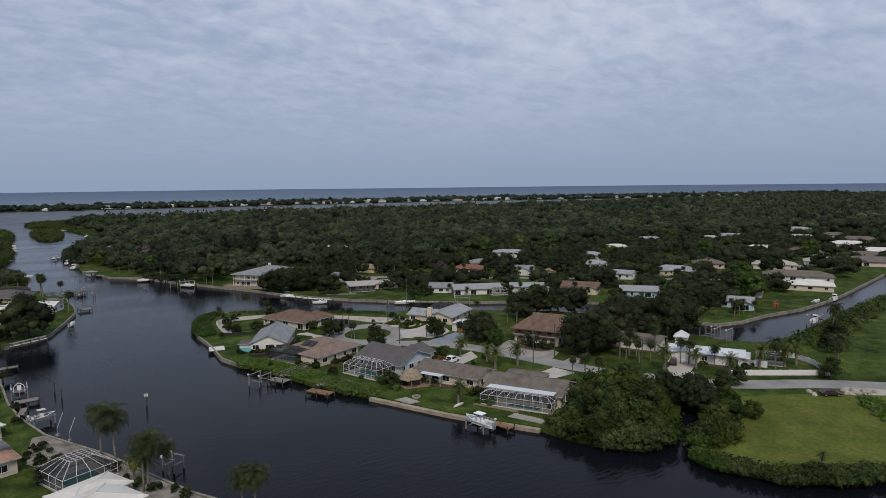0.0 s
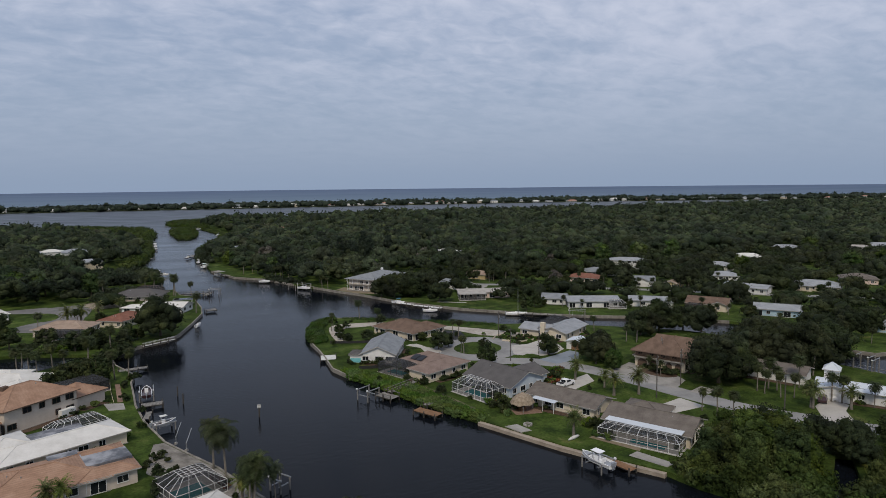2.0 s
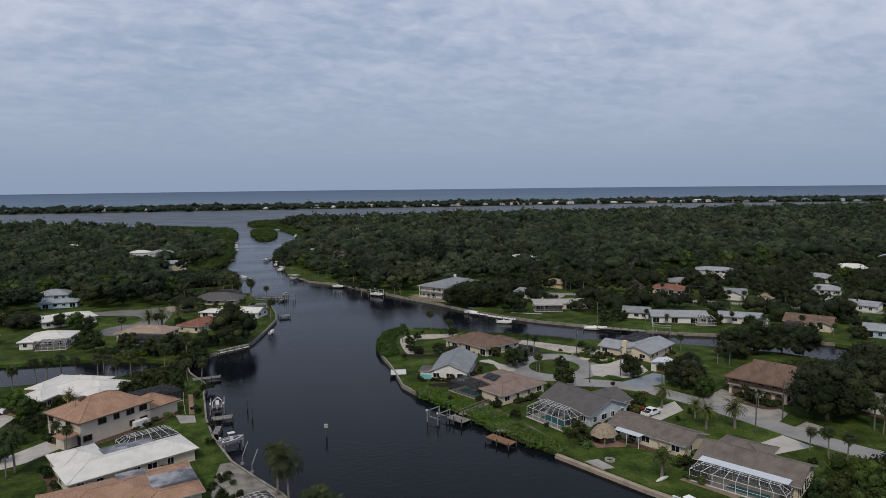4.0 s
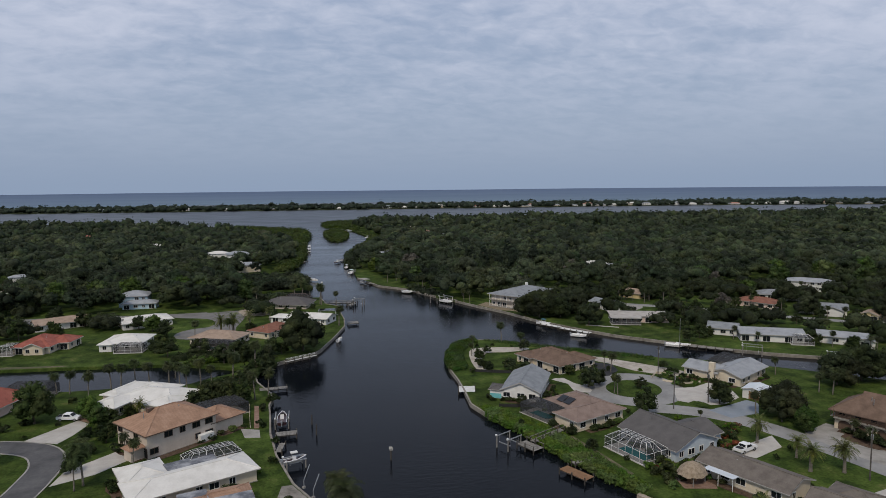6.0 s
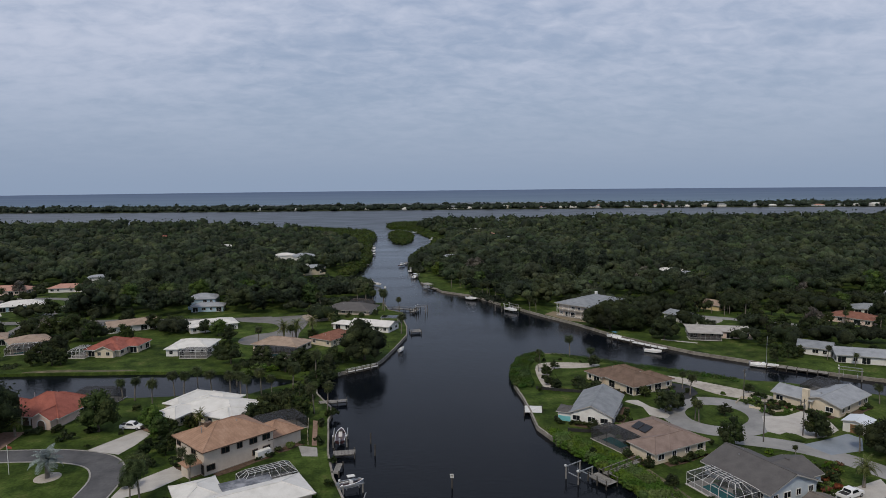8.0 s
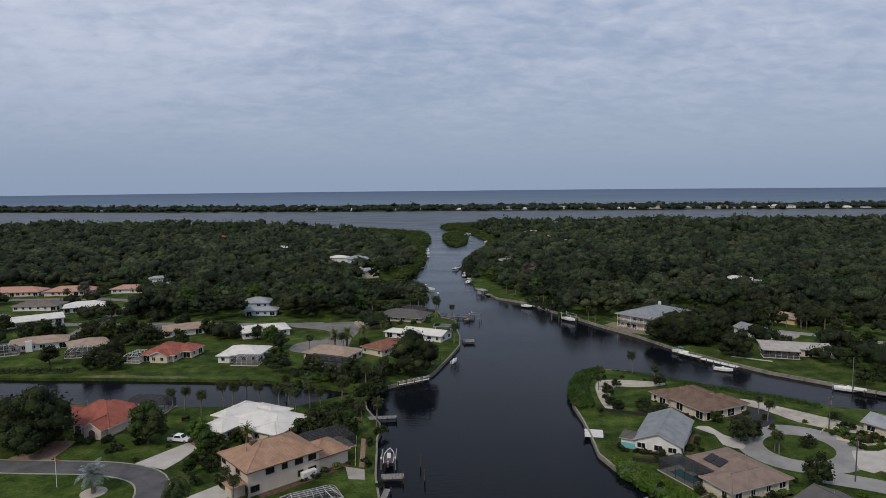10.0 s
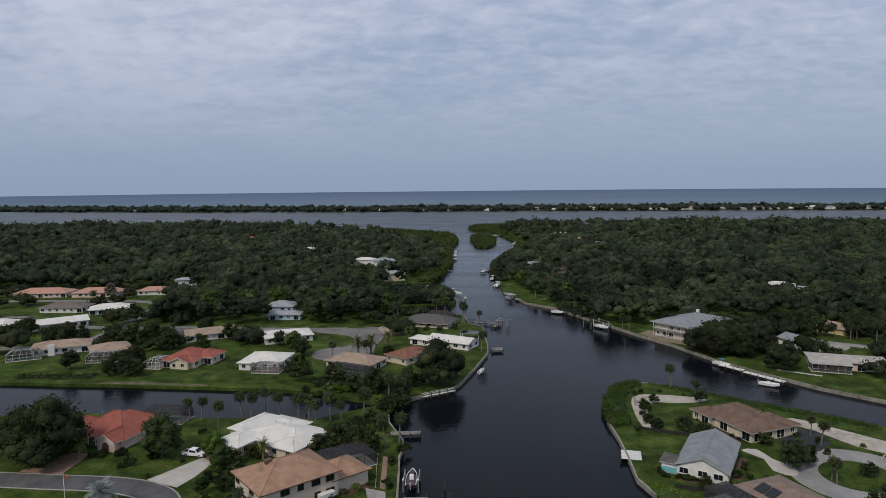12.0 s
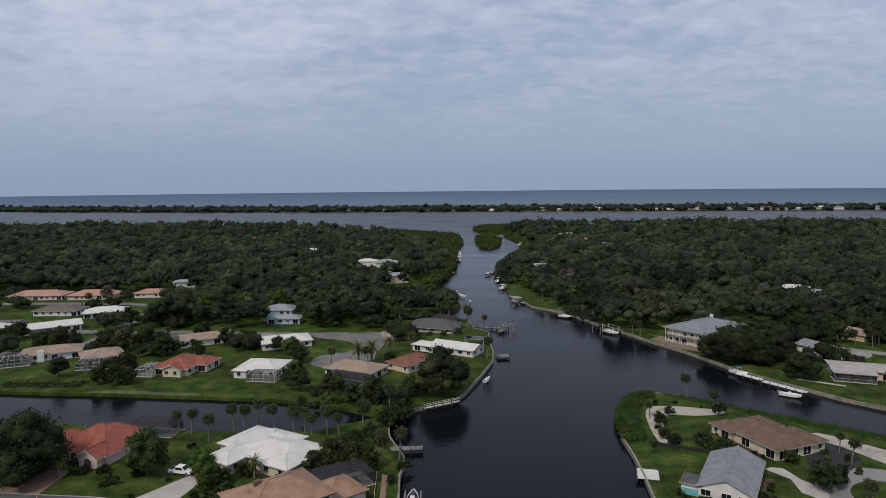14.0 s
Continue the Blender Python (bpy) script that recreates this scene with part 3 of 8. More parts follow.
BARRIER_N = [(-2100, 2230), (-1300, 1960), (-900, 1850), (-562, 1765), (-250, 1715), (14, 1680), (250, 1650), (451, 1622), (640, 1590), (842, 1565), (1050, 1520), (1300, 1440), (1600, 1290), (2000, 1100), (2400, 900)]
BARRIER = BARRIER_N + [(x + 150, y + 190) for x, y in reversed(BARRIER_N)]


def land(name, pts, material, label, top=G):
    s = Shape().prism(pts, -2.0, top)
    return tagged(s.ob(name, material), label, "ground", kind="structure")


land("ground_west", LAND_A, GRASS, "green lawns of the built-up bank beside the channel")
land("ground_north", LAND_B, GRASS, "grassy bank and wooded ground beyond the side canal")
land("ground_east", LAND_C, GRASS, "lawns and wooded ground beyond the canal")
land("ground_point", LAND_D, GRASS, "lawns of the built-up point between two canals")
land("ground_islet", ISLET, WOODFLOOR, "low mangrove islet in the channel", 0.4)
land("ground_barrier", BARRIER, WOODFLOOR, "long low wooded barrier island", 1.2)


def patch(name, pts, material, label, category, z=0.05, low=0.1):
    """A flat slab laid on the ground."""
    return tagged(Shape().prism(pts, G - low, G + z).ob(name, material), label, category, kind="structure")


def retaining(name, pts, label, width=0.45, top=G + 0.12, material=None):
    s = ribbon(pts, width, -1.5, top)
    return tagged(s.ob(name, material or RETAIN), label, "seawall", kind="structure")

# ---- planting ----
ICO = None


def ico():
    """Corners and faces of a 20-sided ball."""
    global ICO
    if ICO is None:
        bm = bmesh.new()
        bmesh.ops.create_icosphere(bm, subdivisions=1, radius=1.0)
        ICO = np.array([v.co[:] for v in bm.verts]), np.array([[v.index for v in f.verts] for f in bm.faces])
        bm.free()
    return ICO


def leafy_mesh(name, clumps, radii, cards, size, material, rng, core=0.74, squash=0.85, lowest=-0.45, tilt=0.8):
    """Foliage: rough cores of clumps, set about with many small leaf sprays that face outwards."""
    cv, cf = ico()
    n = len(clumps)
    jitter = 1 + rng.uniform(-0.28, 0.28, (n, len(cv), 1))
    core_v = clumps[:, None, :] + cv[None] * jitter * (radii[:, None, None] * core) * np.array([1, 1, squash])
    core_f = cf[None] + (np.arange(n) * len(cv))[:, None, None]
    u = rng.normal(size=(n, cards, 3))
    u[..., 2] = np.abs(u[..., 2]) * np.where(rng.random((n, cards)) < 0.75, 1, -0.5)
    u /= np.linalg.norm(u, axis=-1, keepdims=True)
    u[..., 2] = np.maximum(u[..., 2], lowest)
    c = clumps[:, None, :] + u * radii[:, None, None] * rng.uniform(0.80, 1.22, (n, cards, 1)) * np.array([1, 1, squash])
    nn = u + rng.normal(scale=tilt, size=u.shape)
    nn /= np.linalg.norm(nn, axis=-1, keepdims=True)
    t = np.cross(nn, rng.normal(size=u.shape))
    t /= np.linalg.norm(t, axis=-1, keepdims=True) + 1e-9
    b = np.cross(nn, t)
    s = size * rng.uniform(0.6, 1.3, (n, cards, 1))
    a1, a2 = s * rng.uniform(0.5, 1.0, s.shape), s * rng.uniform(0.35, 0.75, s.shape)
    quad = np.stack([c - t * a1, c - b * a2 + t * a1 * 0.2, c + t * a1, c + b * a2 - t * a1 * 0.1], 2).reshape(-1, 3)
    k0 = n * len(cv)
    verts = np.concatenate([core_v.reshape(-1, 3), quad])
    tris, quads = core_f.reshape(-1, 3), np.arange(len(quad)).reshape(-1, 4) + k0
    me = bpy.data.meshes.new(name)
    me.vertices.add(len(verts))
    me.vertices.foreach_set("co", verts.astype(np.float32).ravel())
    loops = np.concatenate([tris.ravel(), quads.ravel()]).astype(np.int32)
    me.loops.add(len(loops))
    me.loops.foreach_set("vertex_index", loops)
    me.polygons.add(len(tris) + len(quads))
    start = np.concatenate([np.arange(len(tris)) * 3, len(tris) * 3 + np.arange(len(quads)) * 4]).astype(np.int32)
    me.polygons.foreach_set("loop_start", start)
    me.polygons.foreach_set("use_smooth", np.concatenate([np.ones(len(tris), bool), np.zeros(len(quads), bool)]))
    me.materials.append(material)
    me.update(calc_edges=True)
    return me


def crown_clumps(rng, h, r, low, count):
    """Middles and radii of a broad crown's clumps: crown from low to h high, r wide."""
    a = rng.uniform(0, 2 * math.pi, count)
    q = np.sqrt(rng.uniform(0.02, 1, count)) * 0.76
    z = low + (h - low) * (0.13 + 0.70 * (1 - q ** 2.4) * rng.uniform(0.15, 1.08, count))
    c = np.stack([np.cos(a) * q * r, np.sin(a) * q * r, z], -1)
    return c, r * rng.uniform(0.25, 0.44, count) * (20 / max(20, count)) ** 0.14


TREES, FOOTPRINTS = {}, []


def tree_model(kind, seed, h, r, material, count=16, cards=75, size=0.62, low=0.22):
    """One broad-leaved tree with a forked trunk, built once and kept apart for copying."""
    rng = np.random.default_rng(seed)
    c, rad = crown_clumps(rng, h, r, h * low, count)
    if h < 2.5:
        root = new(kind, leafy_mesh(kind, c, rad, cards, size, material, rng))
        root.matrix_world = pose(0, 0, -60)
        return root
    root = base(kind, 0, 0, -60, 0)
    t = Shape()
    t.tube([(0, 0, -0.3), (0.1, 0.05, h * 0.2), (0.0, 0.15, h * 0.4), (0.1, 0.1, h * 0.62)], [h * 0.032, h * 0.026, h * 0.02, h * 0.008], 7)
    for i in range(5):
        e = c[i * (count // 5)]
        t.tube([(0.05, 0.1, h * 0.28), (e[0] * 0.5, e[1] * 0.5, h * 0.28 + (e[2] - h * 0.28) * 0.6), tuple(e)], [h * 0.015, h * 0.011, h * 0.005], 5)
    t.ob("trunk", BARK, root)
    crown = new("crown", leafy_mesh("crown", c, rad, cards, size, material, rng))
    crown.parent = root
    return root


def palm_model(kind, seed, h, material, fronds=20, length=2.2, droop=1.0, lean=0.3, bark=None, thick=0.17, skirt=0, blade=0.15):
    """A palm: a slim ringed trunk and arching fronds with hanging leaflets."""
    rng = random.Random(seed)
    root = base(kind, 0, 0, -60, 0)
    a = rng.uniform(0, 6.28)
    lx, ly = lean * math.cos(a), lean * math.sin(a)
    pts = [(lx * k * k, ly * k * k, -0.3 + (h + 0.3) * k) for k in (0, 0.15, 0.4, 0.7, 1.0)]
    Shape().tube(pts, [thick * 1.5, thick * 1.1, thick, thick * 0.95, thick * 0.85], 8).ob("trunk", bark or PALM_BARK, root, smooth=True)
    s = Shape()
    for i in range(fronds + skirt):
        hang = i >= fronds
        az = 2.4 * i + rng.uniform(-0.3, 0.3)
        rise = rng.uniform(-1.3, -0.7) if hang else 1.25 - 1.75 * (i / fronds) ** 0.9 + rng.uniform(-0.12, 0.12)
        ln = length * rng.uniform(0.85, 1.1) * (0.7 if hang else 1)
        px, pz, ang = 0.0, h, rise
        prev = None
        n = 7
        for k in range(n + 1):
            q = k / n
            wid = length * blade * math.sin(math.pi * min(1, 0.12 + q * 0.86)) ** 0.7
            sag = wid * (0.45 + 0.45 * q) * droop
            cx, cy = lx + px * math.cos(az), ly + px * math.sin(az)
            sx, sy = -math.sin(az) * wid, math.cos(az) * wid
            row = ((cx + sx, cy + sy, pz - sag), (cx, cy, pz), (cx - sx, cy - sy, pz - sag))
            if prev:
                m = 0.30  # leaflets: split blades with gaps between them
                for p0, p1, r0, r1 in ((prev[1], row[1], prev[0], row[0]), (prev[1], row[1], prev[2], row[2])):
                    for f0 in (0.0, 0.5):
                        A = Vector(p0).lerp(Vector(p1), f0)
                        B = Vector(p0).lerp(Vector(p1), f0 + m)
                        C = Vector(r0).lerp(Vector(r1), f0 + m + 0.20)
                        D = Vector(r0).lerp(Vector(r1), f0 + 0.22)
                        s.face(A, B, C, D)
            prev = row
            px += ln / n * math.cos(ang)
            pz += ln / n * math.sin(ang)
            ang -= droop * (0.30 + 0.16 * k) * (0.8 if hang else 1) * 0.9
            ang = max(ang, -1.5)
    s.ob("fronds", material, root)
    return root


def set_model(kind, x, y, scale=1.0, z=G, turn=None, label="", category="tree", group="", wide=1.0):
    """Sets a copy of a kept model."""
    models, text = TREES[kind]
    for hx, hy, ht, hw, hd in FOOTPRINTS:
        c0, s0 = math.cos(radians(ht)), math.sin(radians(ht))
        u, v = (x - hx) * c0 + (y - hy) * s0, -(x - hx) * s0 + (y - hy) * c0
        gap = 1.4 + 1.2 * scale
        if abs(u) < hw / 2 + gap and abs(v) < hd / 2 + gap:
            du, dv = hw / 2 + gap - abs(u), hd / 2 + gap - abs(v)
            if du < dv:
                u += math.copysign(du, u)
            else:
                v += math.copysign(dv, v)
            x, y = hx + u * c0 - v * s0, hy + u * s0 + v * c0
    rng = random.Random(int(x * 37 + y * 91))
    src = models[int(abs(x * 1.7 + y * 2.3)) % len(models)]
    ob = copy_thing(src, pose(x, y, z, 0, 0, rng.uniform(0, 360) if turn is None else turn))
    ob.scale = (scale * wide * rng.uniform(0.92, 1.08), scale * wide * rng.uniform(0.92, 1.08), scale * rng.uniform(0.94, 1.08))
    return tagged(ob, label or text, category, group)


TREES["oak_tree"] = [tree_model("oak_tree", 11 + i, 10.5, 6.2, LEAF_OAK, 60, 74, 0.30, 0.03) for i in range(4)], "dark broad-leaved oak tree on a lawn"
TREES["leafy_tree"] = [tree_model("leafy_tree", 31 + i, 8, 3.6, LEAF_BRIGHT, 48, 66, 0.26, 0.0) for i in range(3)], "dense bright green leafy tree on a lawn"
TREES["garden_tree"] = [tree_model("garden_tree", 51 + i, 6, 3.0, LEAF_SHRUB, 26, 44, 0.28, 0.03) for i in range(4)], "small dark green garden tree"
TREES["mangrove_tree"] = [tree_model("mangrove_tree", 131 + i, 8, 4.6, LEAF_MANGROVE, 60, 54, 0.32, 0.0) for i in range(3)], "bright green mangrove tree above the water"
TREES["bare_tree"] = [tree_model("bare_tree", 71 + i, 9, 3.4, LEAF_BARE, 18, 44, 0.42, 0.25) for i in range(2)], "thin grey-leaved tree in a garden"
TREES["shrub"] = [tree_model("shrub", 91 + i, 1.7, 1.3, LEAF_SHRUB, 9, 26, 0.26, 0.0) for i in range(4)], "rounded dark green garden shrub"
TREES["rust_shrub"] = [tree_model("rust_shrub", 171 + i, 1.1, 1.2, LEAF_RUST, 8, 46, 0.26, 0.0) for i in range(2)], "low rusty-red leafy garden plant"
TREES["bright_shrub"] = [tree_model("bright_shrub", 111 + i, 1.5, 1.2, LEAF_HEDGE, 9, 26, 0.26, 0.0) for i in range(3)], "rounded bright green garden shrub"
TREES["cabbage_palm"] = [palm_model("cabbage_palm", 5 + i, 5.6, LEAF_PALM, 46, 1.9, 0.42, 0.4, thick=0.15, skirt=12, blade=0.26) for i in range(4)], "cabbage palm with a round grey-green head"
TREES["fan_palm"] = [palm_model("fan_palm", 25 + i, 8.5, LEAF_PALM, 30, 3.9, 0.55, 0.5, thick=0.18, skirt=10, blade=0.19) for i in range(3)], "tall slender palm with drooping fronds"
TREES["date_palm"] = [palm_model("date_palm", 45 + i, 4.4, LEAF_DATE, 36, 3.1, 0.32, 0.15, thick=0.3, skirt=8, blade=0.12) for i in range(3)], "stout date palm with yellowing lower fronds"
TREES["pine_tree"] = [tree_model("pine_tree", 151 + i, 17, 3.0, LEAF_PINE_HAZE, 44, 40, 0.5, 0.12) for i in range(3)], "tall dark feathery pine above the woods"
TREES["silver_palm"] = [palm_model("silver_palm", 65, 2.6, LEAF_SILVER, 24, 2.5, 0.3, 0.1, thick=0.3, blade=0.22)], "silvery-blue fan palm in a shell bed"
MODEL_ROOTS = [m for models, _ in TREES.values() for m in models]


def leafy_mass(name, pts, height, material, label, category="hedge", cell=1.6, cards=16, size=0.42, kind="", seed=3, low=0.0, even=0.72):
    """A bank of leaves filling an outline in the plan: a hedge, a thicket, a mangrove fringe."""
    rng = np.random.default_rng(seed)
    xs, ys = [p[0] for p in pts], [p[1] for p in pts]
    gx, gy = np.meshgrid(np.arange(min(xs), max(xs), cell), np.arange(min(ys), max(ys), cell))
    px, py = gx.ravel() + rng.uniform(-0.45, 0.45, gx.size) * cell, gy.ravel() + rng.uniform(-0.45, 0.45, gx.size) * cell
    ok = inside(px, py, pts)
    px, py = px[ok], py[ok]
    r = cell * rng.uniform(0.75, 1.15, len(px))
    top = height * rng.uniform(even, 1.06, len(px))
    z = low + np.maximum(top - r * 0.8, r * 0.3)
    c = np.stack([px, py, z], -1)
    k = z > 1.6 * cell + low
    c2 = np.stack([px[k], py[k], low + z[k] * 0.45], -1)
    c, r = np.concatenate([c, c2]), np.concatenate([r, r[k] * 1.05])
    ob = new(name, leafy_mesh(name, c, r, cards + 10, size, material, rng, core=0.66, squash=0.9, tilt=0.6))
    return tagged(ob, label, category, kind=kind)


def woods(name, outline, spacing, cards, clump_count, size, rng, material, label, low_h=6.0, high_h=12.5, keep=None, z=G, share=1.15, wide=0.0):
    """A stand of trees as one mesh."""
    xs, ys = [p[0] for p in outline], [p[1] for p in outline]
    gx, gy = np.meshgrid(np.arange(min(xs), max(xs), spacing * 0.95), np.arange(min(ys), max(ys), spacing * 0.95))
    px, py = gx.ravel() + rng.uniform(-0.5, 0.5, gx.size) * spacing, gy.ravel() + rng.uniform(-0.5, 0.5, gx.size) * spacing
    thin = rng.random(gx.size) < share
    px, py = px[thin], py[thin]
    ok = inside(px, py, outline)
    if keep is not None:
        ok &= keep(px, py)
    px, py = px[ok], py[ok]
    n = len(px)
    big = rng.beta(0.9, 2.0, n)
    h = (low_h + (high_h - low_h) * (0.35 * rng.random(n) + 0.65 * big)) * (1 + 0.16 * np.sin(px / 31) * np.cos(py / 43))
    r = (wide or spacing) * (0.50 + 0.80 * big)
    k = clump_count
    a = rng.uniform(0, 2 * math.pi, (n, k))
    q = np.sqrt(rng.uniform(0, 1, (n, k))) * 0.62
    q[:, 0] *= 0.3
    cz = h[:, None] * (0.84 - 0.62 * q ** 1.5 * rng.uniform(0.7, 1.5, (n, k)))
    c = np.stack([px[:, None] + np.cos(a) * q * r[:, None], py[:, None] + np.sin(a) * q * r[:, None], z + cz], -1).reshape(-1, 3)
    rad = (r[:, None] * rng.uniform(0.36, 0.60, (n, k)) * (6 / max(6, k)) ** 0.4).ravel()
    ob = new(name, leafy_mesh(name, c, rad, cards, size, material, rng, core=0.72, squash=0.8, tilt=0.9))
    return tagged(ob, label, "trees", kind="stuff"), n

# ---- houses ----
MESHES = {}


def shared(key, make):
    """Mesh data made once and shared by alike parts."""
    if key not in MESHES:
        MESHES[key] = make()
    return MESHES[key]


def mesh_of(shape, name, material):
    me = bpy.data.meshes.new(name)
    me.from_pydata(shape.v, [], shape.f)
    me.materials.append(material)
    me.update()
    return me


def child(name, me, parent, m):
    ob = new(name, me)
    ob.parent = parent
    ob.matrix_local = m
    return ob


def window(root, x, y, z, turn, w=1.3, h=1.2, trim=None):
    """A window: a proud frame with a crossbar, and its dark pane, facing the side to which turn points its -y."""
    trim = trim or WHITE_PAINT

    def frame_mesh():
        s = Shape()
        for sx in (-1, 1):
            s.box(sx * (w / 2 + 0.03), -0.03, -0.06, 0.09, 0.14, h + 0.12)
        s.box(0, -0.04, -0.07, w, 0.18, 0.10).box(0, -0.03, h - 0.03, w, 0.14, 0.09)
        s.box(0, -0.04, 0, 0.05, 0.06, h)
        return mesh_of(s, "window", trim)

    f = child("window", shared(("frame", w, h, trim.name), frame_mesh), root, pose(x, y, z, 0, 0, turn))
    child("pane", shared(("pane", w, h), lambda: mesh_of(Shape().box(0, -0.01, 0.02, w - 0.02, 0.04, h - 0.04), "pane", GLASS)), f, pose(0, 0, 0))
    return f


def on_side(cx, cy, w, d, side, along, out=0.02):
    """Place and turn of something on a side of a block: 0 front (-y), 1 right, 2 back, 3 left; along: metres from its middle."""
    if side == 0:
        return cx + along, cy - d / 2 - out, 0
    if side == 1:
        return cx + w / 2 + out, cy + along, 90
    if side == 2:
        return cx - along, cy + d / 2 + out, 180
    return cx - w / 2 - out, cy - along, 270


def block(root, cx, cy, w, d, eave, wall, roofing, roof="hip", pitch=0.36, over=0.6, z0=0.0, along="x", trim=None, name="roof", fine=True):
    """One block of a house: walls, roof, fascia and ridge, in the house's own axes. Returns the ridge's height."""
    trim = trim or EAVE
    s = Shape()
    if along == "y":
        m = pose(cx, cy, 0, 0, 0, 90)
        w, d = d, w
    else:
        m = pose(cx, cy, 0)
    W, D = w / 2 + over, d / 2 + over
    rise = D * pitch
    if roof == "gable":
        r2 = (d / 2) * pitch
        for sx in (-1, 1):
            pts = [(sx * w / 2, -d / 2, z0), (sx * w / 2, d / 2, z0), (sx * w / 2, d / 2, eave), (sx * w / 2, 0, eave + r2), (sx * w / 2, -d / 2, eave)]
            s.face(*(pts if sx > 0 else pts[::-1]))
        for sy in (-1, 1):
            pts = [(-w / 2, sy * d / 2, z0), (w / 2, sy * d / 2, z0), (w / 2, sy * d / 2, eave), (-w / 2, sy * d / 2, eave)]
            s.face(*(pts if sy < 0 else pts[::-1]))
    else:
        s.box(0, 0, z0, w, d, eave - z0)
    wall_ob = s.ob("wall", wall, root)
    wall_ob.matrix_local = m
    r = Shape()
    lo = eave - over * pitch
    if roof == "flat":
        r.box(0, 0, eave, 2 * W, 2 * D, 0.28)
        top = eave + 0.28
    elif roof == "gable":
        top = eave + (d / 2) * pitch + 0.1
        for sy in (-1, 1):
            k = len(r.v)
            a = [(-W, sy * D, lo), (W, sy * D, lo), (W, 0, top), (-W, 0, top)]
            r.v += a + [(x, y, z + 0.16) for x, y, z in a]
            r.f += [(k, k + 1, k + 2, k + 3), (k + 7, k + 6, k + 5, k + 4), (k, k + 4, k + 5, k + 1), (k + 1, k + 5, k + 6, k + 2), (k + 3, k + 7, k + 4, k)]
        top += 0.16
    else:
        top = lo + D * pitch if W >= D else lo + W * pitch
        hl = max(0.05, W - D)
        hd = max(0.05, D - W)
        k = len(r.v)
        r.v += [(-W, -D, lo), (W, -D, lo), (W, D, lo), (-W, D, lo)] + [(x, y, lo + 0.16) for x, y in ((-W, -D), (W, -D), (W, D), (-W, D))]
        r.v += [(-hl, -hd if W < D else 0, top + 0.16), (hl, hd if W < D else 0, top + 0.16)]
        r.f += [(3, 2, 1, 0), (0, 1, 5, 4), (1, 2, 6, 5), (2, 3, 7, 6), (3, 0, 4, 7)]
        if W >= D:
            r.f += [(4, 5, 9, 8), (5, 6, 9), (6, 7, 8, 9), (7, 4, 8)]
        else:
            r.f += [(4, 5, 8), (5, 6, 9, 8), (6, 7, 9), (7, 4, 8, 9)]
        top += 0.16
    roof_ob = r.ob(name, roofing, root)
    roof_ob.matrix_local = m
    # fascia boards round the eaves, and the ridge cap
    zf = lo - 0.06 if roof != "flat" else eave + 0.02
    if not fine:
        return top
    for k, (x, y, ww, dd) in enumerate(((0, -D - 0.02, 2 * W + 0.08, 0.05), (0, D + 0.02, 2 * W + 0.08, 0.05), (-W - 0.02, 0, 0.05, 2 * D), (W + 0.02, 0, 0.05, 2 * D))):
        if roof == "gable" and k > 1:
            b = Shape()
            for sy in (-1, 1):
                b.face((x - 0.025, sy * D, lo - 0.06), (x - 0.025, 0, top - 0.30), (x - 0.025, 0, top - 0.03), (x - 0.025, sy * D, lo + 0.17))
                b.face((x + 0.025, sy * D, lo - 0.06), (x + 0.025, 0, top - 0.30), (x + 0.025, 0, top - 0.03), (x + 0.025, sy * D, lo + 0.17))
            b.ob("fascia", trim, roof_ob)
        else:
            Shape().box(x, y, zf, ww, dd, 0.19).ob("fascia", trim, roof_ob)
    if roof == "hip":
        a, b = (-max(0.05, W - D), -max(0.05, D - W) if W < D else 0, top - 0.02), (max(0.05, W - D), max(0.05, D - W) if W < D else 0, top - 0.02)
        for x, y, e in ((-W, -D, a), (W, -D, b if W >= D else a), (W, D, b), (-W, D, a if W >= D else b)):
            Shape().tube([(x, y, lo + 0.16), e], 0.13, 5).ob("hip_cap", roofing, roof_ob)
    if roof != "flat":
        hl = W if roof == "gable" else max(0.05, W - D)
        Shape().box(0, 0, top - 0.05, 2 * hl if W >= D else 0.3, 0.28 if W >= D else 2 * max(0.05, D - W), 0.10).ob("ridge_cap", roofing, roof_ob)
    return top


def openings(root, cx, cy, w, d, rng, sides=(0, 1, 2, 3), sill=0.85, skip=0.18, trim=None, gap=3.2, slider=0.22):
    """Windows and glazed doors spread along the sides of a block."""
    for side in sides:
        run = w if side in (0, 2) else d
        n = max(1, int(run / gap))
        for i in range(n):
            if rng.random() < skip:
                continue
            x, y, turn = on_side(cx, cy, w, d, side, (i + 0.5) * run / n - run / 2 + rng.uniform(-0.3, 0.3))
            q = rng.random()
            if q < slider:
                window(root, x, y, sill - 0.75, turn, 2.4, 2.05, trim)
            elif q < 0.55:
                window(root, x, y, sill, turn, 1.8, 1.25, trim)
            else:
                window(root, x, y, sill, turn, 1.2, 1.25, trim)


def garage(root, cx, cy, w, d, side, along, width=4.8, material=None):
    x, y, turn = on_side(cx, cy, w, d, side, along)
    s = Shape()
    for k in range(4):
        s.box(0, 0, 0.03 + k * 0.53, width, 0.08, 0.50)
    child("garage_door", mesh_of(s, "garage_door", material or WHITE_PAINT), root, pose(x, y, 0, 0, 0, turn))


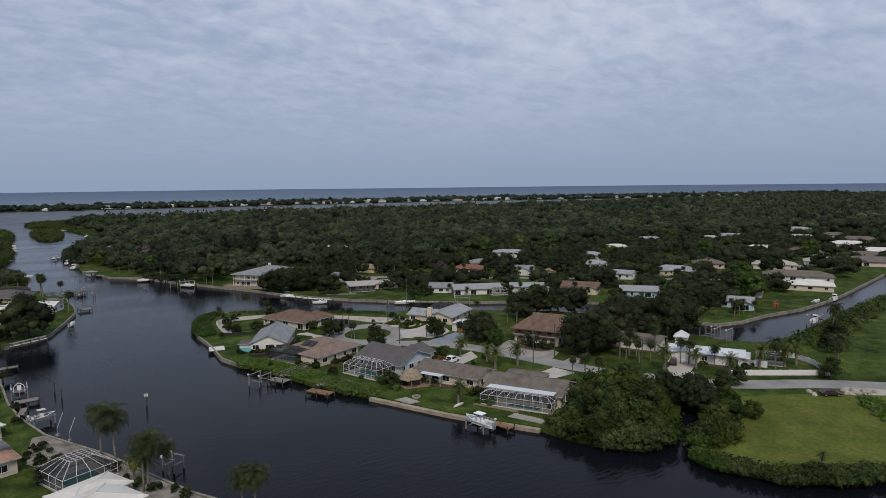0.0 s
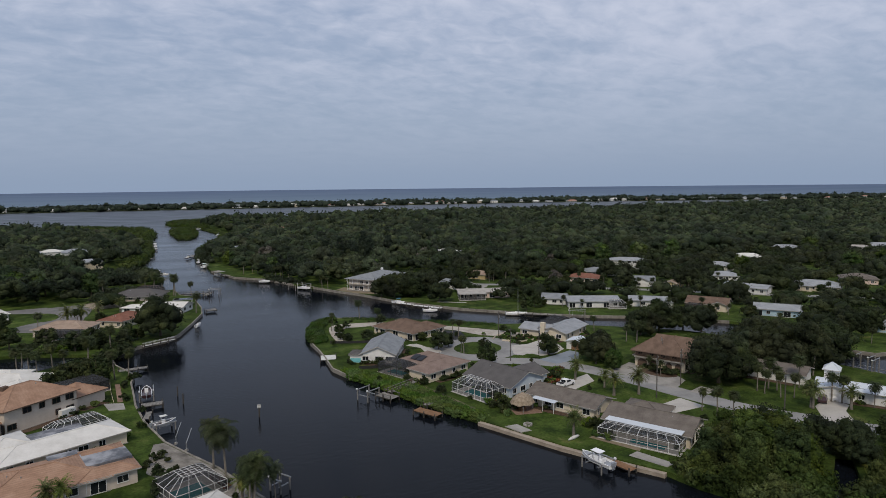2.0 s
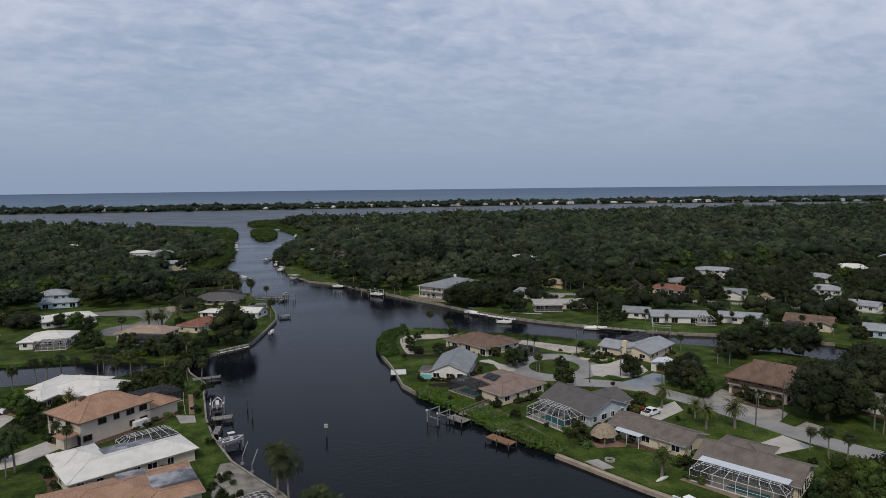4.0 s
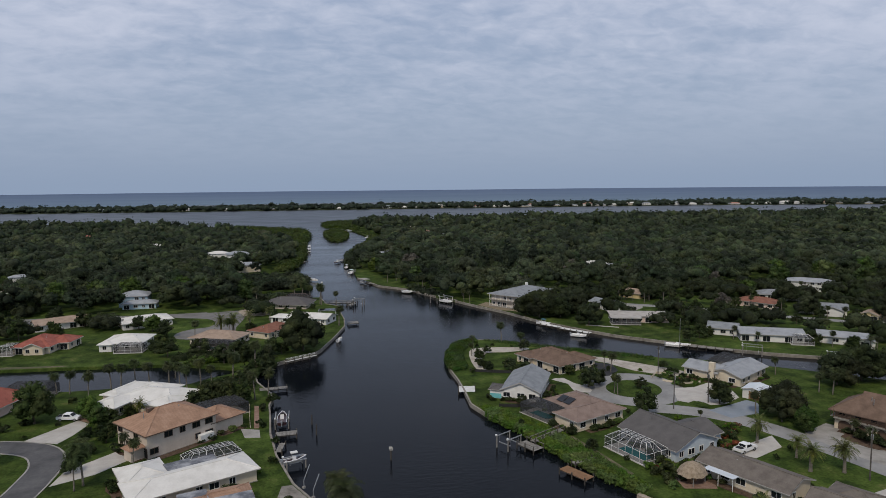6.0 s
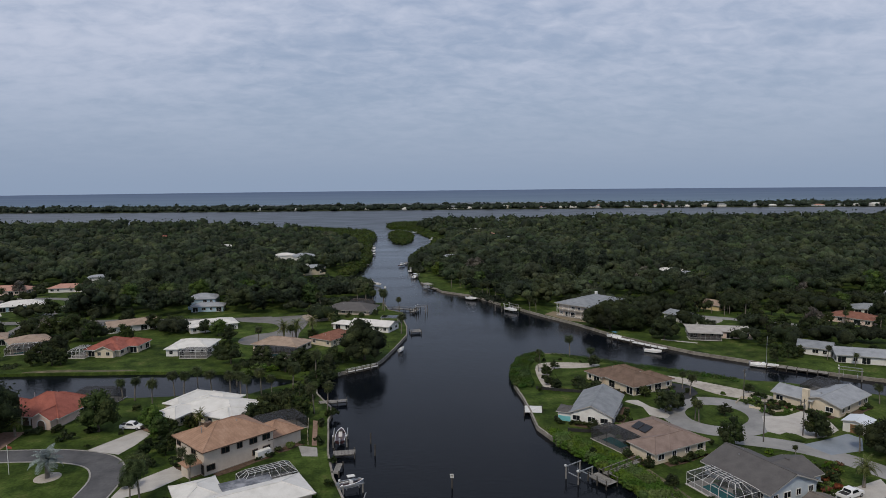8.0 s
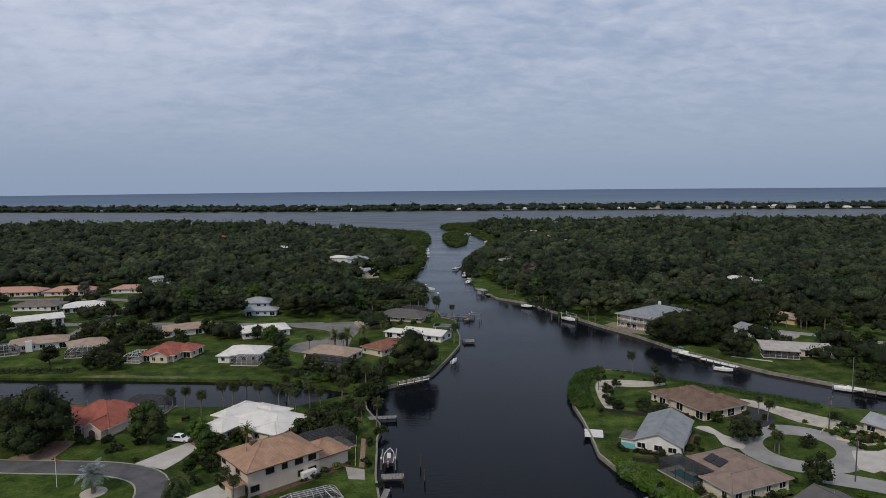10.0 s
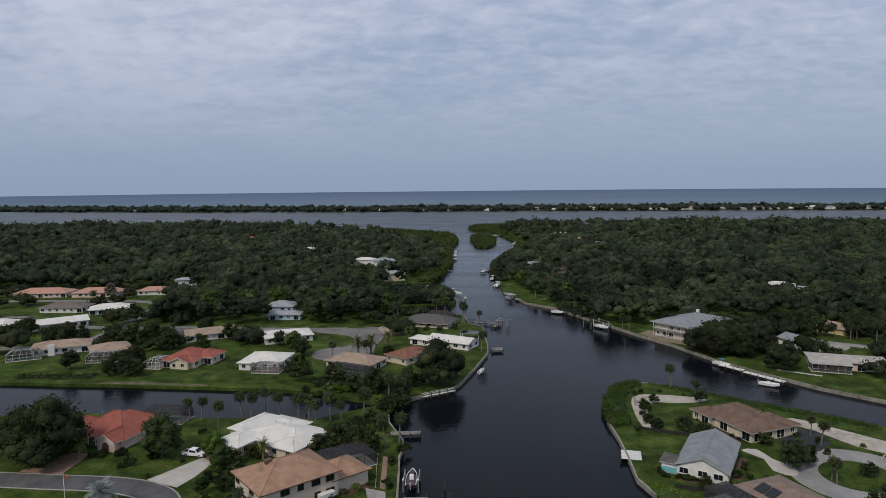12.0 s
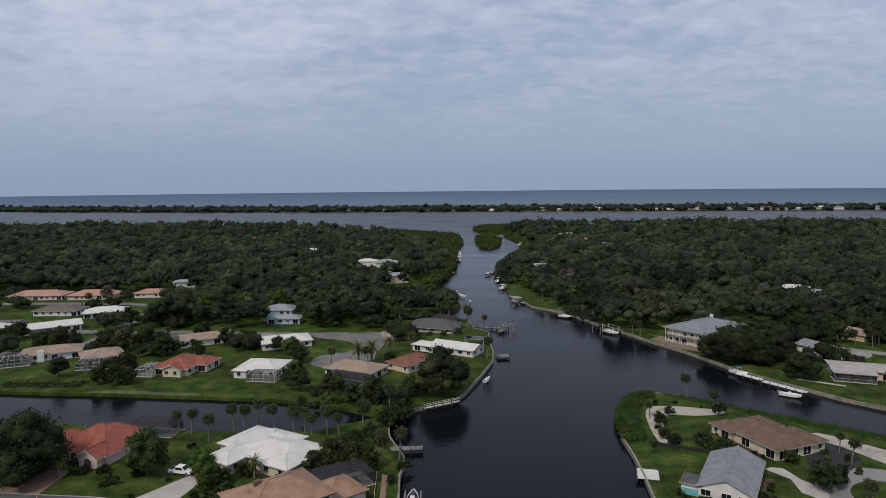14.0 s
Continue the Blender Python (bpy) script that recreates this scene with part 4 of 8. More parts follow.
def front_door(root, cx, cy, w, d, side, along, material=None):
    x, y, turn = on_side(cx, cy, w, d, side, along)
    s = Shape().box(0, 0, 0.05, 1.0, 0.08, 2.05).box(0, -0.05, 0.25, 0.6, 0.03, 0.7).box(0, -0.05, 1.15, 0.6, 0.03, 0.7)
    child("door", mesh_of(s, "door", material or BROWN_TRIM), root, pose(x, y, 0, 0, 0, turn))


def roof_bits(root, cx, cy, w, d, z, rng, n=3):
    """Vent pipes and hoods standing in a roof."""
    for i in range(n):
        x, y = cx + rng.uniform(-0.36, 0.36) * w, cy + rng.uniform(-0.16, 0.16) * d
        Shape().tube([(x, y, z - 1.2), (x, y, z + 0.15)], 0.09, 6).ob("vent_pipe", STEEL, root)


def house(x, y, turn, w, d, wall, roofing, label, roof="hip", eave=2.75, pitch=0.34, over=0.65, wings=(), seed=1, garage_at=None, door_at=None,
          along="x", trim=None, sides=(0, 1, 2, 3), name="house", storeys=1, slider=0.16, category="house", bits=3):
    """A house on a base: a main block and wings (cx, cy, w, d, eave, roof, along), with windows, doors and roof pipes."""
    rng = random.Random(seed)
    root = base(name, x, y, G, turn, label, category)
    FOOTPRINTS.append((x, y, turn, w, d))
    for cx, cy, ww, dd, *_ in wings:
        c0, s0 = math.cos(radians(turn)), math.sin(radians(turn))
        FOOTPRINTS.append((x + cx * c0 - cy * s0, y + cx * s0 + cy * c0, turn, ww, dd))
    Shape().box(0, 0, -0.4, w + 0.3, d + 0.3, 0.5).ob("footing", CONCRETE, root)
    top = block(root, 0, 0, w, d, eave * storeys, wall, roofing, roof, pitch, over, 0.0, along, trim, fine=bits > 1)
    for k in range(storeys):
        openings(root, 0, 0, w, d, rng, sides, 0.85 + k * 2.75, trim=trim, slider=slider if k == 0 else 0.05, gap=3.2 if bits > 1 else 5.0)
    for cx, cy, ww, dd, ee, kind, al in wings:
        block(root, cx, cy, ww, dd, ee, wall, roofing, kind, pitch, over * 0.9, 0.0, al, trim)
        openings(root, cx, cy, ww, dd, rng, sides, trim=trim)
    if garage_at:
        garage(root, 0, 0, w, d, *garage_at)
    if door_at:
        front_door(root, 0, 0, w, d, *door_at)
    roof_bits(root, 0, 0, w, d, top - 0.5, rng, bits)
    return root


def cage(x, y, turn, w, d, label, metal=None, mesh=None, low=2.5, high=3.7, inset=2.4, bays=(6, 4), pool=True, deck=None, open_side=None, name="pool_enclosure"):
    """A screened pool enclosure: posts, rails and rafters of aluminium with screens between, a stepped-in roof, a deck and a pool."""
    metal, mesh = metal or WHITE_PAINT, mesh or SCREEN
    root = base(name, x, y, G, turn, label, "pool enclosure")
    Shape().box(0, 0, -0.2, w + 0.5, d + 0.5, 0.32).ob("deck", deck or PALECONCRETE, root)
    if pool:
        Shape().box(0, 0, 0.10, w * 0.62, d * 0.52, 0.04).ob("pool_water", POOL, root, "blue-green pool water")
        for sx, sy, ww, dd in ((0, -1, w * 0.62 + 0.6, 0.3), (0, 1, w * 0.62 + 0.6, 0.3), (-1, 0, 0.3, d * 0.52), (1, 0, 0.3, d * 0.52)):
            Shape().box(sx * (w * 0.31 + 0.15), sy * (d * 0.26 + 0.15), 0.10, ww, dd, 0.07).ob("coping", PALECONCRETE, root)
    W, D = w / 2, d / 2
    iw, idp = W - min(inset, W * 0.7), D - min(inset, D * 0.7)

    def at(u, v, lev):
        """A place on the outline: u, v from -1 to 1; lev 0 floor, 1 wall head, 2 roof."""
        if lev == 2:
            return (u * iw, v * idp, high)
        return (u * W, v * D, 0.1 if lev == 0 else low)

    us = [-1 + 2 * i / bays[0] for i in range(bays[0] + 1)]
    vs = [-1 + 2 * i / bays[1] for i in range(bays[1] + 1)]
    edge = [(u, -1) for u in us] + [(1, v) for v in vs[1:]] + [(u, 1) for u in us[-2::-1]] + [(-1, v) for v in vs[-2:0:-1]]
    r = 0.045
    for u, v in edge:
        Shape().bar(at(u, v, 0), at(u, v, 1), r).ob("post", metal, root)
        Shape().bar(at(u, v, 1), at(u, v, 2), r).ob("rafter", metal, root)
    for u in us[1:-1]:
        Shape().bar(at(u, -1, 2), at(u, 1, 2), r).ob("roof_beam", metal, root)
    for v in vs[1:-1]:
        Shape().bar(at(-1, v, 2), at(1, v, 2), r).ob("roof_beam", metal, root)
    for lev, z in ((0, 0.15), (0, 1.1), (1, 0), (2, 0)):
        c = [at(a, b, lev) for a, b in ((-1, -1), (1, -1), (1, 1), (-1, 1))]
        if lev == 0:
            c = [(p[0], p[1], z) for p in c]
        for i in range(4):
            Shape().bar(c[i], c[(i + 1) % 4], r * 0.9).ob("rail", metal, root)
    s = Shape()
    cs = [(-1, -1), (1, -1), (1, 1), (-1, 1)]
    for i in range(4):
        a, b = cs[i], cs[(i + 1) % 4]
        if open_side != i:
            s.face(at(*a, 0), at(*b, 0), at(*b, 1), at(*a, 1))
        s.face(at(*a, 1), at(*b, 1), at(*b, 2), at(*a, 2))
    s.face(*[at(*c, 2) for c in cs])
    s.ob("screen", mesh, root, "fine insect screen")
    return root


# ---- boats, docks, vehicles and small things ----
def boat(x, y, turn, length, label, z=0.9, hull=None, top=None, seats=True, name="motor_boat", beam=0.33, motors=1, deck=None):
    """An open motor boat with its bow towards +x: lofted hull, deck, console, windscreen, shade top on posts, outboard motors."""
    root = base(name, x, y, z, turn, label, "boat")
    L, B = length, length * beam
    rows = []
    for k in range(9):
        q = k / 8
        wide = B / 2 * (1 - max(0, (q - 0.45) / 0.55) ** 2.2) * (0.94 + 0.06 * min(1, q * 4))
        sheer = 0.85 + 0.45 * q * q
        keel = -0.05 + 0.55 * max(0, (q - 0.6) / 0.4) ** 2
        px = -L / 2 + L * q
        rows.append([(px, -wide, sheer), (px, -wide * 0.82, 0.22 + keel), (px, 0, keel), (px, wide * 0.82, 0.22 + keel), (px, wide, sheer)])
    s = Shape()
    s.v = [p for r in rows for p in r]
    for k in range(8):
        for j in range(4):
            a = k * 5 + j
            s.f.append((a, a + 5, a + 6, a + 1))
    s.f.append((0, 1, 2, 3, 4))
    s.ob("hull", hull or BOATWHITE, root, smooth=False)
    d = Shape()
    for k in range(8):
        a, b = rows[k], rows[k + 1]
        dz = -0.30 if 1 <= k < 6 else -0.03
        d.face((a[0][0], a[0][1] * 0.93, a[0][2] + dz), (b[0][0], b[0][1] * 0.93, b[0][2] + dz), (b[4][0], b[4][1] * 0.93, b[4][2] + dz), (a[4][0], a[4][1] * 0.93, a[4][2] + dz))
    d.ob("deck", deck or GUTTER, root)
    for sy in (-1, 1):
        g = Shape()
        g.tube([(r[2][0], sy * (abs(r[0][1]) - 0.03), r[0][2] + 0.02) for r in rows[:-1]] + [(rows[-1][2][0], 0, rows[-1][0][2] + 0.02)], 0.07, 5)
        g.ob("gunwale", BOATWHITE, root)
    Shape().box(-L * 0.02, 0, 0.6, L * 0.14, B * 0.36, 0.95).ob("console", BOATWHITE, root)
    w = Shape()
    w.face((L * 0.05, -B * 0.2, 1.5), (L * 0.05, B * 0.2, 1.5), (-L * 0.01, B * 0.18, 2.0), (-L * 0.01, -B * 0.18, 2.0))
    w.ob("windscreen", GLASS, root)
    if seats:
        for k in (-0.18, 0.16):
            Shape().box(L * k, 0, 0.55, L * 0.10, B * 0.5, 0.5).box(L * k - L * 0.045, 0, 1.0, 0.12, B * 0.5, 0.4).ob("seat", BOATWHITE, root)
    if top:
        for sx in (-0.12, 0.08):
            for sy in (-1, 1):
                Shape().bar((L * sx, sy * B * 0.27, 0.9), (L * sx, sy * B * 0.25, 2.35), 0.035).ob("top_post", STEEL, root)
        Shape().box(-L * 0.02, 0, 2.33, L * 0.30, B * 0.68, 0.09).ob("shade_top", top, root)
    for k in range(motors):
        yy = (k - (motors - 1) / 2) * 0.55
        Shape().box(-L / 2 - 0.25, yy, 0.75, 0.55, 0.38, 0.62).box(-L / 2 - 0.25, yy, -0.1, 0.22, 0.14, 0.9).ob("outboard_motor", BOATGREY, root)
    return root


def piles_row(root, pts, top, r=0.15, material=None, name="post"):
    for x, y in pts:
        Shape().tube([(x, y, -2.2), (x, y, top)], r, 7).ob(name, material or PILE, root)


def lift(x, y, turn, w, d, label, height=3.2, material=None, cradle=1.0):
    """A boat lift: four piles, two top beams with motor boxes, hung cradle beams."""
    root = base("boat_lift", x, y, 0, turn, label, "boat lift")
    m = material or GREYWOOD
    piles_row(root, [(sx * w / 2, sy * d / 2) for sx in (-1, 1) for sy in (-1, 1)], height, 0.16, m)
    for sy in (-1, 1):
        Shape().box(0, sy * d / 2, height - 0.05, w + 0.6, 0.15, 0.2).ob("top_beam", STEEL, root)
        Shape().box(-w / 2 - 0.2, sy * d / 2, height + 0.15, 0.4, 0.3, 0.3).ob("motor_box", WHITE_PAINT, root)
    for sx in (-1, 1):
        Shape().box(sx * w * 0.32, 0, cradle, 0.16, d, 0.2).ob("cradle_beam", STEEL, root)
        for sy in (-1, 1):
            Shape().bar((sx * w * 0.32, sy * d / 2, cradle + 0.1), (sx * w * 0.32, sy * d / 2, height), 0.02).ob("cable", STEEL, root)
    return root


def dock(x, y, turn, w, d, label, z=0.95, material=None, rail=False, step=2.6, boards=True):
    """A timber dock: deck boards on joists, with piles down both sides."""
    root = base("dock", x, y, 0, turn, label, "dock")
    m = material or GREYWOOD
    nb = max(3, int(w / 0.3))
    bw = w / nb
    if y < 215:
        plank = mesh_of(Shape().box(0, 0, 0, bw - 0.04, d, 0.08), "plank", m)
        for k in range(nb):
            child("plank", plank, root, pose(-w / 2 + (k + 0.5) * bw, 0.02 * (k % 2), z + 0.01 * (k % 3)))
    else:
        Shape().box(0, 0, z, w, d, 0.08).ob("deck", m, root)
    for sy in (-1, 1):
        Shape().box(0, sy * (d / 2 - 0.2), z - 0.24, w, 0.14, 0.23).ob("joist", PILE, root)
    n = max(2, int(w / step) + 1)
    for k in range(n):
        px = -w / 2 + 0.2 + (w - 0.4) * k / (n - 1)
        piles_row(root, [(px, -d / 2 - 0.08), (px, d / 2 + 0.08)], z + (1.0 if rail else 0.55), 0.14)
    if rail:
        for sy in (-1, 1):
            Shape().box(0, sy * (d / 2 + 0.02), z + 0.9, w, 0.1, 0.1).ob("rail", m, root)
    return root


def profile(pts, width, taper=0.86, from_z=0.9):
    """A closed body from its side outline, narrowed above from_z."""
    s, n = Shape(), len(pts)
    for sy in (-1, 1):
        s.v += [(px, sy * width / 2 * (taper if pz > from_z else 1.0), pz) for px, pz in pts]
    s.f += [tuple(range(n)), tuple(range(2 * n - 1, n - 1, -1))]
    s.f += [(i, i + n, (i + 1) % n + n, (i + 1) % n) for i in range(n)]
    return s


def wheels(root, xs, half, r=0.36):
    def tyre():
        return mesh_of(Shape().tube([(0, -0.12, 0), (0, 0.12, 0)], r, 14), "wheel", RUBBER)

    def rim():
        return mesh_of(Shape().tube([(0, -0.135, 0), (0, 0.135, 0)], r * 0.58, 10), "rim", STEEL)

    for px in xs:
        for sy in (-1, 1):
            t = child("wheel", shared(("tyre", r), tyre), root, pose(px, sy * half, r))
            child("rim", shared(("rim", r), rim), t, pose(0, 0, 0))


def pickup(x, y, turn, paint, label):
    root = base("pickup_truck", x, y, G + 0.05, turn, label, "pickup truck")
    profile([(-2.75, 0.45), (2.7, 0.45), (2.8, 0.75), (2.72, 1.05), (1.45, 1.18), (0.62, 1.85), (-0.95, 1.88), (-1.18, 1.22), (-2.78, 1.22), (-2.82, 0.6)], 1.95, 0.86, 1.3).ob("body", paint, root)
    Shape().box(-1.98, 0, 1.15, 1.42, 1.55, 0.11).ob("truck_bed", RUBBER, root)
    for sy in (-1, 1):
        s = Shape()
        s.face((1.0, sy * 1.0, 1.26), (-0.9, sy * 1.0, 1.26), (-0.85, sy * 0.885, 1.76), (0.62, sy * 0.885, 1.74))
        s.ob("side_window", GLASS, root)
        Shape().box(2.76, sy * 0.68, 0.82, 0.08, 0.36, 0.2).ob("headlight", STEEL, root)
    f = Shape()
    f.face((1.42, -0.84, 1.27), (1.42, 0.84, 1.27), (0.72, 0.76, 1.85), (0.72, -0.76, 1.85))
    f.ob("windscreen", GLASS, root)
    f = Shape()
    f.face((-1.19, -0.74, 1.30), (-1.02, -0.72, 1.78), (-1.02, 0.72, 1.78), (-1.19, 0.74, 1.30))
    f.ob("rear_window", GLASS, root)
    wheels(root, (-1.75, 1.85), 0.88, 0.40)
    return root


def car(x, y, turn, paint, label, tall=0.0):
    root = base("car", x, y, G + 0.05, turn, label, "car")
    t = tall
    profile([(-2.2, 0.38), (2.2, 0.38), (2.28, 0.7), (1.35, 0.92 + t * 0.3), (0.7, 1.42 + t), (-1.2 - t, 1.44 + t), (-1.95 - t * 0.4, 0.98 + t * 0.3), (-2.25, 0.9)], 1.8, 0.82, 1.1).ob("body", paint, root)
    for sy in (-1, 1):
        s = Shape()
        s.face((1.1, sy * 0.9, 0.98 + t * 0.3), (-1.6, sy * 0.9, 1.0 + t * 0.3), (-1.15 - t * 0.6, sy * 0.77, 1.36 + t), (0.65, sy * 0.77, 1.34 + t))
        s.ob("side_window", GLASS, root)
    f = Shape()
    f.face((1.36, -0.75, 0.98 + t * 0.3), (1.36, 0.75, 0.98 + t * 0.3), (0.76, 0.68, 1.40 + t), (0.76, -0.68, 1.40 + t))
    f.ob("windscreen", GLASS, root)
    wheels(root, (-1.35, 1.4), 0.82, 0.33)
    return root


def utility_pole(x, y, h=10.5, arm=True, label="dark wooden utility pole beside the road"):
    root = base("utility_pole", x, y, G, 30, label, "utility pole")
    Shape().tube([(0, 0, -0.6), (0, 0, h)], [0.15, 0.10], 8).ob("pole", POLEWOOD, root)
    if arm:
        Shape().box(0, 0, h - 0.7, 2.2, 0.10, 0.12).ob("crossarm", POLEWOOD, root)
        Shape().tube([(0.3, 0.05, h - 2.3), (0.3, 0.05, h - 1.4)], 0.24, 8).ob("transformer", STEEL, root)
        for k in (-0.95, -0.4, 0.95):
            Shape().tube([(k, 0, h - 0.58), (k, 0, h - 0.36)], 0.05, 6).ob("insulator", CONCRETE, root)
    return root


def fence(pts, label, h=1.5, material=None, step=2.4, name="fence"):
    """A panel fence along a line in the plan."""
    root = base(name, pts[0][0], pts[0][1], G, 0, label, "fence")
    ox, oy = pts[0]
    m = material or WHITE_PAINT
    for (x0, y0), (x1, y1) in zip(pts, pts[1:]):
        run = math.hypot(x1 - x0, y1 - y0)
        n = max(1, round(run / step))
        turn = math.degrees(math.atan2(y1 - y0, x1 - x0))
        for k in range(n + 1):
            q = k / n
            Shape().box(x0 + (x1 - x0) * q - ox, y0 + (y1 - y0) * q - oy, 0, 0.13, 0.13, h + 0.12, turn).ob("post", m, root)
            if k < n:
                q = (k + 0.5) / n
                Shape().box(x0 + (x1 - x0) * q - ox, y0 + (y1 - y0) * q - oy, 0.08, run / n - 0.14, 0.05, h - 0.08, turn).ob("panel", m, root)
    return root

# ---- roads, drives and seawalls ----
ROAD_D = smooth_line([(99, 168), (108, 163), (114, 157), (118, 150), (121.5, 140), (124.5, 128), (127, 116), (131, 104), (138, 92), (146, 80.5), (161, 69), (172, 58), (190, 36), (215, 0)], 4)
tagged(ribbon(ROAD_D, 6.6, G - 0.2, G + 0.04).ob("road_point", ASPHALT), "pale worn asphalt street along the point", "road", kind="structure")


def ring_patch(name, cx, cy, r_out, r_in, material, label, squash=1.0, turn=0.0, z=0.04, n=40):
    """A ring-shaped road with a green island left open in its middle."""
    s = Shape()
    c0, s0 = math.cos(radians(turn)), math.sin(radians(turn))
    for zz in (G - 0.2, G + z):
        for r in (r_out, r_in):
            for i in range(n):
                a = 2 * math.pi * i / n
                px, py = r * math.cos(a), r * math.sin(a) * squash
                s.v.append((cx + px * c0 - py * s0, cy + px * s0 + py * c0, zz))
    for i in range(n):
        j = (i + 1) % n
        s.f += [(2 * n + i, 2 * n + j, 3 * n + j, 3 * n + i), (i, j, 2 * n + j, 2 * n + i), (n + j, n + i, 3 * n + i, 3 * n + j)]
    return tagged(s.ob(name, material), label, "road", kind="structure")


ring_patch("turning_circle", 103.5, 183, 15.0, 8.2, ASPHALT, "pale asphalt turning circle round a planted island", 0.92, 40, 0.055)

ROAD_A = smooth_line([(-300, 198), (-160, 192), (-100, 188), (-72, 185), (-56, 183), (-46, 178.5), (-41.5, 171), (-41, 162), (-42, 150), (-44, 130), (-50, 90), (-60, 20)], 4)
tagged(ribbon(ROAD_A, 6.4, G - 0.2, G + 0.04).ob("road_west", DARKROAD), "dark worn asphalt street curving past lawns", "road", kind="structure")
for k, side in enumerate((3.35, -3.35)):
    tagged(ribbon(ROAD_A, 0.35, G - 0.1, G + 0.10, side).ob("kerb_%d" % (k + 1), CONCRETE), "pale concrete kerb edging the street", "kerb", kind="structure")

ROAD_B = smooth_line([(-420, 350), (-250, 346), (-180, 345), (-134, 341), (-100, 339), (-69, 335), (-46, 333), (-28, 333)], 4)
tagged(ribbon(ROAD_B, 6.4, G - 0.2, G + 0.04).ob("road_north", ASPHALT_MID), "grey asphalt street behind the canal houses", "road", kind="structure")
patch("road_north_head", smooth_line([(-42, 332.5), (-28, 334), (-14, 336), (-10.8, 330), (-10.6, 314), (-12.4, 300), (-12.6, 289), (-16, 282.5), (-22, 280.6), (-30, 281.6), (-34.6, 286), (-34.6, 294), (-30, 299.6), (-23.6, 302.4), (-21.8, 310), (-26, 320), (-40, 326.5)], 3, True), ASPHALT_MID, "wide grey asphalt street end with a turning head", "road", 0.06)
tagged(ribbon(smooth_line([(-135, 338), (-136, 360), (-137, 375), (-140, 400), (-170, 412), (-260, 416), (-380, 418)], 4), 6.0, G - 0.2, G + 0.05).ob("road_lane", ASPHALT_MID), "grey asphalt lane between lawns", "road", kind="structure")
tagged(ribbon(smooth_line([(-135, 340), (-134, 312), (-150, 305), (-220, 303), (-400, 305)], 4), 5.6, G - 0.2, G + 0.05).ob("road_bend", ASPHALT_MID), "grey asphalt lane between houses", "road", kind="structure")

ROAD_C = smooth_line([(165, 300), (190, 282), (205, 262), (222, 250), (240, 232), (258, 214), (276, 196), (300, 176), (325, 167), (350, 166), (388, 172), (434, 175), (520, 182), (600, 184)], 4)
tagged(ribbon(ROAD_C, 5.5, G - 0.2, G + 0.04).ob("road_east", ASPHALT), "pale asphalt street behind the canal lots", "road", kind="structure")

retaining("seawall_west", SHORE_A[2:], "stained concrete seawall along the west bank")
retaining("seawall_point", SHORE_D[19:26] + SHORE_D[26:28], "concrete seawall round the end of the point")
retaining("seawall_lots", SHORE_D[31:35], "wide sandy concrete seawall cap along the lots", 2.2, G - 0.25, RETAIN_SAND)
retaining("seawall_north", SHORE_B, "concrete seawall round the north bank")
retaining("seawall_east", SHORE_C[17:29], "long concrete seawall along the canal")
retaining("seawall_lawn", SHORE_C[13:17], "low pale seawall round a lawn below the woods", 0.5)
retaining("seawall_spur", smooth_line([(-3, 437), (1, 446), (4, 453), (8.5, 461.5), (9.5, 456)], 2), "pale curved seawall hooking round a cove", 0.9, material=PALECONCRETE)
retaining("seawall_bend", SHORE_C[30:], "pale concrete seawall round a lawn")

# ---- houses on the west bank ----
house(-18.6, 177.4, 39, 16.5, 13, WALL_BEIGE, ROOF_ORANGE, "two-storey beige stucco house with an orange tile hip roof", storeys=2, pitch=0.44, seed=4, trim=BROWN_TRIM,
      wings=[(11.8, -1.6, 8.4, 8.6, 3.3, "hip", "x")], garage_at=(3, 1.5))
house(-9.9, 150.4, 23, 22.6, 8.8, WALL_CREAM, ROOF_WHITE, "long low cream house with a white tile hip roof", seed=5, wings=[(-7.2, 7.5, 7.6, 9, 2.75, "hip", "y")], pitch=0.30)
cage(-7.4, 161.4, 24, 11.0, 5.6, "white-framed screened pool enclosure behind a white-roofed house", mesh=SCREEN_DARK, bays=(6, 3), inset=1.6, high=3.6, pool=False)
house(-25.3, 204.6, -30, 18.8, 12.4, WALL_CREAM, ROOF_WHITE, "cream house with a broad white tile roof", seed=6, pitch=0.27, trim=GUTTER, wings=[(-7.4, -7.0, 7.4, 9.4, 2.75, "hip", "y"), (-12.0, 1.4, 4.6, 11.8, 3.0, "hip", "y"), (-4.2, 4.6, 10.0, 7.2, 2.9, "hip", "x"), (5.6, -3.4, 8.0, 8.0, 2.75, "hip", "y")])
house(-69.6, 210.8, -17, 15.5, 13.5, WALL_PINK, ROOF_RED, "cream house with a red tile hip roof and arched porch", seed=7, pitch=0.58, trim=GUTTER, wings=[(4.6, -6.2, 5.2, 5.5, 2.8, "gable", "y"), (-8.6, -1.8, 7.5, 9, 2.75, "hip", "x"), (-1.5, 6.2, 8, 6, 2.75, "hip", "y")])
house(-11.5, 133.6, 13, 19, 14, WALL_BEIGE, ROOF_ORANGE, "beige house with orange tile roof and a flat grey middle", seed=8, pitch=0.28, wings=[(9.6, 4.6, 9, 4.6, 2.9, "hip", "x"), (9.6, -4.6, 9, 4.6, 2.9, "hip", "x")])

house(6.2, 101.8, 22, 22, 9, WALL_WHITE, ROOF_WHITE, "white house with a white roof near a domed pool screen", seed=88, pitch=0.26, wings=[(8.4, 5, 9, 6, 2.6, "hip", "x"), (-3, 6, 6, 8, 2.6, "hip", "y")])

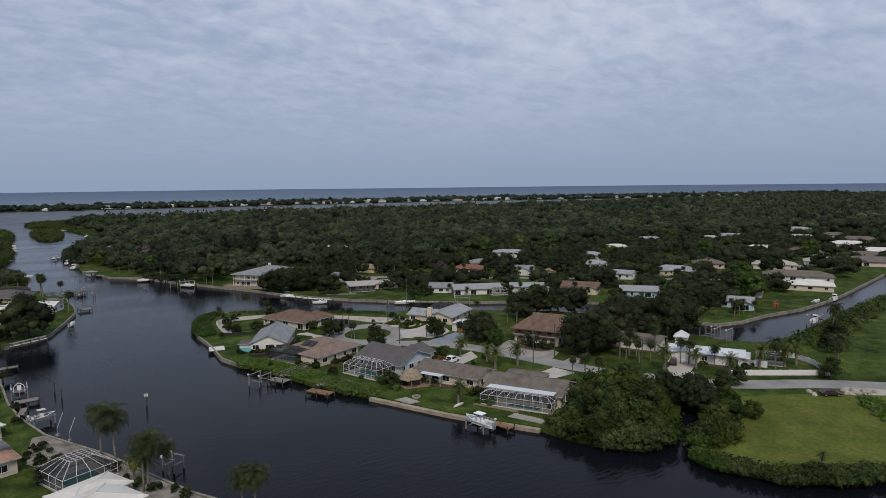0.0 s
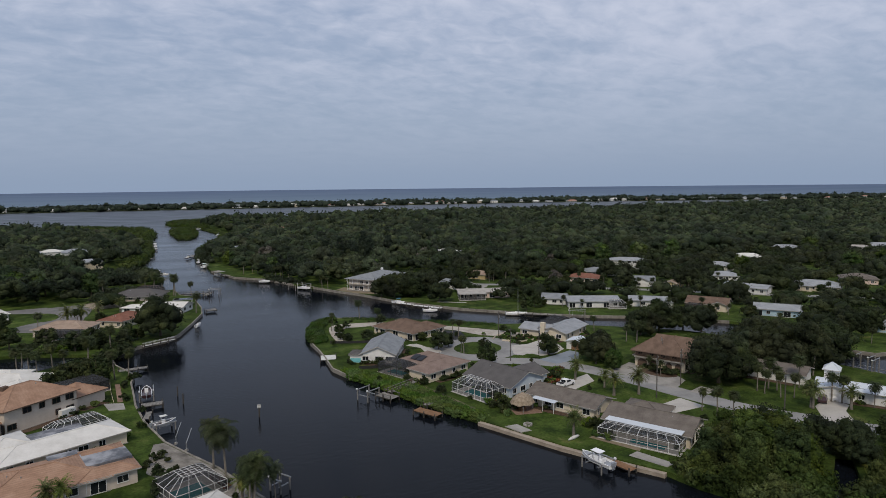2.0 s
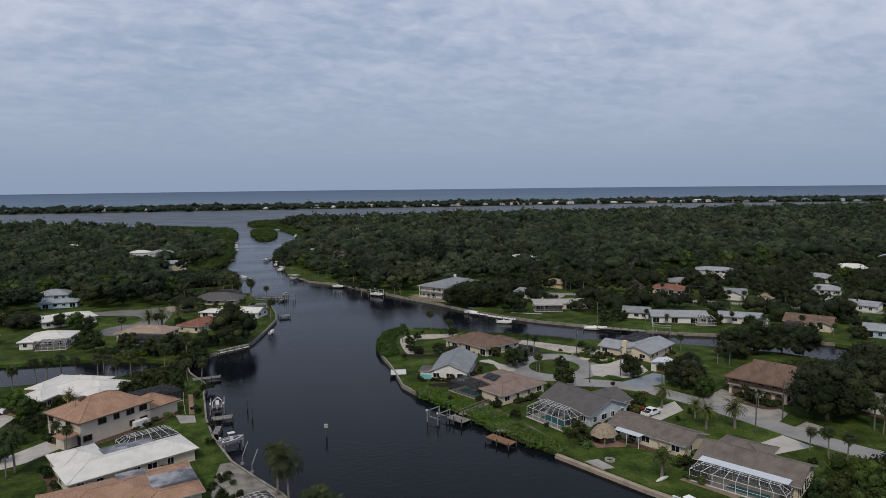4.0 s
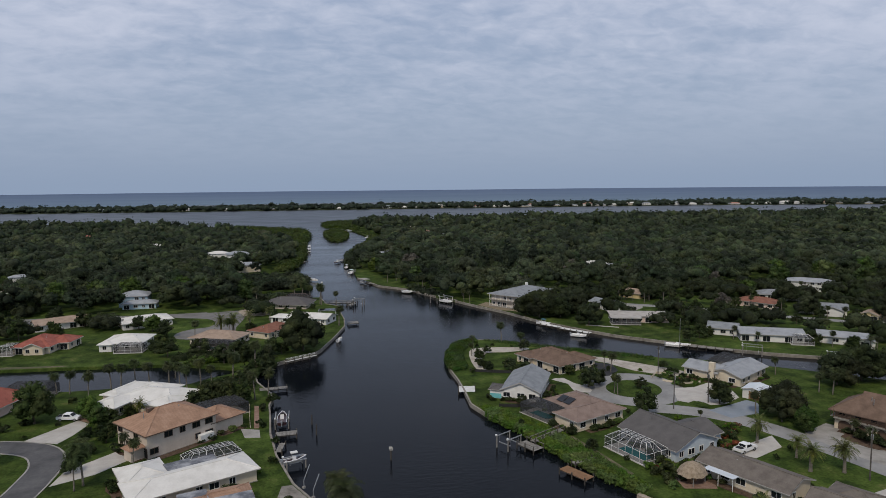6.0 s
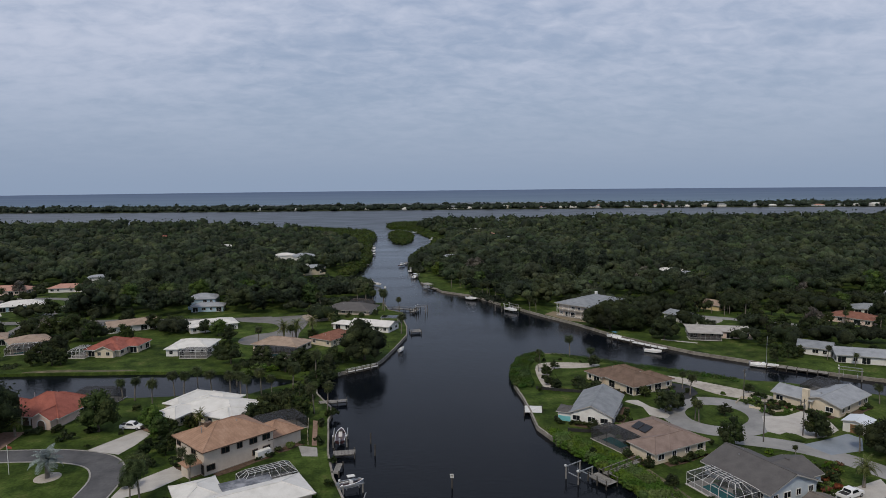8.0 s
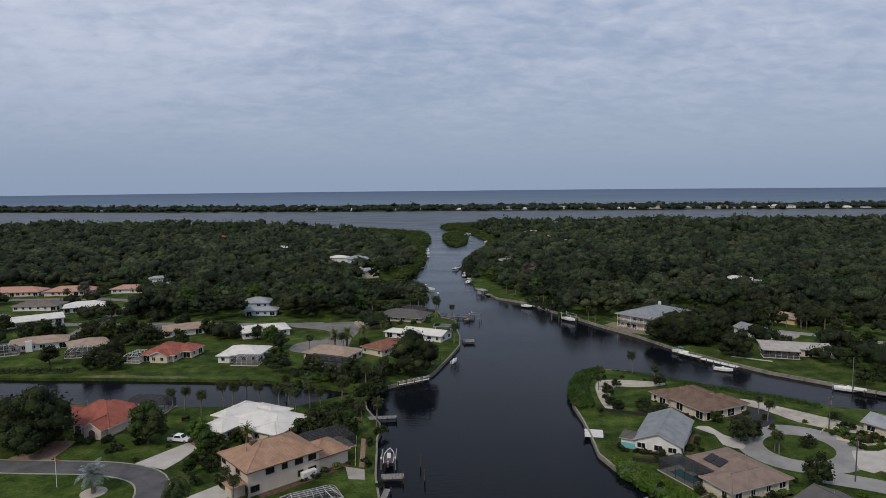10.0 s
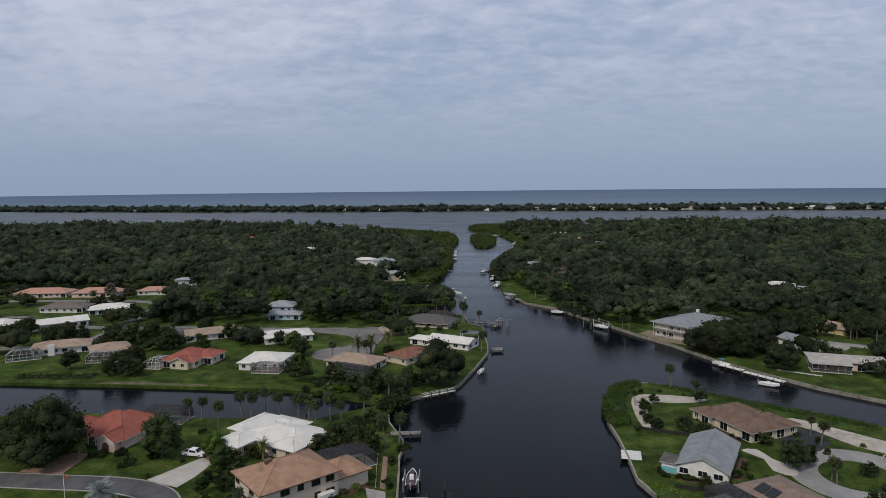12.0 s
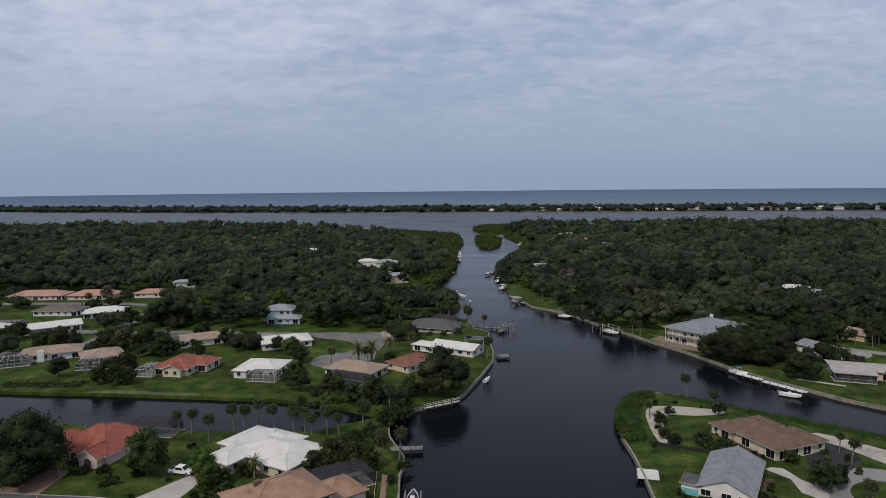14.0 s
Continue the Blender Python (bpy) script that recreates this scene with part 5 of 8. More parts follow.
# ---- houses on the north bank ----
house(-78.4, 280.6, -10, 12.5, 14.5, WALL_CREAM, ROOF_RED, "low cream house with a red tile roof by the canal", seed=9, pitch=0.42, trim=GUTTER, wings=[(6.0, 3.0, 8, 9, 2.75, "hip", "x"), (1.5, -6.5, 6.5, 5, 2.75, "gable", "y")])
house(-48.8, 276.4, -8, 14.2, 12.4, WALL_WHITE, ROOF_WHITE, "white house with a white roof and a screened porch", seed=10, pitch=0.3, trim=GUTTER, wings=[(-5.0, -5.5, 4.2, 4.5, 2.75, "hip", "y")])
house(-135.4, 299.5, 24, 19.5, 11, WALL_WHITE, ROOF_TAN, "white house with a tan shingle roof and white chimney", seed=11, pitch=0.3)
house(-113.4, 293.5, 35, 13, 14, WALL_CREAM, ROOF_TAN, "house with a tan roof and a screened pool", seed=12, pitch=0.28)
house(-84.6, 319.4, 28, 19, 9, WALL_WHITE, ROOF_TAN, "white house with a tan tile gable roof beside the street", seed=13, roof="gable", slider=0.5)
house(-65, 366, 0, 13, 11, WALL_BLUE, ROOF_GREYWHITE, "two-storey pale blue house with a grey hip roof in the trees", seed=14, storeys=2, wings=[(4, -8.5, 15, 7, 2.75, "hip", "x")])
house(-50.4, 314.2, 22, 19, 12, WALL_WHITE, ROOF_WHITE, "white house with a white roof behind palms", seed=15, pitch=0.26, trim=GUTTER, slider=0.5)
house(-16.4, 273.2, -26, 18, 11, WALL_BEIGE, ROOF_TAN, "low house with a brown shingle roof and dark screens", seed=16)
house(2.4, 281.6, 50, 15, 10, WALL_CREAM, ROOF_REDBROWN, "cream house with a faded red roof behind an oak", seed=17)
house(18.6, 301.0, -30, 18, 9.5, WALL_WHITE, ROOF_WHITE, "white house with a white roof near the seawall", roof="gable", seed=18, eave=2.6, pitch=0.26, wings=[(-12.2, -2.4, 9, 6.5, 2.4, "hip", "x")])
house(9.0, 340.5, -19, 21, 13, WALL_BEIGE, ROOF_DARK, "dark brown-roofed house with a screened enclosure", seed=19, eave=2.4, pitch=0.36, over=1.1)
house(-222, 432, 3, 30, 13, WALL_PINK, ROOF_CORAL, "wide pale house with a peach tile roof", seed=20)
house(-190, 432, 3, 26, 13, WALL_PINK, ROOF_CORAL, "pink house with a coral tile roof", seed=21)
house(-156.4, 379, 21, 19, 11, WALL_BLUE, ROOF_WHITE, "white house with pale blue sides and a white roof", seed=22, trim=GUTTER)
house(-163, 345, 36, 22, 11, WALL_WHITE, ROOF_WHITE, "long white house with a white gable roof", seed=23, roof="gable", pitch=0.26, trim=GUTTER)
house(-158, 436, 2, 18, 10, WALL_WHITE, ROOF_CORAL, "white house with a red-brown roof by the woods", seed=24)
house(-134, 428, 8, 20, 11, WALL_WHITE, ROOF_RED, "house with a red-brown roof by the woods", seed=25)
house(-182, 384, 0, 22, 11, WALL_WHITE, ROOF_TAUPE, "house with a dull red-brown roof behind trees", seed=26)
house(-192, 342, 3, 20, 11, WALL_WHITE, ROOF_WHITE, "white-roofed house with a dark pool enclosure", seed=27)

# ---- houses on the point ----
house(73.7, 189.6, 58.8, 18.4, 10.2, WALL_WHITE, ROOF_GREY, "white house with a grey shingle gable roof on the point", roof="gable", seed=30, pitch=0.42, over=0.5)
house(91.4, 211.6, -70, 18, 11.5, WALL_CREAM, ROOF_BROWN, "cream house with a brown shingle hip roof", seed=31, pitch=0.40, wings=[(4.4, 5.4, 9, 8, 2.75, "hip", "y"), (-5.5, 4.5, 7, 6.5, 2.75, "hip", "y"), (-6.5, -4.5, 6.5, 5, 2.75, "hip", "y")])
house(80.9, 168.3, 20, 11.0, 15.8, WALL_CREAM, ROOF_ROSE, "pale pink house with a rose-brown hip roof", seed=32, pitch=0.36, wings=[(-2.4, -4.3, 15.6, 7.4, 2.75, "hip", "x")])
house(90.6, 146.2, -74, 15.5, 12.8, WALL_GREYBLUE, ROOF_DARK, "pale blue-grey house with a dark gable roof", roof="gable", seed=33, pitch=0.38)
house(95.6, 125.2, -68, 17.2, 8.6, WALL_CREAM, ROOF_TAUPE, "low cream ranch house with a brown gable roof", roof="gable", seed=34, pitch=0.32)
house(101.8, 104.8, -62.5, 17.5, 10.5, WALL_CREAM, ROOF_TAUPE, "cream house with a brown roof and a screened porch", roof="gable", seed=35, pitch=0.34, wings=[(-3.5, 5.5, 9, 8, 2.75, "hip", "y")])
house(138.4, 184.4, 28, 17, 9.5, WALL_CREAM, ROOF_GREYWHITE, "cream house with a pale grey roof and stone chimney", roof="gable", seed=36, pitch=0.3, wings=[(-4.6, 7.0, 8.5, 10, 2.75, "gable", "y")])
house(141.2, 140.2, 26, 10.4, 14.0, WALL_CREAM, ROOF_BROWN, "two-storey cream house with arches and a brown roof", seed=37, storeys=2, eave=2.6, pitch=0.66, over=1.1, sides=(0, 1, 2), trim=BROWN_TRIM)
house(158.6, 118.0, -68, 15, 8, WALL_WHITE, ROOF_TAUPE, "low white house with a grey-brown roof under oaks", roof="gable", seed=39, pitch=0.28)
house(160.4, 96.4, -62.3, 18.5, 7.5, WALL_WHITE, METAL_ROOF, "long white building with a pale metal roof", roof="gable", seed=38, pitch=0.22, wings=[(7.5, 0.2, 6, 6.4, 2.4, "gable", "x")])

# ---- houses beyond the canal ----
house(119.5, 316.5, 37, 27, 16, WALL_BEIGE, ROOF_GREY, "large two-storey building with galleries and a grey roof", seed=40, storeys=2, pitch=0.25, eave=3.1, slider=0.9, over=1.6)
house(153.2, 265.4, -20, 23, 10.5, WALL_PINK, ROOF_PALEWARM, "low pink house with a pale roof and screened porch", seed=41, pitch=0.12, slider=0.5)
house(181.9, 222.3, -28, 21, 10.5, WALL_WHITE, ROOF_GREYWHITE, "white house with a pale grey roof by the canal", roof="gable", seed=42, pitch=0.24, slider=0.5)
house(203.0, 211.0, -42, 15, 9, WALL_WHITE, ROOF_GREYWHITE, "white house with a shallow pale grey roof", roof="gable", seed=43, pitch=0.22, wings=[(6.5, -4.0, 6, 6, 2.6, "gable", "y")])
house(238.8, 256.6, -42, 18, 9.5, WALL_WHITE, ROOF_GREY, "white house with a grey shingle roof", roof="gable", seed=44, wings=[(3.2, -4.6, 8, 7, 2.75, "gable", "y")], garage_at=(0, -5))
house(246.4, 291.8, -33, 19, 10, WALL_WHITE, ROOF_GREY, "white house with a grey hip roof", seed=45)
house(281, 309, -48, 21, 11, WALL_WHITE, ROOF_GREYWHITE, "two-storey white house behind trees", storeys=2, eave=2.5, seed=46, pitch=0.25)
house(222.8, 277.6, -59, 17, 10, WALL_PINK, ROOF_REDBROWN, "low house with a dull red roof", seed=47)
house(171.8, 234.8, -42, 10, 8, WALL_WHITE, ROOF_GREY, "small white house by the canal", roof="gable", seed=48)
house(219.4, 193.4, -57.7, 15.4, 10.5, WALL_CREAM, ROOF_BROWN, "cream house with a brown roof by the canal", roof="gable", seed=49, pitch=0.36, wings=[(4.6, -3.0, 6, 6, 2.75, "gable", "y")])
house(232.4, 171.4, -54, 16, 10, WALL_BLUE, ROOF_GREYWHITE, "pale blue house with a grey metal roof", roof="gable", seed=50, pitch=0.26, slider=0.9)
house(268, 213, -68, 19, 10, WALL_WHITE, ROOF_GREYWHITE, "white house with a pale low roof", roof="gable", seed=51, pitch=0.22)
house(290, 245.5, -45, 14, 10, WALL_WHITE, ROOF_GREYWHITE, "pale house with a carport under a grey roof", seed=52)
house(248, 239.6, 27, 12, 6.5, WALL_YELLOW, ROOF_TAN, "small yellow house beside a drive", roof="gable", seed=53)
house(240, 131.5, -65, 11, 7, WALL_BLUE, ROOF_GREYWHITE, "small blue house on a lawn by the canal", roof="gable", seed=54, wings=[(3.4, -4.5, 5, 6, 2.6, "gable", "y")])
house(301, 200.5, -61, 20, 11, WALL_CREAM, ROOF_GREYWHITE, "wide cream house with a pale hip roof", seed=55, wings=[(-5, -5, 7, 7, 2.75, "hip", "y"), (6, -4, 7, 6, 2.75, "hip", "y")])
house(153.5, 292.6, -72, 15, 8.5, WALL_WHITE, ROOF_GREY, "low white house with a grey roof behind oaks", roof="gable", seed=57, pitch=0.3)
house(180, 318, -57, 14, 9, WALL_YELLOW, ROOF_TAN, "pale yellow house in the trees", seed=56)



# ---- trees, palms and shrubs ----
for x, y, s in [(-78.8, 195.5, 1.45), (-79.0, 198.9, 1.2), (-86.7, 200.8, 1.2), (13.6, 252.4, 1.42), (-83.4, 197.9, 1.0), (111.2, 288.2, 0.95), (115.2, 282.0, 1.05), (123.8, 285.4, 1.0), (134.4, 294.4, 0.9), (118.3, 317.4, 0.8), (163.9, 312.4, 1.0), (154.3, 315.7, 1.0), (185.7, 309.5, 0.9), (140.6, 121.3, 1.35), (161.1, 171.1, 1.0), (171.0, 172.4, 1.05), (179.2, 169.3, 1.0), (183.8, 165.3, 0.9), (170.3, 131.5, 1.2), (178.8, 131.8, 1.1), (181.9, 127.3, 1.2), (188.6, 125.4, 1.2), (147.9, 121.7, 1.0), (164.8, 118.7, 1.0), (155.7, 123.0, 0.8), (129.3, 263.0, 1.0), (250.1, 236.6, 1.25), (270.8, 248.7, 1.1)]:
    set_model('oak_tree', x, y, s)
for x, y, s in [(243.5, 284.0, 1.0), (232.1, 258.6, 0.9), (292.5, 218.7, 1.1), (299.2, 266.9, 1.0), (287.3, 285.4, 1.0), (186.7, 313.3, 1.0), (157.9, 128.4, 1.2), (167.7, 125.5, 1.2), (171.6, 118.3, 1.3), (183.4, 118.4, 1.2), (174.0, 136.9, 1.1), (181.4, 131.4, 1.1), (192.4, 128.4, 1.0), (220.9, 135.9, 0.9), (214.2, 138.4, 0.9), (234.5, 136.2, 0.8), (342.2, 170.1, 1.1), (384.5, 164.1, 0.8), (302.0, 165.8, 0.8), (123.9, 279.5, 0.95), (134.3, 284.2, 0.9), (-97.0, 276.0, 0.8)]:
    set_model('oak_tree', x, y, s)
for x, y, s in [(-52.9, 197.2, 1.4), (-36.4, 189.8, 0.75), (-44.8, 299.6, 1.0), (125.3, 144.1, 0.75), (280.2, 152.5, 1.0), (265.0, 138.3, 0.9), (-38.5, 200.5, 0.8)]:
    set_model('leafy_tree', x, y, s)
for x, y, s in [(-31.1, 196.6, 0.6), (-15.2, 197.3, 1.0), (-11.4, 197.2, 1.0), (-7.6, 198.8, 1.25), (-3.8, 198.7, 1.0), (-14.2, 201.9, 1.0), (-9.9, 203.9, 1.1), (-1.2, 226.1, 0.9), (2.5, 227.6, 0.8), (-31.9, 255.7, 1.3), (-37.1, 262.8, 1.0), (1.1, 236.8, 1.1), (2.9, 249.1, 1.2), (-5.9, 283.3, 0.9), (-92.4, 263.6, 1.3), (-98.5, 270.0, 1.3), (-90.2, 264.7, 1.1), (-117.4, 273.2, 1.3), (6.3, 250.0, 0.8), (-7.5, 250.5, 1.0), (-8.4, 242.9, 0.6), (-140.6, 312.3, 1.3), (-148.8, 312.7, 1.2), (-135.9, 313.9, 1.2), (-65.4, 314.4, 1.1), (-106.6, 307.3, 1.3), (-103.8, 313.4, 1.3), (-167.4, 330.8, 1.3)]:
    set_model('garden_tree', x, y, s)
for x, y, s in [(-168.1, 322.8, 1.3), (91.8, 187.5, 1.2), (96.0, 164.7, 1.1), (118.4, 165.5, 1.2), (95.9, 189.0, 0.9), (63.2, 164.9, 0.3), (70.2, 223.9, 0.65), (75.2, 230.9, 0.5), (68.2, 215.2, 0.5), (68.7, 209.9, 0.6), (88.5, 230.5, 0.7), (75.9, 209.7, 0.7), (80.5, 206.3, 0.6), (77.2, 206.4, 0.5), (91.2, 201.3, 0.6), (151.4, 226.5, 1.0), (158.4, 230.6, 1.0), (188.2, 259.0, 1.4), (189.0, 253.6, 1.3), (183.2, 256.5, 1.2), (172.3, 309.5, 1.2), (162.5, 303.9, 1.2), (175.5, 263.7, 1.0), (187.9, 226.8, 0.7), (160.1, 244.9, 1.0), (195.7, 213.6, 0.7), (206.2, 82.2, 1.2), (194.6, 79.6, 1.0), (169.0, 68.0, 1.0)]:
    set_model('garden_tree', x, y, s)
for x, y, s in [(138.8, 79.0, 0.9), (146.5, 79.2, 0.8), (7.3, 129.7, 0.5), (10.1, 130.2, 0.3), (8.4, 125.3, 0.6), (6.5, 122.8, 0.5), (-32.2, 179.6, 0.65), (-37.1, 183.8, 0.5), (-34.0, 182.6, 0.55), (-132.0, 354.4, 1.6), (-105.9, 313.6, 1.5), (-92.4, 298.0, 1.4), (-99.6, 264.5, 1.0), (-80.0, 298.2, 1.3), (-74.8, 316.7, 1.2), (-38.3, 287.6, 1.2), (-111.5, 306.7, 1.4), (-119.7, 354.4, 1.5), (-108.9, 352.1, 1.3), (-88.9, 328.8, 1.3), (-51.9, 306.4, 1.2), (-21.0, 254.4, 1.2), (-12.2, 242.2, 1.2), (-5.1, 244.1, 1.1), (186.5, 291.5, 1.2), (198.2, 297.1, 1.2), (187.2, 273.2, 1.0), (239.1, 327.6, 1.2), (190.1, 322.5, 1.1)]:
    set_model('garden_tree', x, y, s)
for x, y, s in [(195.4, 254.1, 0.9), (189.5, 306.6, 1.2), (223.9, 270.5, 1.0), (210.4, 240.3, 0.8), (-34.7, 192.1, 0.75), (-38.9, 198.9, 0.7), (-31.6, 186.0, 0.7), (-36.7, 178.7, 0.6), (-35.1, 164.1, 0.6), (-5.5, 217.2, 0.75), (-2.0, 211.2, 0.7), (-8.2, 211.6, 0.7), (-35.8, 268.9, 1.0), (105.4, 182.5, 0.6)]:
    set_model('garden_tree', x, y, s)
for x, y, s in [(-72.0, 196.7, 0.9), (-26.8, 197.6, 0.8), (110.1, 126.5, 1.05), (116.1, 124.3, 1.1), (109.8, 141.3, 1.0), (112.3, 132.6, 0.8), (85.0, 110.2, 0.95), (144.0, 97.9, 1.0), (144.1, 98.4, 1.0), (151.0, 93.4, 1.0), (151.9, 84.7, 1.05), (164.5, 83.6, 1.15), (170.3, 79.9, 1.1), (174.3, 78.8, 1.0), (20.8, 112.2, 0.9), (-10.7, 129.9, 0.9), (-8.1, 127.8, 0.9), (19.3, 114.2, 0.8), (114.8, 47.0, 0.5), (-17.5, 281.6, 1.35), (-12.5, 285.5, 1.4), (-6.9, 298.0, 1.2), (0.9, 308.9, 1.1)]:
    set_model('date_palm', x, y, s)
for x, y, s in [(-55.4, 221.4, 1.02), (-51.8, 220.5, 1.02), (-45.4, 214.8, 1.15), (-41.2, 221.3, 1.15), (-38.5, 220.9, 1.22), (-35.6, 225.1, 1.15), (-31.3, 223.0, 1.15), (-25.2, 219.0, 1.15), (-22.3, 218.9, 1.15), (-20.1, 216.6, 1.15), (-16.5, 218.7, 1.28), (-7.5, 218.5, 1.28), (-13.4, 217.5, 1.02), (-0.5, 201.6, 1.28), (3.0, 203.0, 1.15), (-20.7, 277.5, 1.15), (-13.3, 281.4, 1.15), (29.2, 290.1, 1.35), (-1.9, 234.7, 1.35), (-7.5, 218.5, 1.35), (-8.2, 327.3, 0.9), (11.9, 355.6, 1.5), (15.8, 355.6, 1.5), (22.0, 342.4, 1.5), (24.6, 339.8, 1.6), (31.6, 338.0, 1.0), (-6.2, 347.3, 1.4), (19.6, 352.0, 1.3), (93.4, 326.6, 1.0), (95.8, 324.4, 1.0), (-102.2, 325.7, 0.8), (-69.5, 320.3, 0.8), (-64.2, 318.1, 0.8)]:
    set_model('cabbage_palm', x, y, s)
for x, y, s in [(84.9, 244.2, 1.15), (88.1, 233.2, 1.0), (72.0, 236.9, 0.8), (105.7, 205.0, 0.8), (104.9, 198.9, 0.95), (69.1, 228.9, 0.7), (121.1, 105.0, 1.0), (120.5, 108.8, 0.8), (122.7, 102.2, 0.9), (143.8, 112.3, 1.1), (147.4, 111.9, 1.2), (148.3, 110.2, 1.0), (156.5, 109.4, 1.2), (166.3, 113.1, 1.2), (158.1, 99.5, 1.1), (157.3, 101.4, 1.1), (144.4, 106.3, 0.9), (143.6, 110.1, 0.9), (146.8, 104.5, 0.9), (216.7, 126.8, 0.8), (217.8, 120.3, 1.0), (223.7, 121.6, 0.9), (-24.5, 170.1, 0.85), (-23.2, 164.2, 0.95), (-25.2, 229.4, 1.0), (2.5, 236.0, 1.0), (-8.9, 244.8, 1.0), (96.4, 179.1, 0.9), (96.5, 181.1, 0.8)]:
    set_model('cabbage_palm', x, y, s)
for x, y, s in [(-114.3, 309.4, 0.9), (-179.1, 424.6, 1.0), (-11.4, 247.5, 0.5), (196.1, 267.4, 1.1), (242.6, 336.1, 1.0)]:
    set_model('bare_tree', x, y, s)
for x, y, s in [(-176.3, 400.5, 0.8), (-151.1, 312.8, 0.7), (222.6, 194.0, 0.7), (234.7, 174.0, 0.8), (213.3, 156.4, 0.5), (206.5, 221.8, 0.6), (229.6, 291.2, 0.7), (303.6, 204.4, 0.8), (290.9, 202.5, 0.8), (165.9, 80.1, 0.8), (158.7, 92.6, 0.6), (223.9, 90.2, 0.9), (16.6, 129.5, 1.0), (17.8, 121.9, 1.05), (172.8, 68.3, 1.0), (20.4, 109.2, 1.0), (19.3, 109.1, 0.9), (24.3, 112.0, 0.6)]:
    set_model('fan_palm', x, y, s)
for x, y, s in [(74.3, 240.1, 0.7), (68.7, 220.8, 0.7), (70.2, 218.9, 0.7), (64.1, 210.1, 0.8), (80.0, 240.0, 0.6), (85.9, 236.4, 0.5), (79.4, 216.7, 0.8), (83.2, 207.9, 0.8), (86.3, 204.5, 0.7), (99.4, 209.1, 0.8), (105.2, 200.9, 0.9), (103.5, 194.3, 0.8), (61.1, 184.6, 1.0), (-57.7, 192.9, 1.0), (-59.6, 191.5, 0.8), (-51.5, 186.5, 0.6), (-46.7, 194.4, 0.6), (-26.7, 200.4, 0.8), (-27.9, 202.7, 0.8), (94.1, 142.0, 1.0), (107.1, 145.7, 0.8), (89.8, 141.7, 1.0), (86.4, 138.9, 1.1), (90.6, 139.1, 1.0), (81.6, 157.6, 0.8), (73.0, 156.6, 0.7), (77.5, 140.9, 0.6), (123.7, 133.0, 0.8), (136.1, 132.1, 0.8), (104.4, 120.5, 0.6)]:
    set_model('shrub', x, y, s)
for x, y, s in [(64.6, 185.7, 0.6), (62.2, 183.7, 0.6), (73.3, 178.5, 0.8), (80.1, 188.4, 0.8), (79.2, 182.0, 0.8), (86.8, 178.4, 0.7), (-23.6, 186.5, 1.0), (4.8, 199.7, 1.1), (3.8, 198.5, 1.0), (-69.3, 197.5, 0.9), (-67.4, 198.6, 0.9), (-63.2, 200.2, 1.1), (-66.1, 202.1, 1.0), (-55.3, 197.2, 0.8), (-45.4, 208.1, 0.9), (-43.4, 204.8, 0.8), (6.7, 138.9, 0.8), (8.1, 139.5, 0.9), (9.2, 136.4, 0.7), (5.5, 136.1, 0.8), (19.4, 111.5, 0.9), (21.2, 108.1, 0.9), (18.4, 115.3, 0.7), (23.8, 106.1, 0.8), (24.8, 103.4, 0.9), (17.7, 121.4, 0.8), (-34.0, 173.6, 1.2), (-35.1, 169.5, 1.2), (-59.5, 193.8, 1.2), (-63.9, 198.5, 1.0)]:
    set_model('shrub', x, y, s)
for x, y, s in [(-54.2, 196.3, 1.0), (2.0, 192.0, 1.2), (1.8, 180.5, 1.0), (5.1, 158.2, 0.9), (5.4, 169.7, 0.8), (-48.5, 211.8, 1.0), (92.0, 111.7, 1.1), (91.5, 109.3, 1.2), (91.3, 107.2, 1.2), (94.3, 108.9, 1.1), (94.4, 111.5, 1.0), (82.7, 139.7, 1.2), (82.8, 136.5, 1.3), (82.6, 133.2, 1.2), (82.5, 130.0, 1.2), (79.6, 132.7, 1.1), (79.9, 129.7, 1.1), (84.6, 130.2, 1.0)]:
    set_model('shrub', x, y, s)
for k in range(16):
    set_model("pine_tree", 150 + 34 * math.cos(2.4 * k) * math.sqrt(k / 16), 426 + 26 * math.sin(2.4 * k) * math.sqrt(k / 16), 0.95 + 0.06 * (k % 6), label="tall dark feathery pine above the woods")
for x, y, s in [(306, 325.8, 1.75), (321, 312.7, 1.5), (279.5, 330, 1.6), (297, 352, 1.5), (234.9, 300, 1.2), (326, 262, 1.3), (443, 300, 1.6), (375, 229, 1.5), (291.6, 159.2, 1.6), (261.4, 137, 1.4), (413.6, 233, 1.5), (432, 190, 1.5), (350, 340, 1.6), (240, 345, 1.6),
                (-70, 378, 1.7), (-84, 374, 1.6), (-100, 366, 1.7), (-32, 372, 1.6), (-12, 362, 1.5), (-46, 380, 1.6), (-118, 384, 1.5), (130, 352, 1.4), (84, 402, 1.3), (170, 352, 1.4), (205, 372, 1.6), (66, 452, 1.4)]:
    set_model("leafy_tree", x, y, s, label="tall yellow-green tree above the wood's edge", wide=1.1)
for x, y, s in [(171.8, 404, 1.25), (172, 384, 1.1), (183.7, 396.7, 1.2), (192, 388, 1.0)]:
    set_model("bare_tree", x, y, s, label="pale silvery tree above the woods")
for x, y, s in [(-53.6, 171.6, 1.15)]:
    set_model('silver_palm', x, y, s * 1.4)
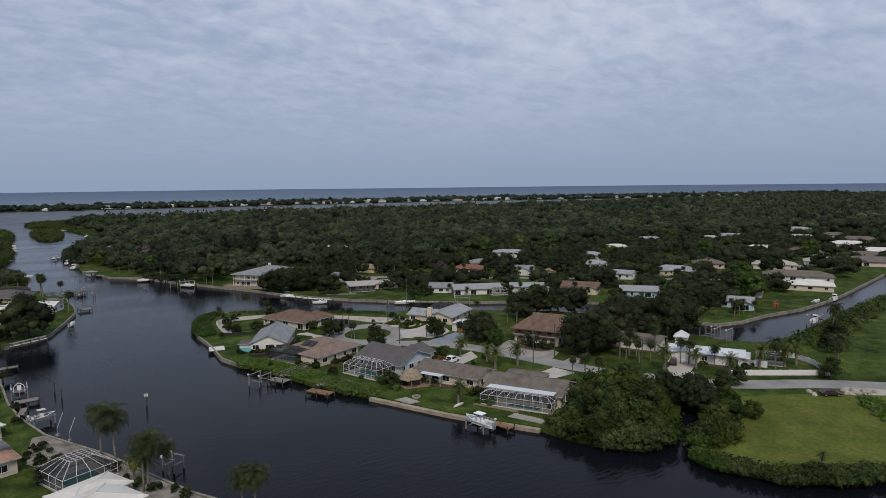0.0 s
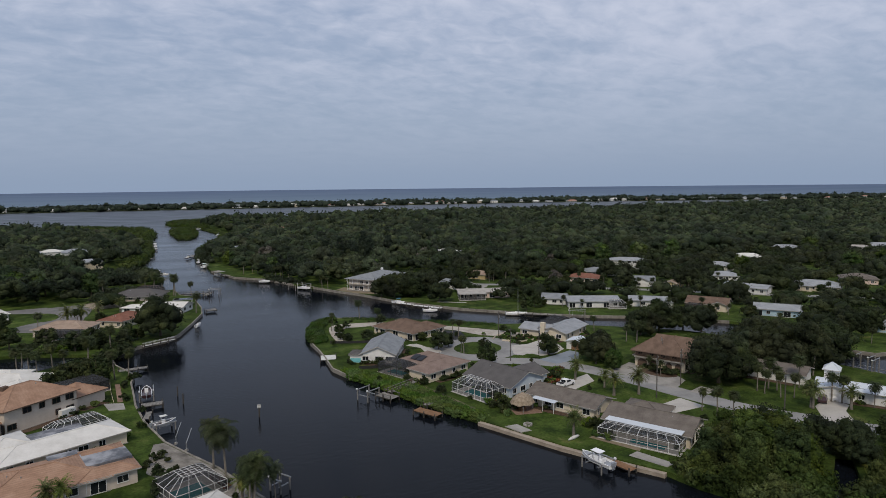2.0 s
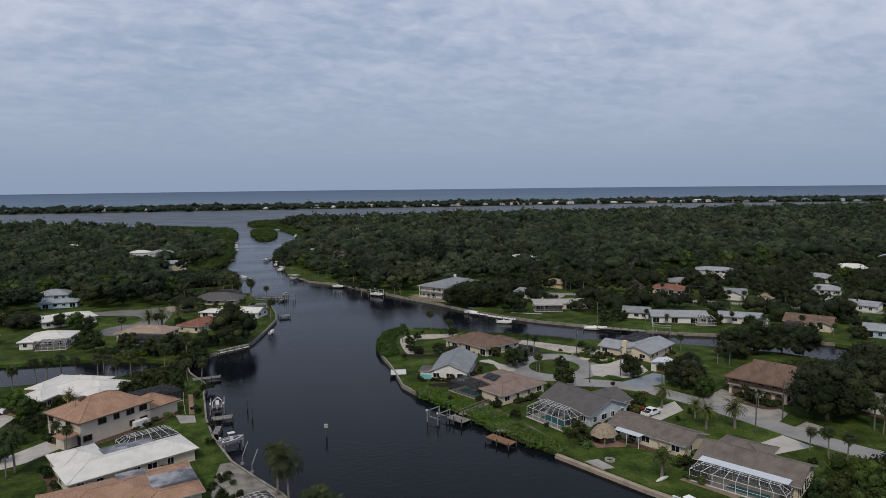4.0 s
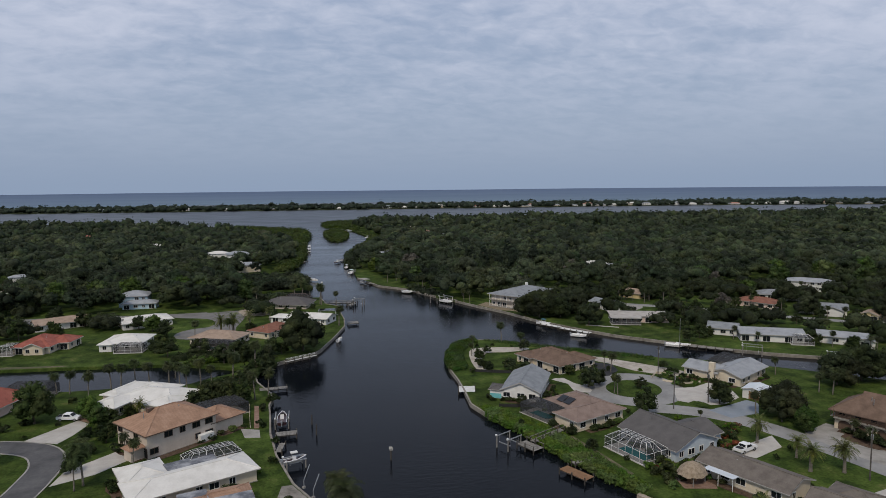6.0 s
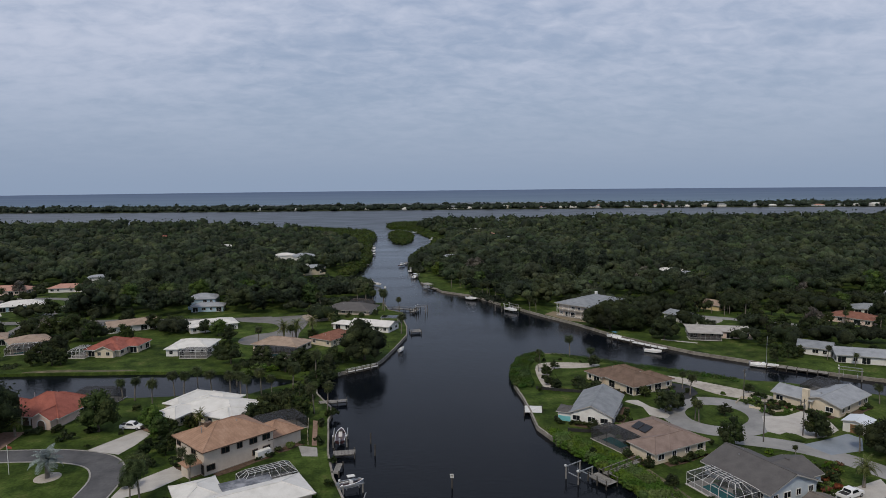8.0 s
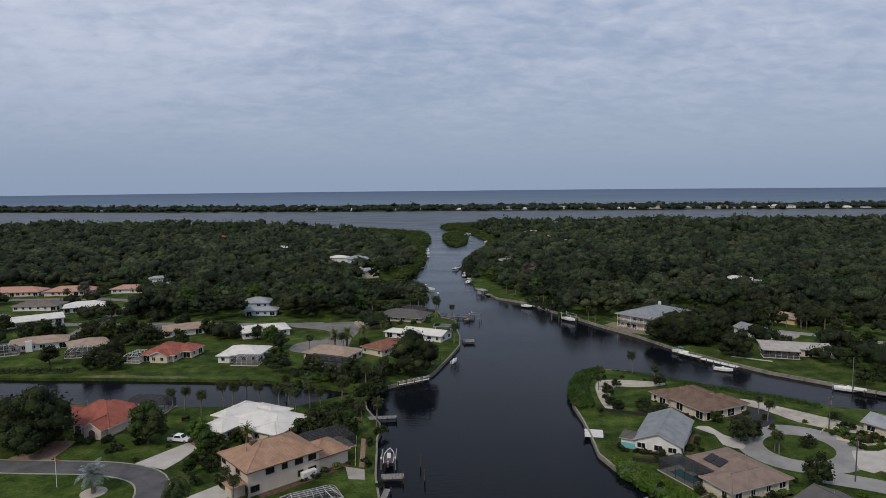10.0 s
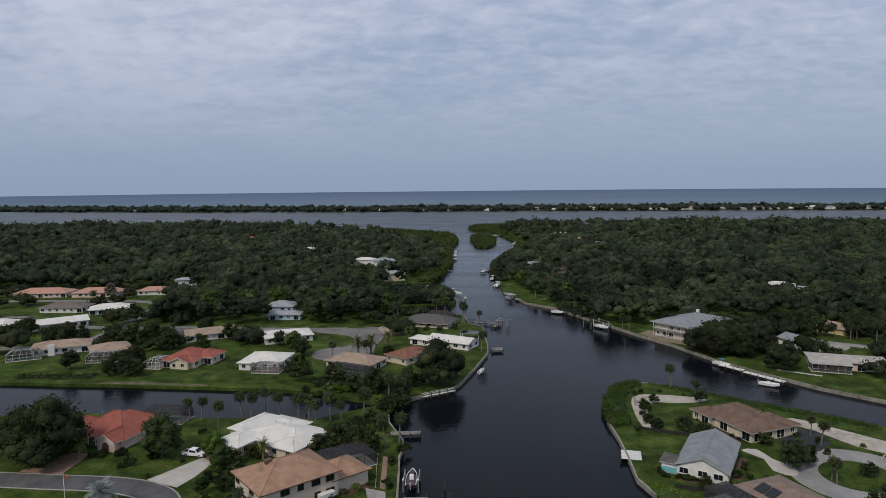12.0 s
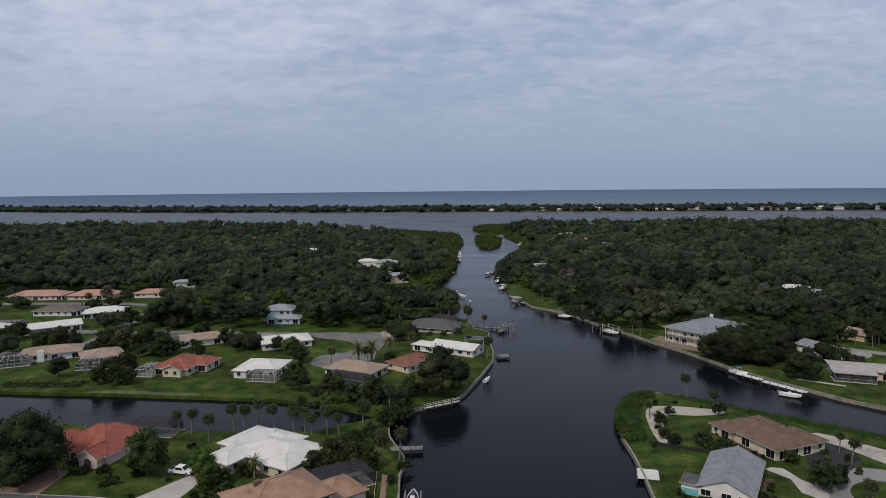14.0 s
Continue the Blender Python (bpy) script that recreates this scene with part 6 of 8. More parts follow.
for x, y, s in [(94.1, 114.7, 1.1), (91.5, 114.3, 1.0), (96.7, 115.2, 1.0), (97.8, 145.0, 0.9), (93.6, 140.0, 0.9), (105.9, 151.6, 0.8), (105.1, 146.6, 0.8), (101.8, 159.1, 0.8), (114.1, 147.7, 0.8), (-23.9, 241.9, 1.2), (-20.8, 242.8, 1.2), (-17.6, 243.7, 1.2), (-14.4, 244.5, 1.2), (-10.9, 243.4, 1.2), (-20.0, 248.3, 1.2), (-16.5, 247.7, 1.2), (-6.4, 247.8, 1.0), (-22.3, 246.8, 1.3), (-19.6, 245.7, 1.3), (-16.1, 244.6, 1.3), (-12.9, 245.5, 1.2), (89.6, 108.0, 1.1), (90.4, 105.5, 1.1), (79.5, 135.6, 1.1), (79.8, 127.4, 1.0)]:
    set_model('bright_shrub', x, y, s)
for x, y, s in [(16.6, 123.3, 0.8), (17.3, 121.7, 0.8), (16.1, 124.8, 0.7), (17.7, 120.2, 0.7)]:
    set_model('rust_shrub', x, y, s)

# ---- screened enclosures ----
c = cage(95.0, 101.4, -62.5, 16.4, 4.6, "long white-framed screened porch along a house", low=2.3, high=3.1, inset=1.5, bays=(8, 2), pool=False)
Shape().box(0, 1.6, 3.12, 15.6, 2.4, 0.12).ob("porch_roof", METAL_ROOF, c, "pale insulated porch roof")
Shape().box(1.5, -0.2, 0.10, 7, 2.0, 0.05).ob("pool_water", POOL, c, "dark covered pool")
cage(81.0, 143.2, -74, 12.0, 6.4, "white-framed screened pool enclosure at a dark-roofed house", bays=(6, 3), inset=2.0, high=4.0, low=2.6)
cage(70.5, 170.0, -68, 9.8, 5.8, "dark-framed screened pool enclosure at a pink house", DARK_METAL, SCREEN_DARK, bays=(4, 3), inset=1.8, high=3.8, low=2.7)
cage(-8.6, 192.0, 31, 12, 7.5, "dark screened pool enclosure with a flat top", DARK_METAL, SCREEN_DARK, bays=(4, 3), inset=1.0, high=3.6, low=2.8)
cage(11.8, 121.6, 20, 9.0, 9.0, "white-framed screened dome over a dark pool", mesh=SCREEN_DARK, bays=(4, 4), inset=2.6, high=3.9, low=2.3, deck=CONCRETE)
cage(-46.2, 267.8, -8, 9.5, 5.4, "white-framed screened porch at a white house", WHITE_PAINT, SCREEN_DARK, bays=(5, 3), inset=0.8, high=3.0, pool=False)
cage(-87.6, 276.0, -10, 6, 8, "white-framed screened porch at a red-roofed house", bays=(4, 3), inset=1.2, high=3.3, pool=False)
cage(-110.5, 284.0, 10, 12, 5.4, "pale-framed dark pool screen at a tan house", GUTTER, SCREEN_DARK, bays=(6, 3), inset=1.8, high=3.7)
cage(-143, 288, 24, 11, 6, "pale-framed screened pool beside a white chimney", GUTTER, SCREEN_DARK, bays=(5, 3), inset=1.8, high=3.7)
cage(-17.5, 264.0, -26, 15, 5.4, "dark screened enclosure behind a brown-roofed house", DARK_METAL, SCREEN_DARK, bays=(6, 2), inset=1.2, high=3.2)
cage(13.5, 347.5, -19, 13, 5.6, "brown vaulted screened enclosure behind a brown roof", BROWN_TRIM, SCREEN_DARK, bays=(8, 2), inset=2.4, high=5.0, low=3.4, pool=False)
cage(-62, 222.5, -10, 12, 6, "dark screened pool enclosure behind a red roof", DARK_METAL, SCREEN_DARK, bays=(5, 3), inset=1.2, high=3.6)
cage(-186, 350, 3, 14, 7, "dark-framed screened pool behind a white house", GUTTER, SCREEN_DARK, bays=(6, 3), inset=1.8, high=3.8)
cage(142.8, 194.6, 28, 9.5, 8, "dark screened pool enclosure behind a chimneyed house", DARK_METAL, SCREEN_DARK, bays=(4, 3), inset=1.4, high=3.8)
cage(187.2, 212.6, -28, 7.0, 4.6, "white screened porch facing the canal", WHITE_PAINT, SCREEN, bays=(4, 2), inset=1.6, high=3.6, pool=False)
c = cage(144.6, 260.6, -20, 11.5, 5.4, "dark screened porch under a pale roof at a low house", GUTTER, SCREEN_DARK, bays=(6, 2), inset=0.2, high=2.75, low=2.6, pool=False)
Shape().box(0, 0, 2.78, 12.6, 6.4, 0.16).ob("porch_roof", ROOF_PALEWARM, c, "flat pale porch roof")
patch("path_pink", [(127.4, 262.0), (138.2, 254.4), (139.0, 255.4), (128.2, 263.0)], PALECONCRETE, "narrow pale path across a lawn", "path", 0.05)
cage(210.6, 192.8, -57.7, 6.5, 4.4, "dark screened porch by the canal", BROWN_TRIM, SCREEN_DARK, bays=(4, 2), inset=0.6, high=3.0, pool=False)
cage(171, 84, -62, 7, 5, "flat white trellis frame beside a metal-roofed building", bays=(3, 2), inset=0.05, high=2.75, low=2.6, pool=False)


def extra(root, cx, cy, z, w, d, h, name, material, label="", turn=0.0):
    """A further part of a house, in its own axes."""
    return Shape().box(cx, cy, z, w, d, h, turn).ob(name, material, root, label)


def gallery(root, cx, cy, w, d, side, depth, levels, step=3.0, post=None, rise=2.8):
    """Open galleries along a side: floors, posts and rails."""
    post = post or WHITE_PAINT
    run = w if side in (0, 2) else d
    for z in levels:
        x, y, turn = on_side(cx, cy, w, d, side, 0, depth / 2)
        extra(root, x, y, z, run, depth, 0.2, "gallery_floor", CONCRETE, turn=turn)
        x, y, turn = on_side(cx, cy, w, d, side, 0, depth - 0.06)
        for dz in (0.35, 0.65, 0.98):
            extra(root, x, y, z + 0.2 + dz, run, 0.05, 0.06, "gallery_rail", post, turn=turn)
        n = int(run / step)
        for k in range(n + 1):
            x, y, turn = on_side(cx, cy, w, d, side, -run / 2 + run * k / n, depth - 0.08)
            extra(root, x, y, z + 0.2, 0.14, 0.14, rise, "gallery_post", post, turn=turn)


def things(word):
    return [o for o in scene.objects if o.parent is None and word in o.get("label", "")]


H = things("galleries")[0]
for side in (0, 3):
    gallery(H, 0, 0, 27, 16, side, 1.6, (0.1, 3.1), rise=2.5)
Shape().tube([(10, 3, 7.2), (10, 3, 8.8)], 0.7, 10).ob("roof_tank", WHITE_PAINT, H, "white round roof tank")
H = things("with arches")[0]
block(H, 0, -2.6, 10.3, 8.6, 5.24, WALL_CREAM, ROOF_BROWN, "gable", 0.66, 1.1, 0.0, "y", BROWN_TRIM)
# a dark brown slab covers the upper front wall
extra(H, -5.26, 0, 2.95, 0.10, 13.8, 2.2, "upper_cladding", BROWN_TRIM, "dark timber cladding of the upper floor")
for k, wide in ((-4.9, 1.35), (-1.7, 1.35), (2.6, 0.9), (5.2, 0.9)):
    x, y, turn = on_side(0, 0, 10.4, 14.0, 3, k, 0.05)
    pts = [(-wide, 0), (wide, 0)] + [(wide * math.cos(a), 1.2 + 1.05 * math.sin(a)) for a in (math.pi * j / 8 for j in range(9))]
    s = Shape()
    s.v = [(px, 0.0, pz) for px, pz in pts] + [(px, 0.12, pz) for px, pz in pts]
    n = len(pts)
    s.f = [tuple(range(n))] + [(i, i + n, (i + 1) % n + n, (i + 1) % n) for i in range(n)]
    o = s.ob("arch", BROWN_TRIM, H, "dark arched doorway")
    o.matrix_local = pose(x, y, 0.05, 0, 0, turn)
for k in (-5.4, -2.2, 1.0, 4.2):
    x, y, turn = on_side(0, 0, 10.4, 14.0, 3, k, 0.14)
    window(H, x, y, 3.5, turn, 1.2, 1.25, BROWN_TRIM)
gallery(H, 0, 0, 10.4, 14.0, 3, 1.0, (2.75,), post=BROWN_TRIM, rise=2.0)
gallery(H, 0, 0, 10.4, 14.0, 2, 1.0, (2.75,), post=BROWN_TRIM, rise=2.0)
H = things("orange tile hip roof")[0]
extra(H, -3.4, 1.0, 7.2, 1.3, 1.0, 1.3, "chimney", BROWN_TRIM, "brown brick chimney")
for px, py in ((-3.6, -2.6), (-1.4, -2.8)):
    sk = extra(H, px, py, 7.15, 1.2, 0.9, 0.12, "skylight", GLASS)
    sk.rotation_euler = (0.35, 0, 0)
    sk.location = (0, 0.6, -0.75)
extra(H, -9.6, -3.6, 0, 3.2, 3.0, 2.6, "porch", WALL_BEIGE)
k = Shape()
k.face((-11.8, -5.8, 2.6), (-7.6, -5.8, 2.6), (-9.6, -3.6, 3.7)).face((-7.6, -5.8, 2.6), (-7.6, -1.6, 2.6), (-9.6, -3.6, 3.7))
k.face((-7.6, -1.6, 2.6), (-11.8, -1.6, 2.6), (-9.6, -3.6, 3.7)).face((-11.8, -1.6, 2.6), (-11.8, -5.8, 2.6), (-9.6, -3.6, 3.7)).face((-11.8, -5.8, 2.6), (-11.8, -1.6, 2.6), (-7.6, -1.6, 2.6), (-7.6, -5.8, 2.6))
k.ob("porch_roof", ROOF_ORANGE, H)
extra(H, 5.2, -6.6, 0, 3.4, 2.4, 1.7, "courtyard_wall", WALL_WHITE)
H = things("long low cream house")[0]
extra(H, 1.6, 5.6, 0, 8.6, 3.0, 2.7, "wall", WALL_CREAM)
extra(H, 1.6, 5.9, 2.7, 9.6, 4.2, 0.3, "flat_roof", TARP, "stained grey flat roof membrane")
H = things("flat grey middle")[0]
extra(H, 9.4, 0, 0, 8.6, 5.0, 3.1, "wall", WALL_BEIGE)
extra(H, 9.6, 0, 3.1, 9.6, 5.4, 0.5, "flat_roof", TARP, "patched grey flat roof membrane")
extra(H, 4.6, 2.2, 3.1, 5.0, 9.4, 0.54, "flat_roof", TARP, "patched grey flat roof membrane")
H = things("stone chimney")[0]
extra(H, -8.9, 3.4, 0, 1.2, 1.5, 5.6, "chimney", WALL_CREAM, "pale stone chimney")
H = things("white chimney")[0]
extra(H, -3.0, -6.4, 0, 2.2, 1.2, 4.2, "chimney", WALL_WHITE, "broad white chimney")
H = things("grey shingle gable roof on the point")[0]
block(H, -6.6, 6.6, 4.6, 3.6, 2.5, WALL_WHITE, ROOF_DARK, "hip", 0.3, 0.4, 0)
extra(H, -8.94, 6.6, 0.1, 0.06, 3.4, 1.3, "mural_panel", TURQUOISE, "turquoise painted panel")
H = things("rose-brown hip roof")[0]
for dy in (1.2, 3.6):
    o = Shape().box(0, 0, 0, 2.6, 2.1, 0.08).ob("solar_panel", SOLAR, H, "black solar heating panel")
    o.matrix_local = pose(-3.7, dy, 3.80, 0, -19.8, 0)
H = things("long white building")[0]
block(H, -7.0, 6.4, 3.2, 3.2, 5.0, WALL_WHITE, METAL_ROOF, "hip", 0.8, 0.4, 0)
block(H, -5.5, -4.0, 7.5, 4, 2.7, WALL_WHITE, METAL_ROOF, "gable", 0.26, 0.4, 0, "y")
garage(H, -5.5, -4.0, 7.5, 4, 0, -1.4, 3.0)
garage(H, -5.5, -4.0, 7.5, 4, 0, 1.9, 2.8)
H = things("dark gable roof")[0]
block(H, 1.5, 6.0, 9, 8, 2.75, WALL_GREYBLUE, ROOF_DARK, "gable", 0.36, 0.5, 0, "y")
r = base("garage_building", 131.5, 168.0, G, 33, "small white garage with a wooden door", "garage")
block(r, 0, 0, 6, 5, 2.5, WALL_WHITE, METAL_ROOF, "gable", 0.2, 0.35, 0)
garage(r, 0, 0, 6, 5, 3, 0.4, 2.6, TIMBER)
H = things("red tile hip roof and arched porch")[0]
for px0, py0, half in ((-4.0, -6.80, 0.9), (-1.7, -6.80, 0.9), (0.6, -6.80, 0.9), (4.6, -9.0, 1.0)):
    for name, material, q, dy in (("arch_surround", WALL_WHITE, half + 0.28, 0.0), ("arch", BROWN_TRIM, half, -0.05)):
        pts = [(-q, 0), (q, 0)] + [(q * math.cos(a), 1.35 + q * math.sin(a)) for a in (math.pi * j / 8 for j in range(9))]
        n = len(pts)
        s = Shape()
        s.v = [(px, 0.0, pz) for px, pz in pts] + [(px, 0.12, pz) for px, pz in pts]
        s.f = [tuple(range(n))] + [(i, i + n, (i + 1) % n + n, (i + 1) % n) for i in range(n)]
        o = s.ob(name, material, H, "dark arched porch opening" if name == "arch" else "white moulded arch surround")
        o.matrix_local = pose(px0, py0 - 0.06 + dy, 0.05)
H = things("broad white tile roof")[0]
garage(H, -7.4, -7.0, 7.4, 9.4, 0, 0.4, 4.8, WALL_CREAM)
H = things("ranch house")[0]
o = extra(H, -3.2, -5.6, 2.55, 6.2, 2.6, 0.08, "awning", METAL_ROOF, "pale corrugated awning")
for px in (-6.1, -3.2, -0.3):
    extra(H, px, -6.7, 0, 0.1, 0.1, 2.55, "awning_post", WHITE_PAINT)

# ---- drives, paths and planted beds ----
patch("drive_blue", [(112.7, 162.3), (114.6, 156.0), (123.3, 157.0), (128.4, 163.2), (127.2, 166.4), (119.8, 164.0)], BLUEDRIVE, "blue-grey painted concrete drive", "drive", 0.06)
patch("drive_pale", [(109.4, 170.8), (111.2, 168.6), (113.6, 169.6), (115.8, 165.4), (119.6, 165.0), (122.4, 166.2), (126.8, 168.7), (128.6, 173.5), (129.7, 180.2), (126.6, 182.0), (120.5, 179.5), (114.4, 180.2), (112.4, 176.7)], PALECONCRETE, "wide pale concrete forecourt before a house", "drive", 0.07)
patch("drive_ranch", [(100.5, 139.5), (104, 134.5), (113.5, 138), (116, 144), (108, 141.5)], PALECONCRETE, "pale concrete drive with a parked truck", "drive", 0.06)
patch("drive_lanai", [(112, 115.5), (111, 110.5), (123.5, 110.5), (122.8, 117.5)], PALECONCRETE, "pale concrete drive beside a brown-roofed house", "drive", 0.06)
patch("drive_arches", [(124.4, 143.4), (133.9, 147.2), (137.4, 140.6), (137, 134), (134.9, 127.0), (127.4, 123.1), (124.6, 131), (123.8, 139.4)], CONCRETE, "stained concrete forecourt before a house with arches", "drive", 0.05)
patch("bed_arches", smooth_line([(130.6, 139.6), (135.4, 140.0), (136.6, 134), (135.9, 130.4), (132.4, 131.1), (130.4, 135)], 2, True), MULCH, "dark mulched bed with shrubs", "bed", 0.10)
patch("drive_small", [(128.5, 119.8), (134.4, 121.5), (135.5, 117.4), (130, 116)], CONCRETE, "short concrete drive off the street", "drive", 0.06)
patch("drive_metal", [(138.6, 91.5), (145.7, 98.5), (155, 101), (153, 95), (148.7, 93.2), (142.9, 87.2)], PALECONCRETE, "pale concrete drive to a metal-roofed building", "drive", 0.06)
patch("parking_tar", [(109.6, 206.6), (103, 212.5), (98.2, 206.4), (94.5, 197), (96.7, 194.6), (103, 196), (108, 200)], TAR, "fresh black asphalt parking", "drive", 0.075)
patch("shell_east", smooth_line([(104.5, 214.5), (109, 208.2), (112.8, 199), (118.5, 193), (124, 190), (127, 194), (121.5, 202), (115, 210), (108, 217.5)], 3, True), SHELL, "pale crushed shell yard", "yard", 0.06)
patch("shell_point", smooth_line([(66.4, 211.5), (69.2, 212.5), (70.5, 222), (75, 231.0), (82.6, 230.4), (90, 231.5), (91, 234), (85, 236.6), (75, 238.5), (70, 235), (67, 222)], 3, True), SHELL, "pale crushed shell garden", "yard", 0.06)
patch("lawn_point", smooth_line([(74.3, 227), (80, 228.2), (85.5, 228.8), (87, 224), (82, 214), (76.5, 210.5), (71.5, 211), (73, 220)], 3, True), GRASS, "small rounded lawn", "lawn", 0.10)
patch("path_grey_house", smooth_line([(84.5, 197), (87.5, 192), (86.5, 186), (90, 183), (92, 187), (89.5, 192), (88.5, 197.5)], 2, True), PALECONCRETE, "curved pale garden path", "path", 0.06)
patch("patio_lanai", [(88.6, 97.9), (91.2, 90.6), (93.6, 91.1), (91.3, 98.5)], CONCRETE, "weathered concrete boat ramp slab", "patio", 0.08)
patch("bed_lanai", [(87.6, 108.4), (91.9, 98.4), (93.0, 99.2), (89.0, 108.6)], DIRT, "sandy bed of small shrubs along a porch", "bed", 0.09)
patch("patio_hut", [(82.5, 131.5), (81.5, 126.5), (87.5, 124.8), (89.5, 129.5)], PAVERS, "paved terrace under a thatched hut", "patio", 0.06)
patch("slab_dock", [(75.4, 121.6), (76.8, 117.2), (79.2, 117.0), (78.4, 121.4)], CONCRETE, "concrete landing slab on the seawall", "patio", 0.16)
patch("path_bank", [(71.0, 155.4), (72.9, 144.8), (74.6, 134.2), (75.6, 134.6), (73.9, 145.2), (72.0, 155.8)], BANKSAND, "narrow sandy path above a hedge", "path", 0.05)
patch("drive_west", [(-51.0, 185.4), (-47.3, 190.6), (-42.9, 196.9), (-39.5, 193.4), (-41.0, 186.5), (-43.0, 181.6)], PALECONCRETE, "pale concrete drive with a white truck", "drive", 0.06)
patch("forecourt_west", [(-43.6, 197.6), (-39.6, 201.5), (-34.2, 197.2), (-39.0, 193.8), (-41.6, 195.8)], PAVERS, "tan paved forecourt", "drive", 0.05)
patch("drive_orange", [(-37.2, 158.5), (-36.5, 165), (-27.5, 174.5), (-23.5, 169.5), (-30, 162)], PALECONCRETE, "pale concrete drive to a two-storey house", "drive", 0.06)
patch("drive_red", [(-82, 190.4), (-76.5, 200.5), (-71, 199.8), (-71.5, 188.2)], PAVERS, "brown brick-paved drive", "drive", 0.06)
patch("yard_west", [(7.0, 147), (9.0, 147), (13.2, 137.6), (17.2, 129), (20.2, 119.4), (25.6, 104), (32, 90), (26, 86), (19, 104), (16.5, 116), (9.5, 126), (5.2, 133), (6, 141)], STAINED, "stained concrete waterside terrace", "patio", 0.05)
patch("terrace_orange", [(-2.8, 180.2), (1.6, 178.4), (2.0, 173.4), (-1.5, 174.1)], CONCRETE, "pale concrete garden ramp", "patio", 0.06)
patch("path_orange", [(-0.4, 196.4), (0.8, 195.6), (1.5, 179.6), (0.3, 179.8)], PAVERS, "brick-paved garden path beside a low wall", "path", 0.06)
fence([(-1.6, 196.6), (-1.2, 188), (-0.6, 180.4)], "low pale garden wall beside a paved path", 0.5, WALL_CREAM, 3.0, "garden_wall")
patch("sand_canal", smooth_line([(-98, 255.6), (-84, 254.2), (-72, 252.8), (-62, 252.4), (-64, 253.8), (-76, 255.4), (-88, 257.6), (-97, 257)], 3, True), BANKSAND, "bare sandy strip on the canal bank", "bank", 0.04)
patch("drive_tan", [(-112, 338), (-108, 322), (-100, 321), (-98, 338)], DARKROAD, "dark asphalt drive between lawns", "drive", 0.06)
patch("drive_white", [(-66, 334), (-61, 322), (-55, 318), (-53, 321), (-60, 334)], CONCRETE, "pale drive between lawns", "drive", 0.06)
patch("forecourt_brown", smooth_line([(-14.2, 335.6), (-9, 339), (-5, 333), (1, 328), (-0.3, 321.4), (-9.7, 321.6), (-12, 326)], 3, True), RETAIN_SAND, "pinkish tan paved forecourt", "drive", 0.07)
patch("field", smooth_line([(106, 60.5), (108.6, 52.5), (115, 46.4), (123, 41), (141, 25), (154, 9), (180, 10), (172, 50), (160, 61), (136, 76), (126, 76), (113, 66)], 3, True), MEADOW, "wide mown field of yellow-green grass", "lawn", 0.05)
patch("lawn_house_east", [(239, 186), (244, 176), (250, 182), (243, 192)], PALECONCRETE, "pale drive to a blue house", "drive", 0.05)
patch("drive_north_c", [(238, 232), (246, 240), (250, 244), (254, 238), (244, 228)], PALECONCRETE, "pale drive to a white house", "drive", 0.07)
patch("drive_carport", [(246, 214), (262, 224), (282, 240), (287, 236), (268, 222), (250, 210)], PALECONCRETE, "long pale drive to a carport", "drive", 0.07)
patch("yard_big", [(98, 318), (104, 303), (112, 296), (120, 300), (110, 316), (104, 324)], DIRT, "bare sandy yard before a large building", "yard", 0.05)
patch("drive_gravel", smooth_line([(158.8, 296.6), (168.4, 296.4), (171, 291), (163.6, 285), (160.4, 287.6)], 3, True), CONCRETE, "grey gravel parking behind a canal house", "drive", 0.06)
ring_patch("bed_silver", -53.6, 171.6, 2.6, 0.3, SHELL, "round shell bed round a palm", 1.0, 0, 0.07, 20)

# garden walls and planting before the house with the chimney
for k, (x, y) in enumerate(((117.5, 186.5), (120, 184.6), (122.5, 183.6), (119, 188.5), (121.5, 187.2), (124.5, 186.4), (126.8, 184.5), (116, 189.5), (118.2, 191.5), (123, 189))):
    set_model("shrub" if k % 2 else "bright_shrub", x, y, 0.75)
fence([(115.2, 186.8), (119.6, 182.6), (124.8, 182.8)], "low pale stone garden wall", 0.6, WALL_CREAM, 2.2, "garden_wall")
fence([(113.6, 190.4), (117.6, 194.2), (122, 192.4)], "low pale stone garden wall", 0.6, WALL_CREAM, 2.2, "garden_wall")

for k, (x, y, q) in enumerate(((116.5, 182.5, 0.9), (118, 184, 1.0), (120.6, 183, 1.0), (122.6, 181.6, 0.8), (117.6, 181, 0.7), (126, 185.2, 0.8), (119.6, 190.5, 1.1), (121.8, 193.4, 1.2), (124.2, 191.4, 1.0),
                               (103.6, 151.2, 1.2), (104.4, 147.6, 1.3), (105, 144.2, 1.2), (106, 151.4, 1.0), (108, 146.6, 0.8), (101.6, 154, 1.0), (109.6, 150.2, 0.9), (99.5, 136.5, 1.0), (98.8, 133.4, 0.9))):
    set_model("shrub" if k % 3 else "bright_shrub", x, y, q)
for x, y, q in ((120.4, 186.2, 0.7), (123.6, 184.2, 0.7), (108.6, 148.8, 0.6), (110.6, 152, 0.5), (137, 136.5, 0.6)):
    set_model("rust_shrub", x, y, q)
for k, (x, y) in enumerate(((132, 133), (133.6, 136), (134.4, 132.4), (133, 138.4), (135.6, 138.6), (135.4, 134.6))):
    set_model("fan_palm" if k % 3 == 0 else "shrub", x, y, 0.45 if k % 3 == 0 else 1.2)
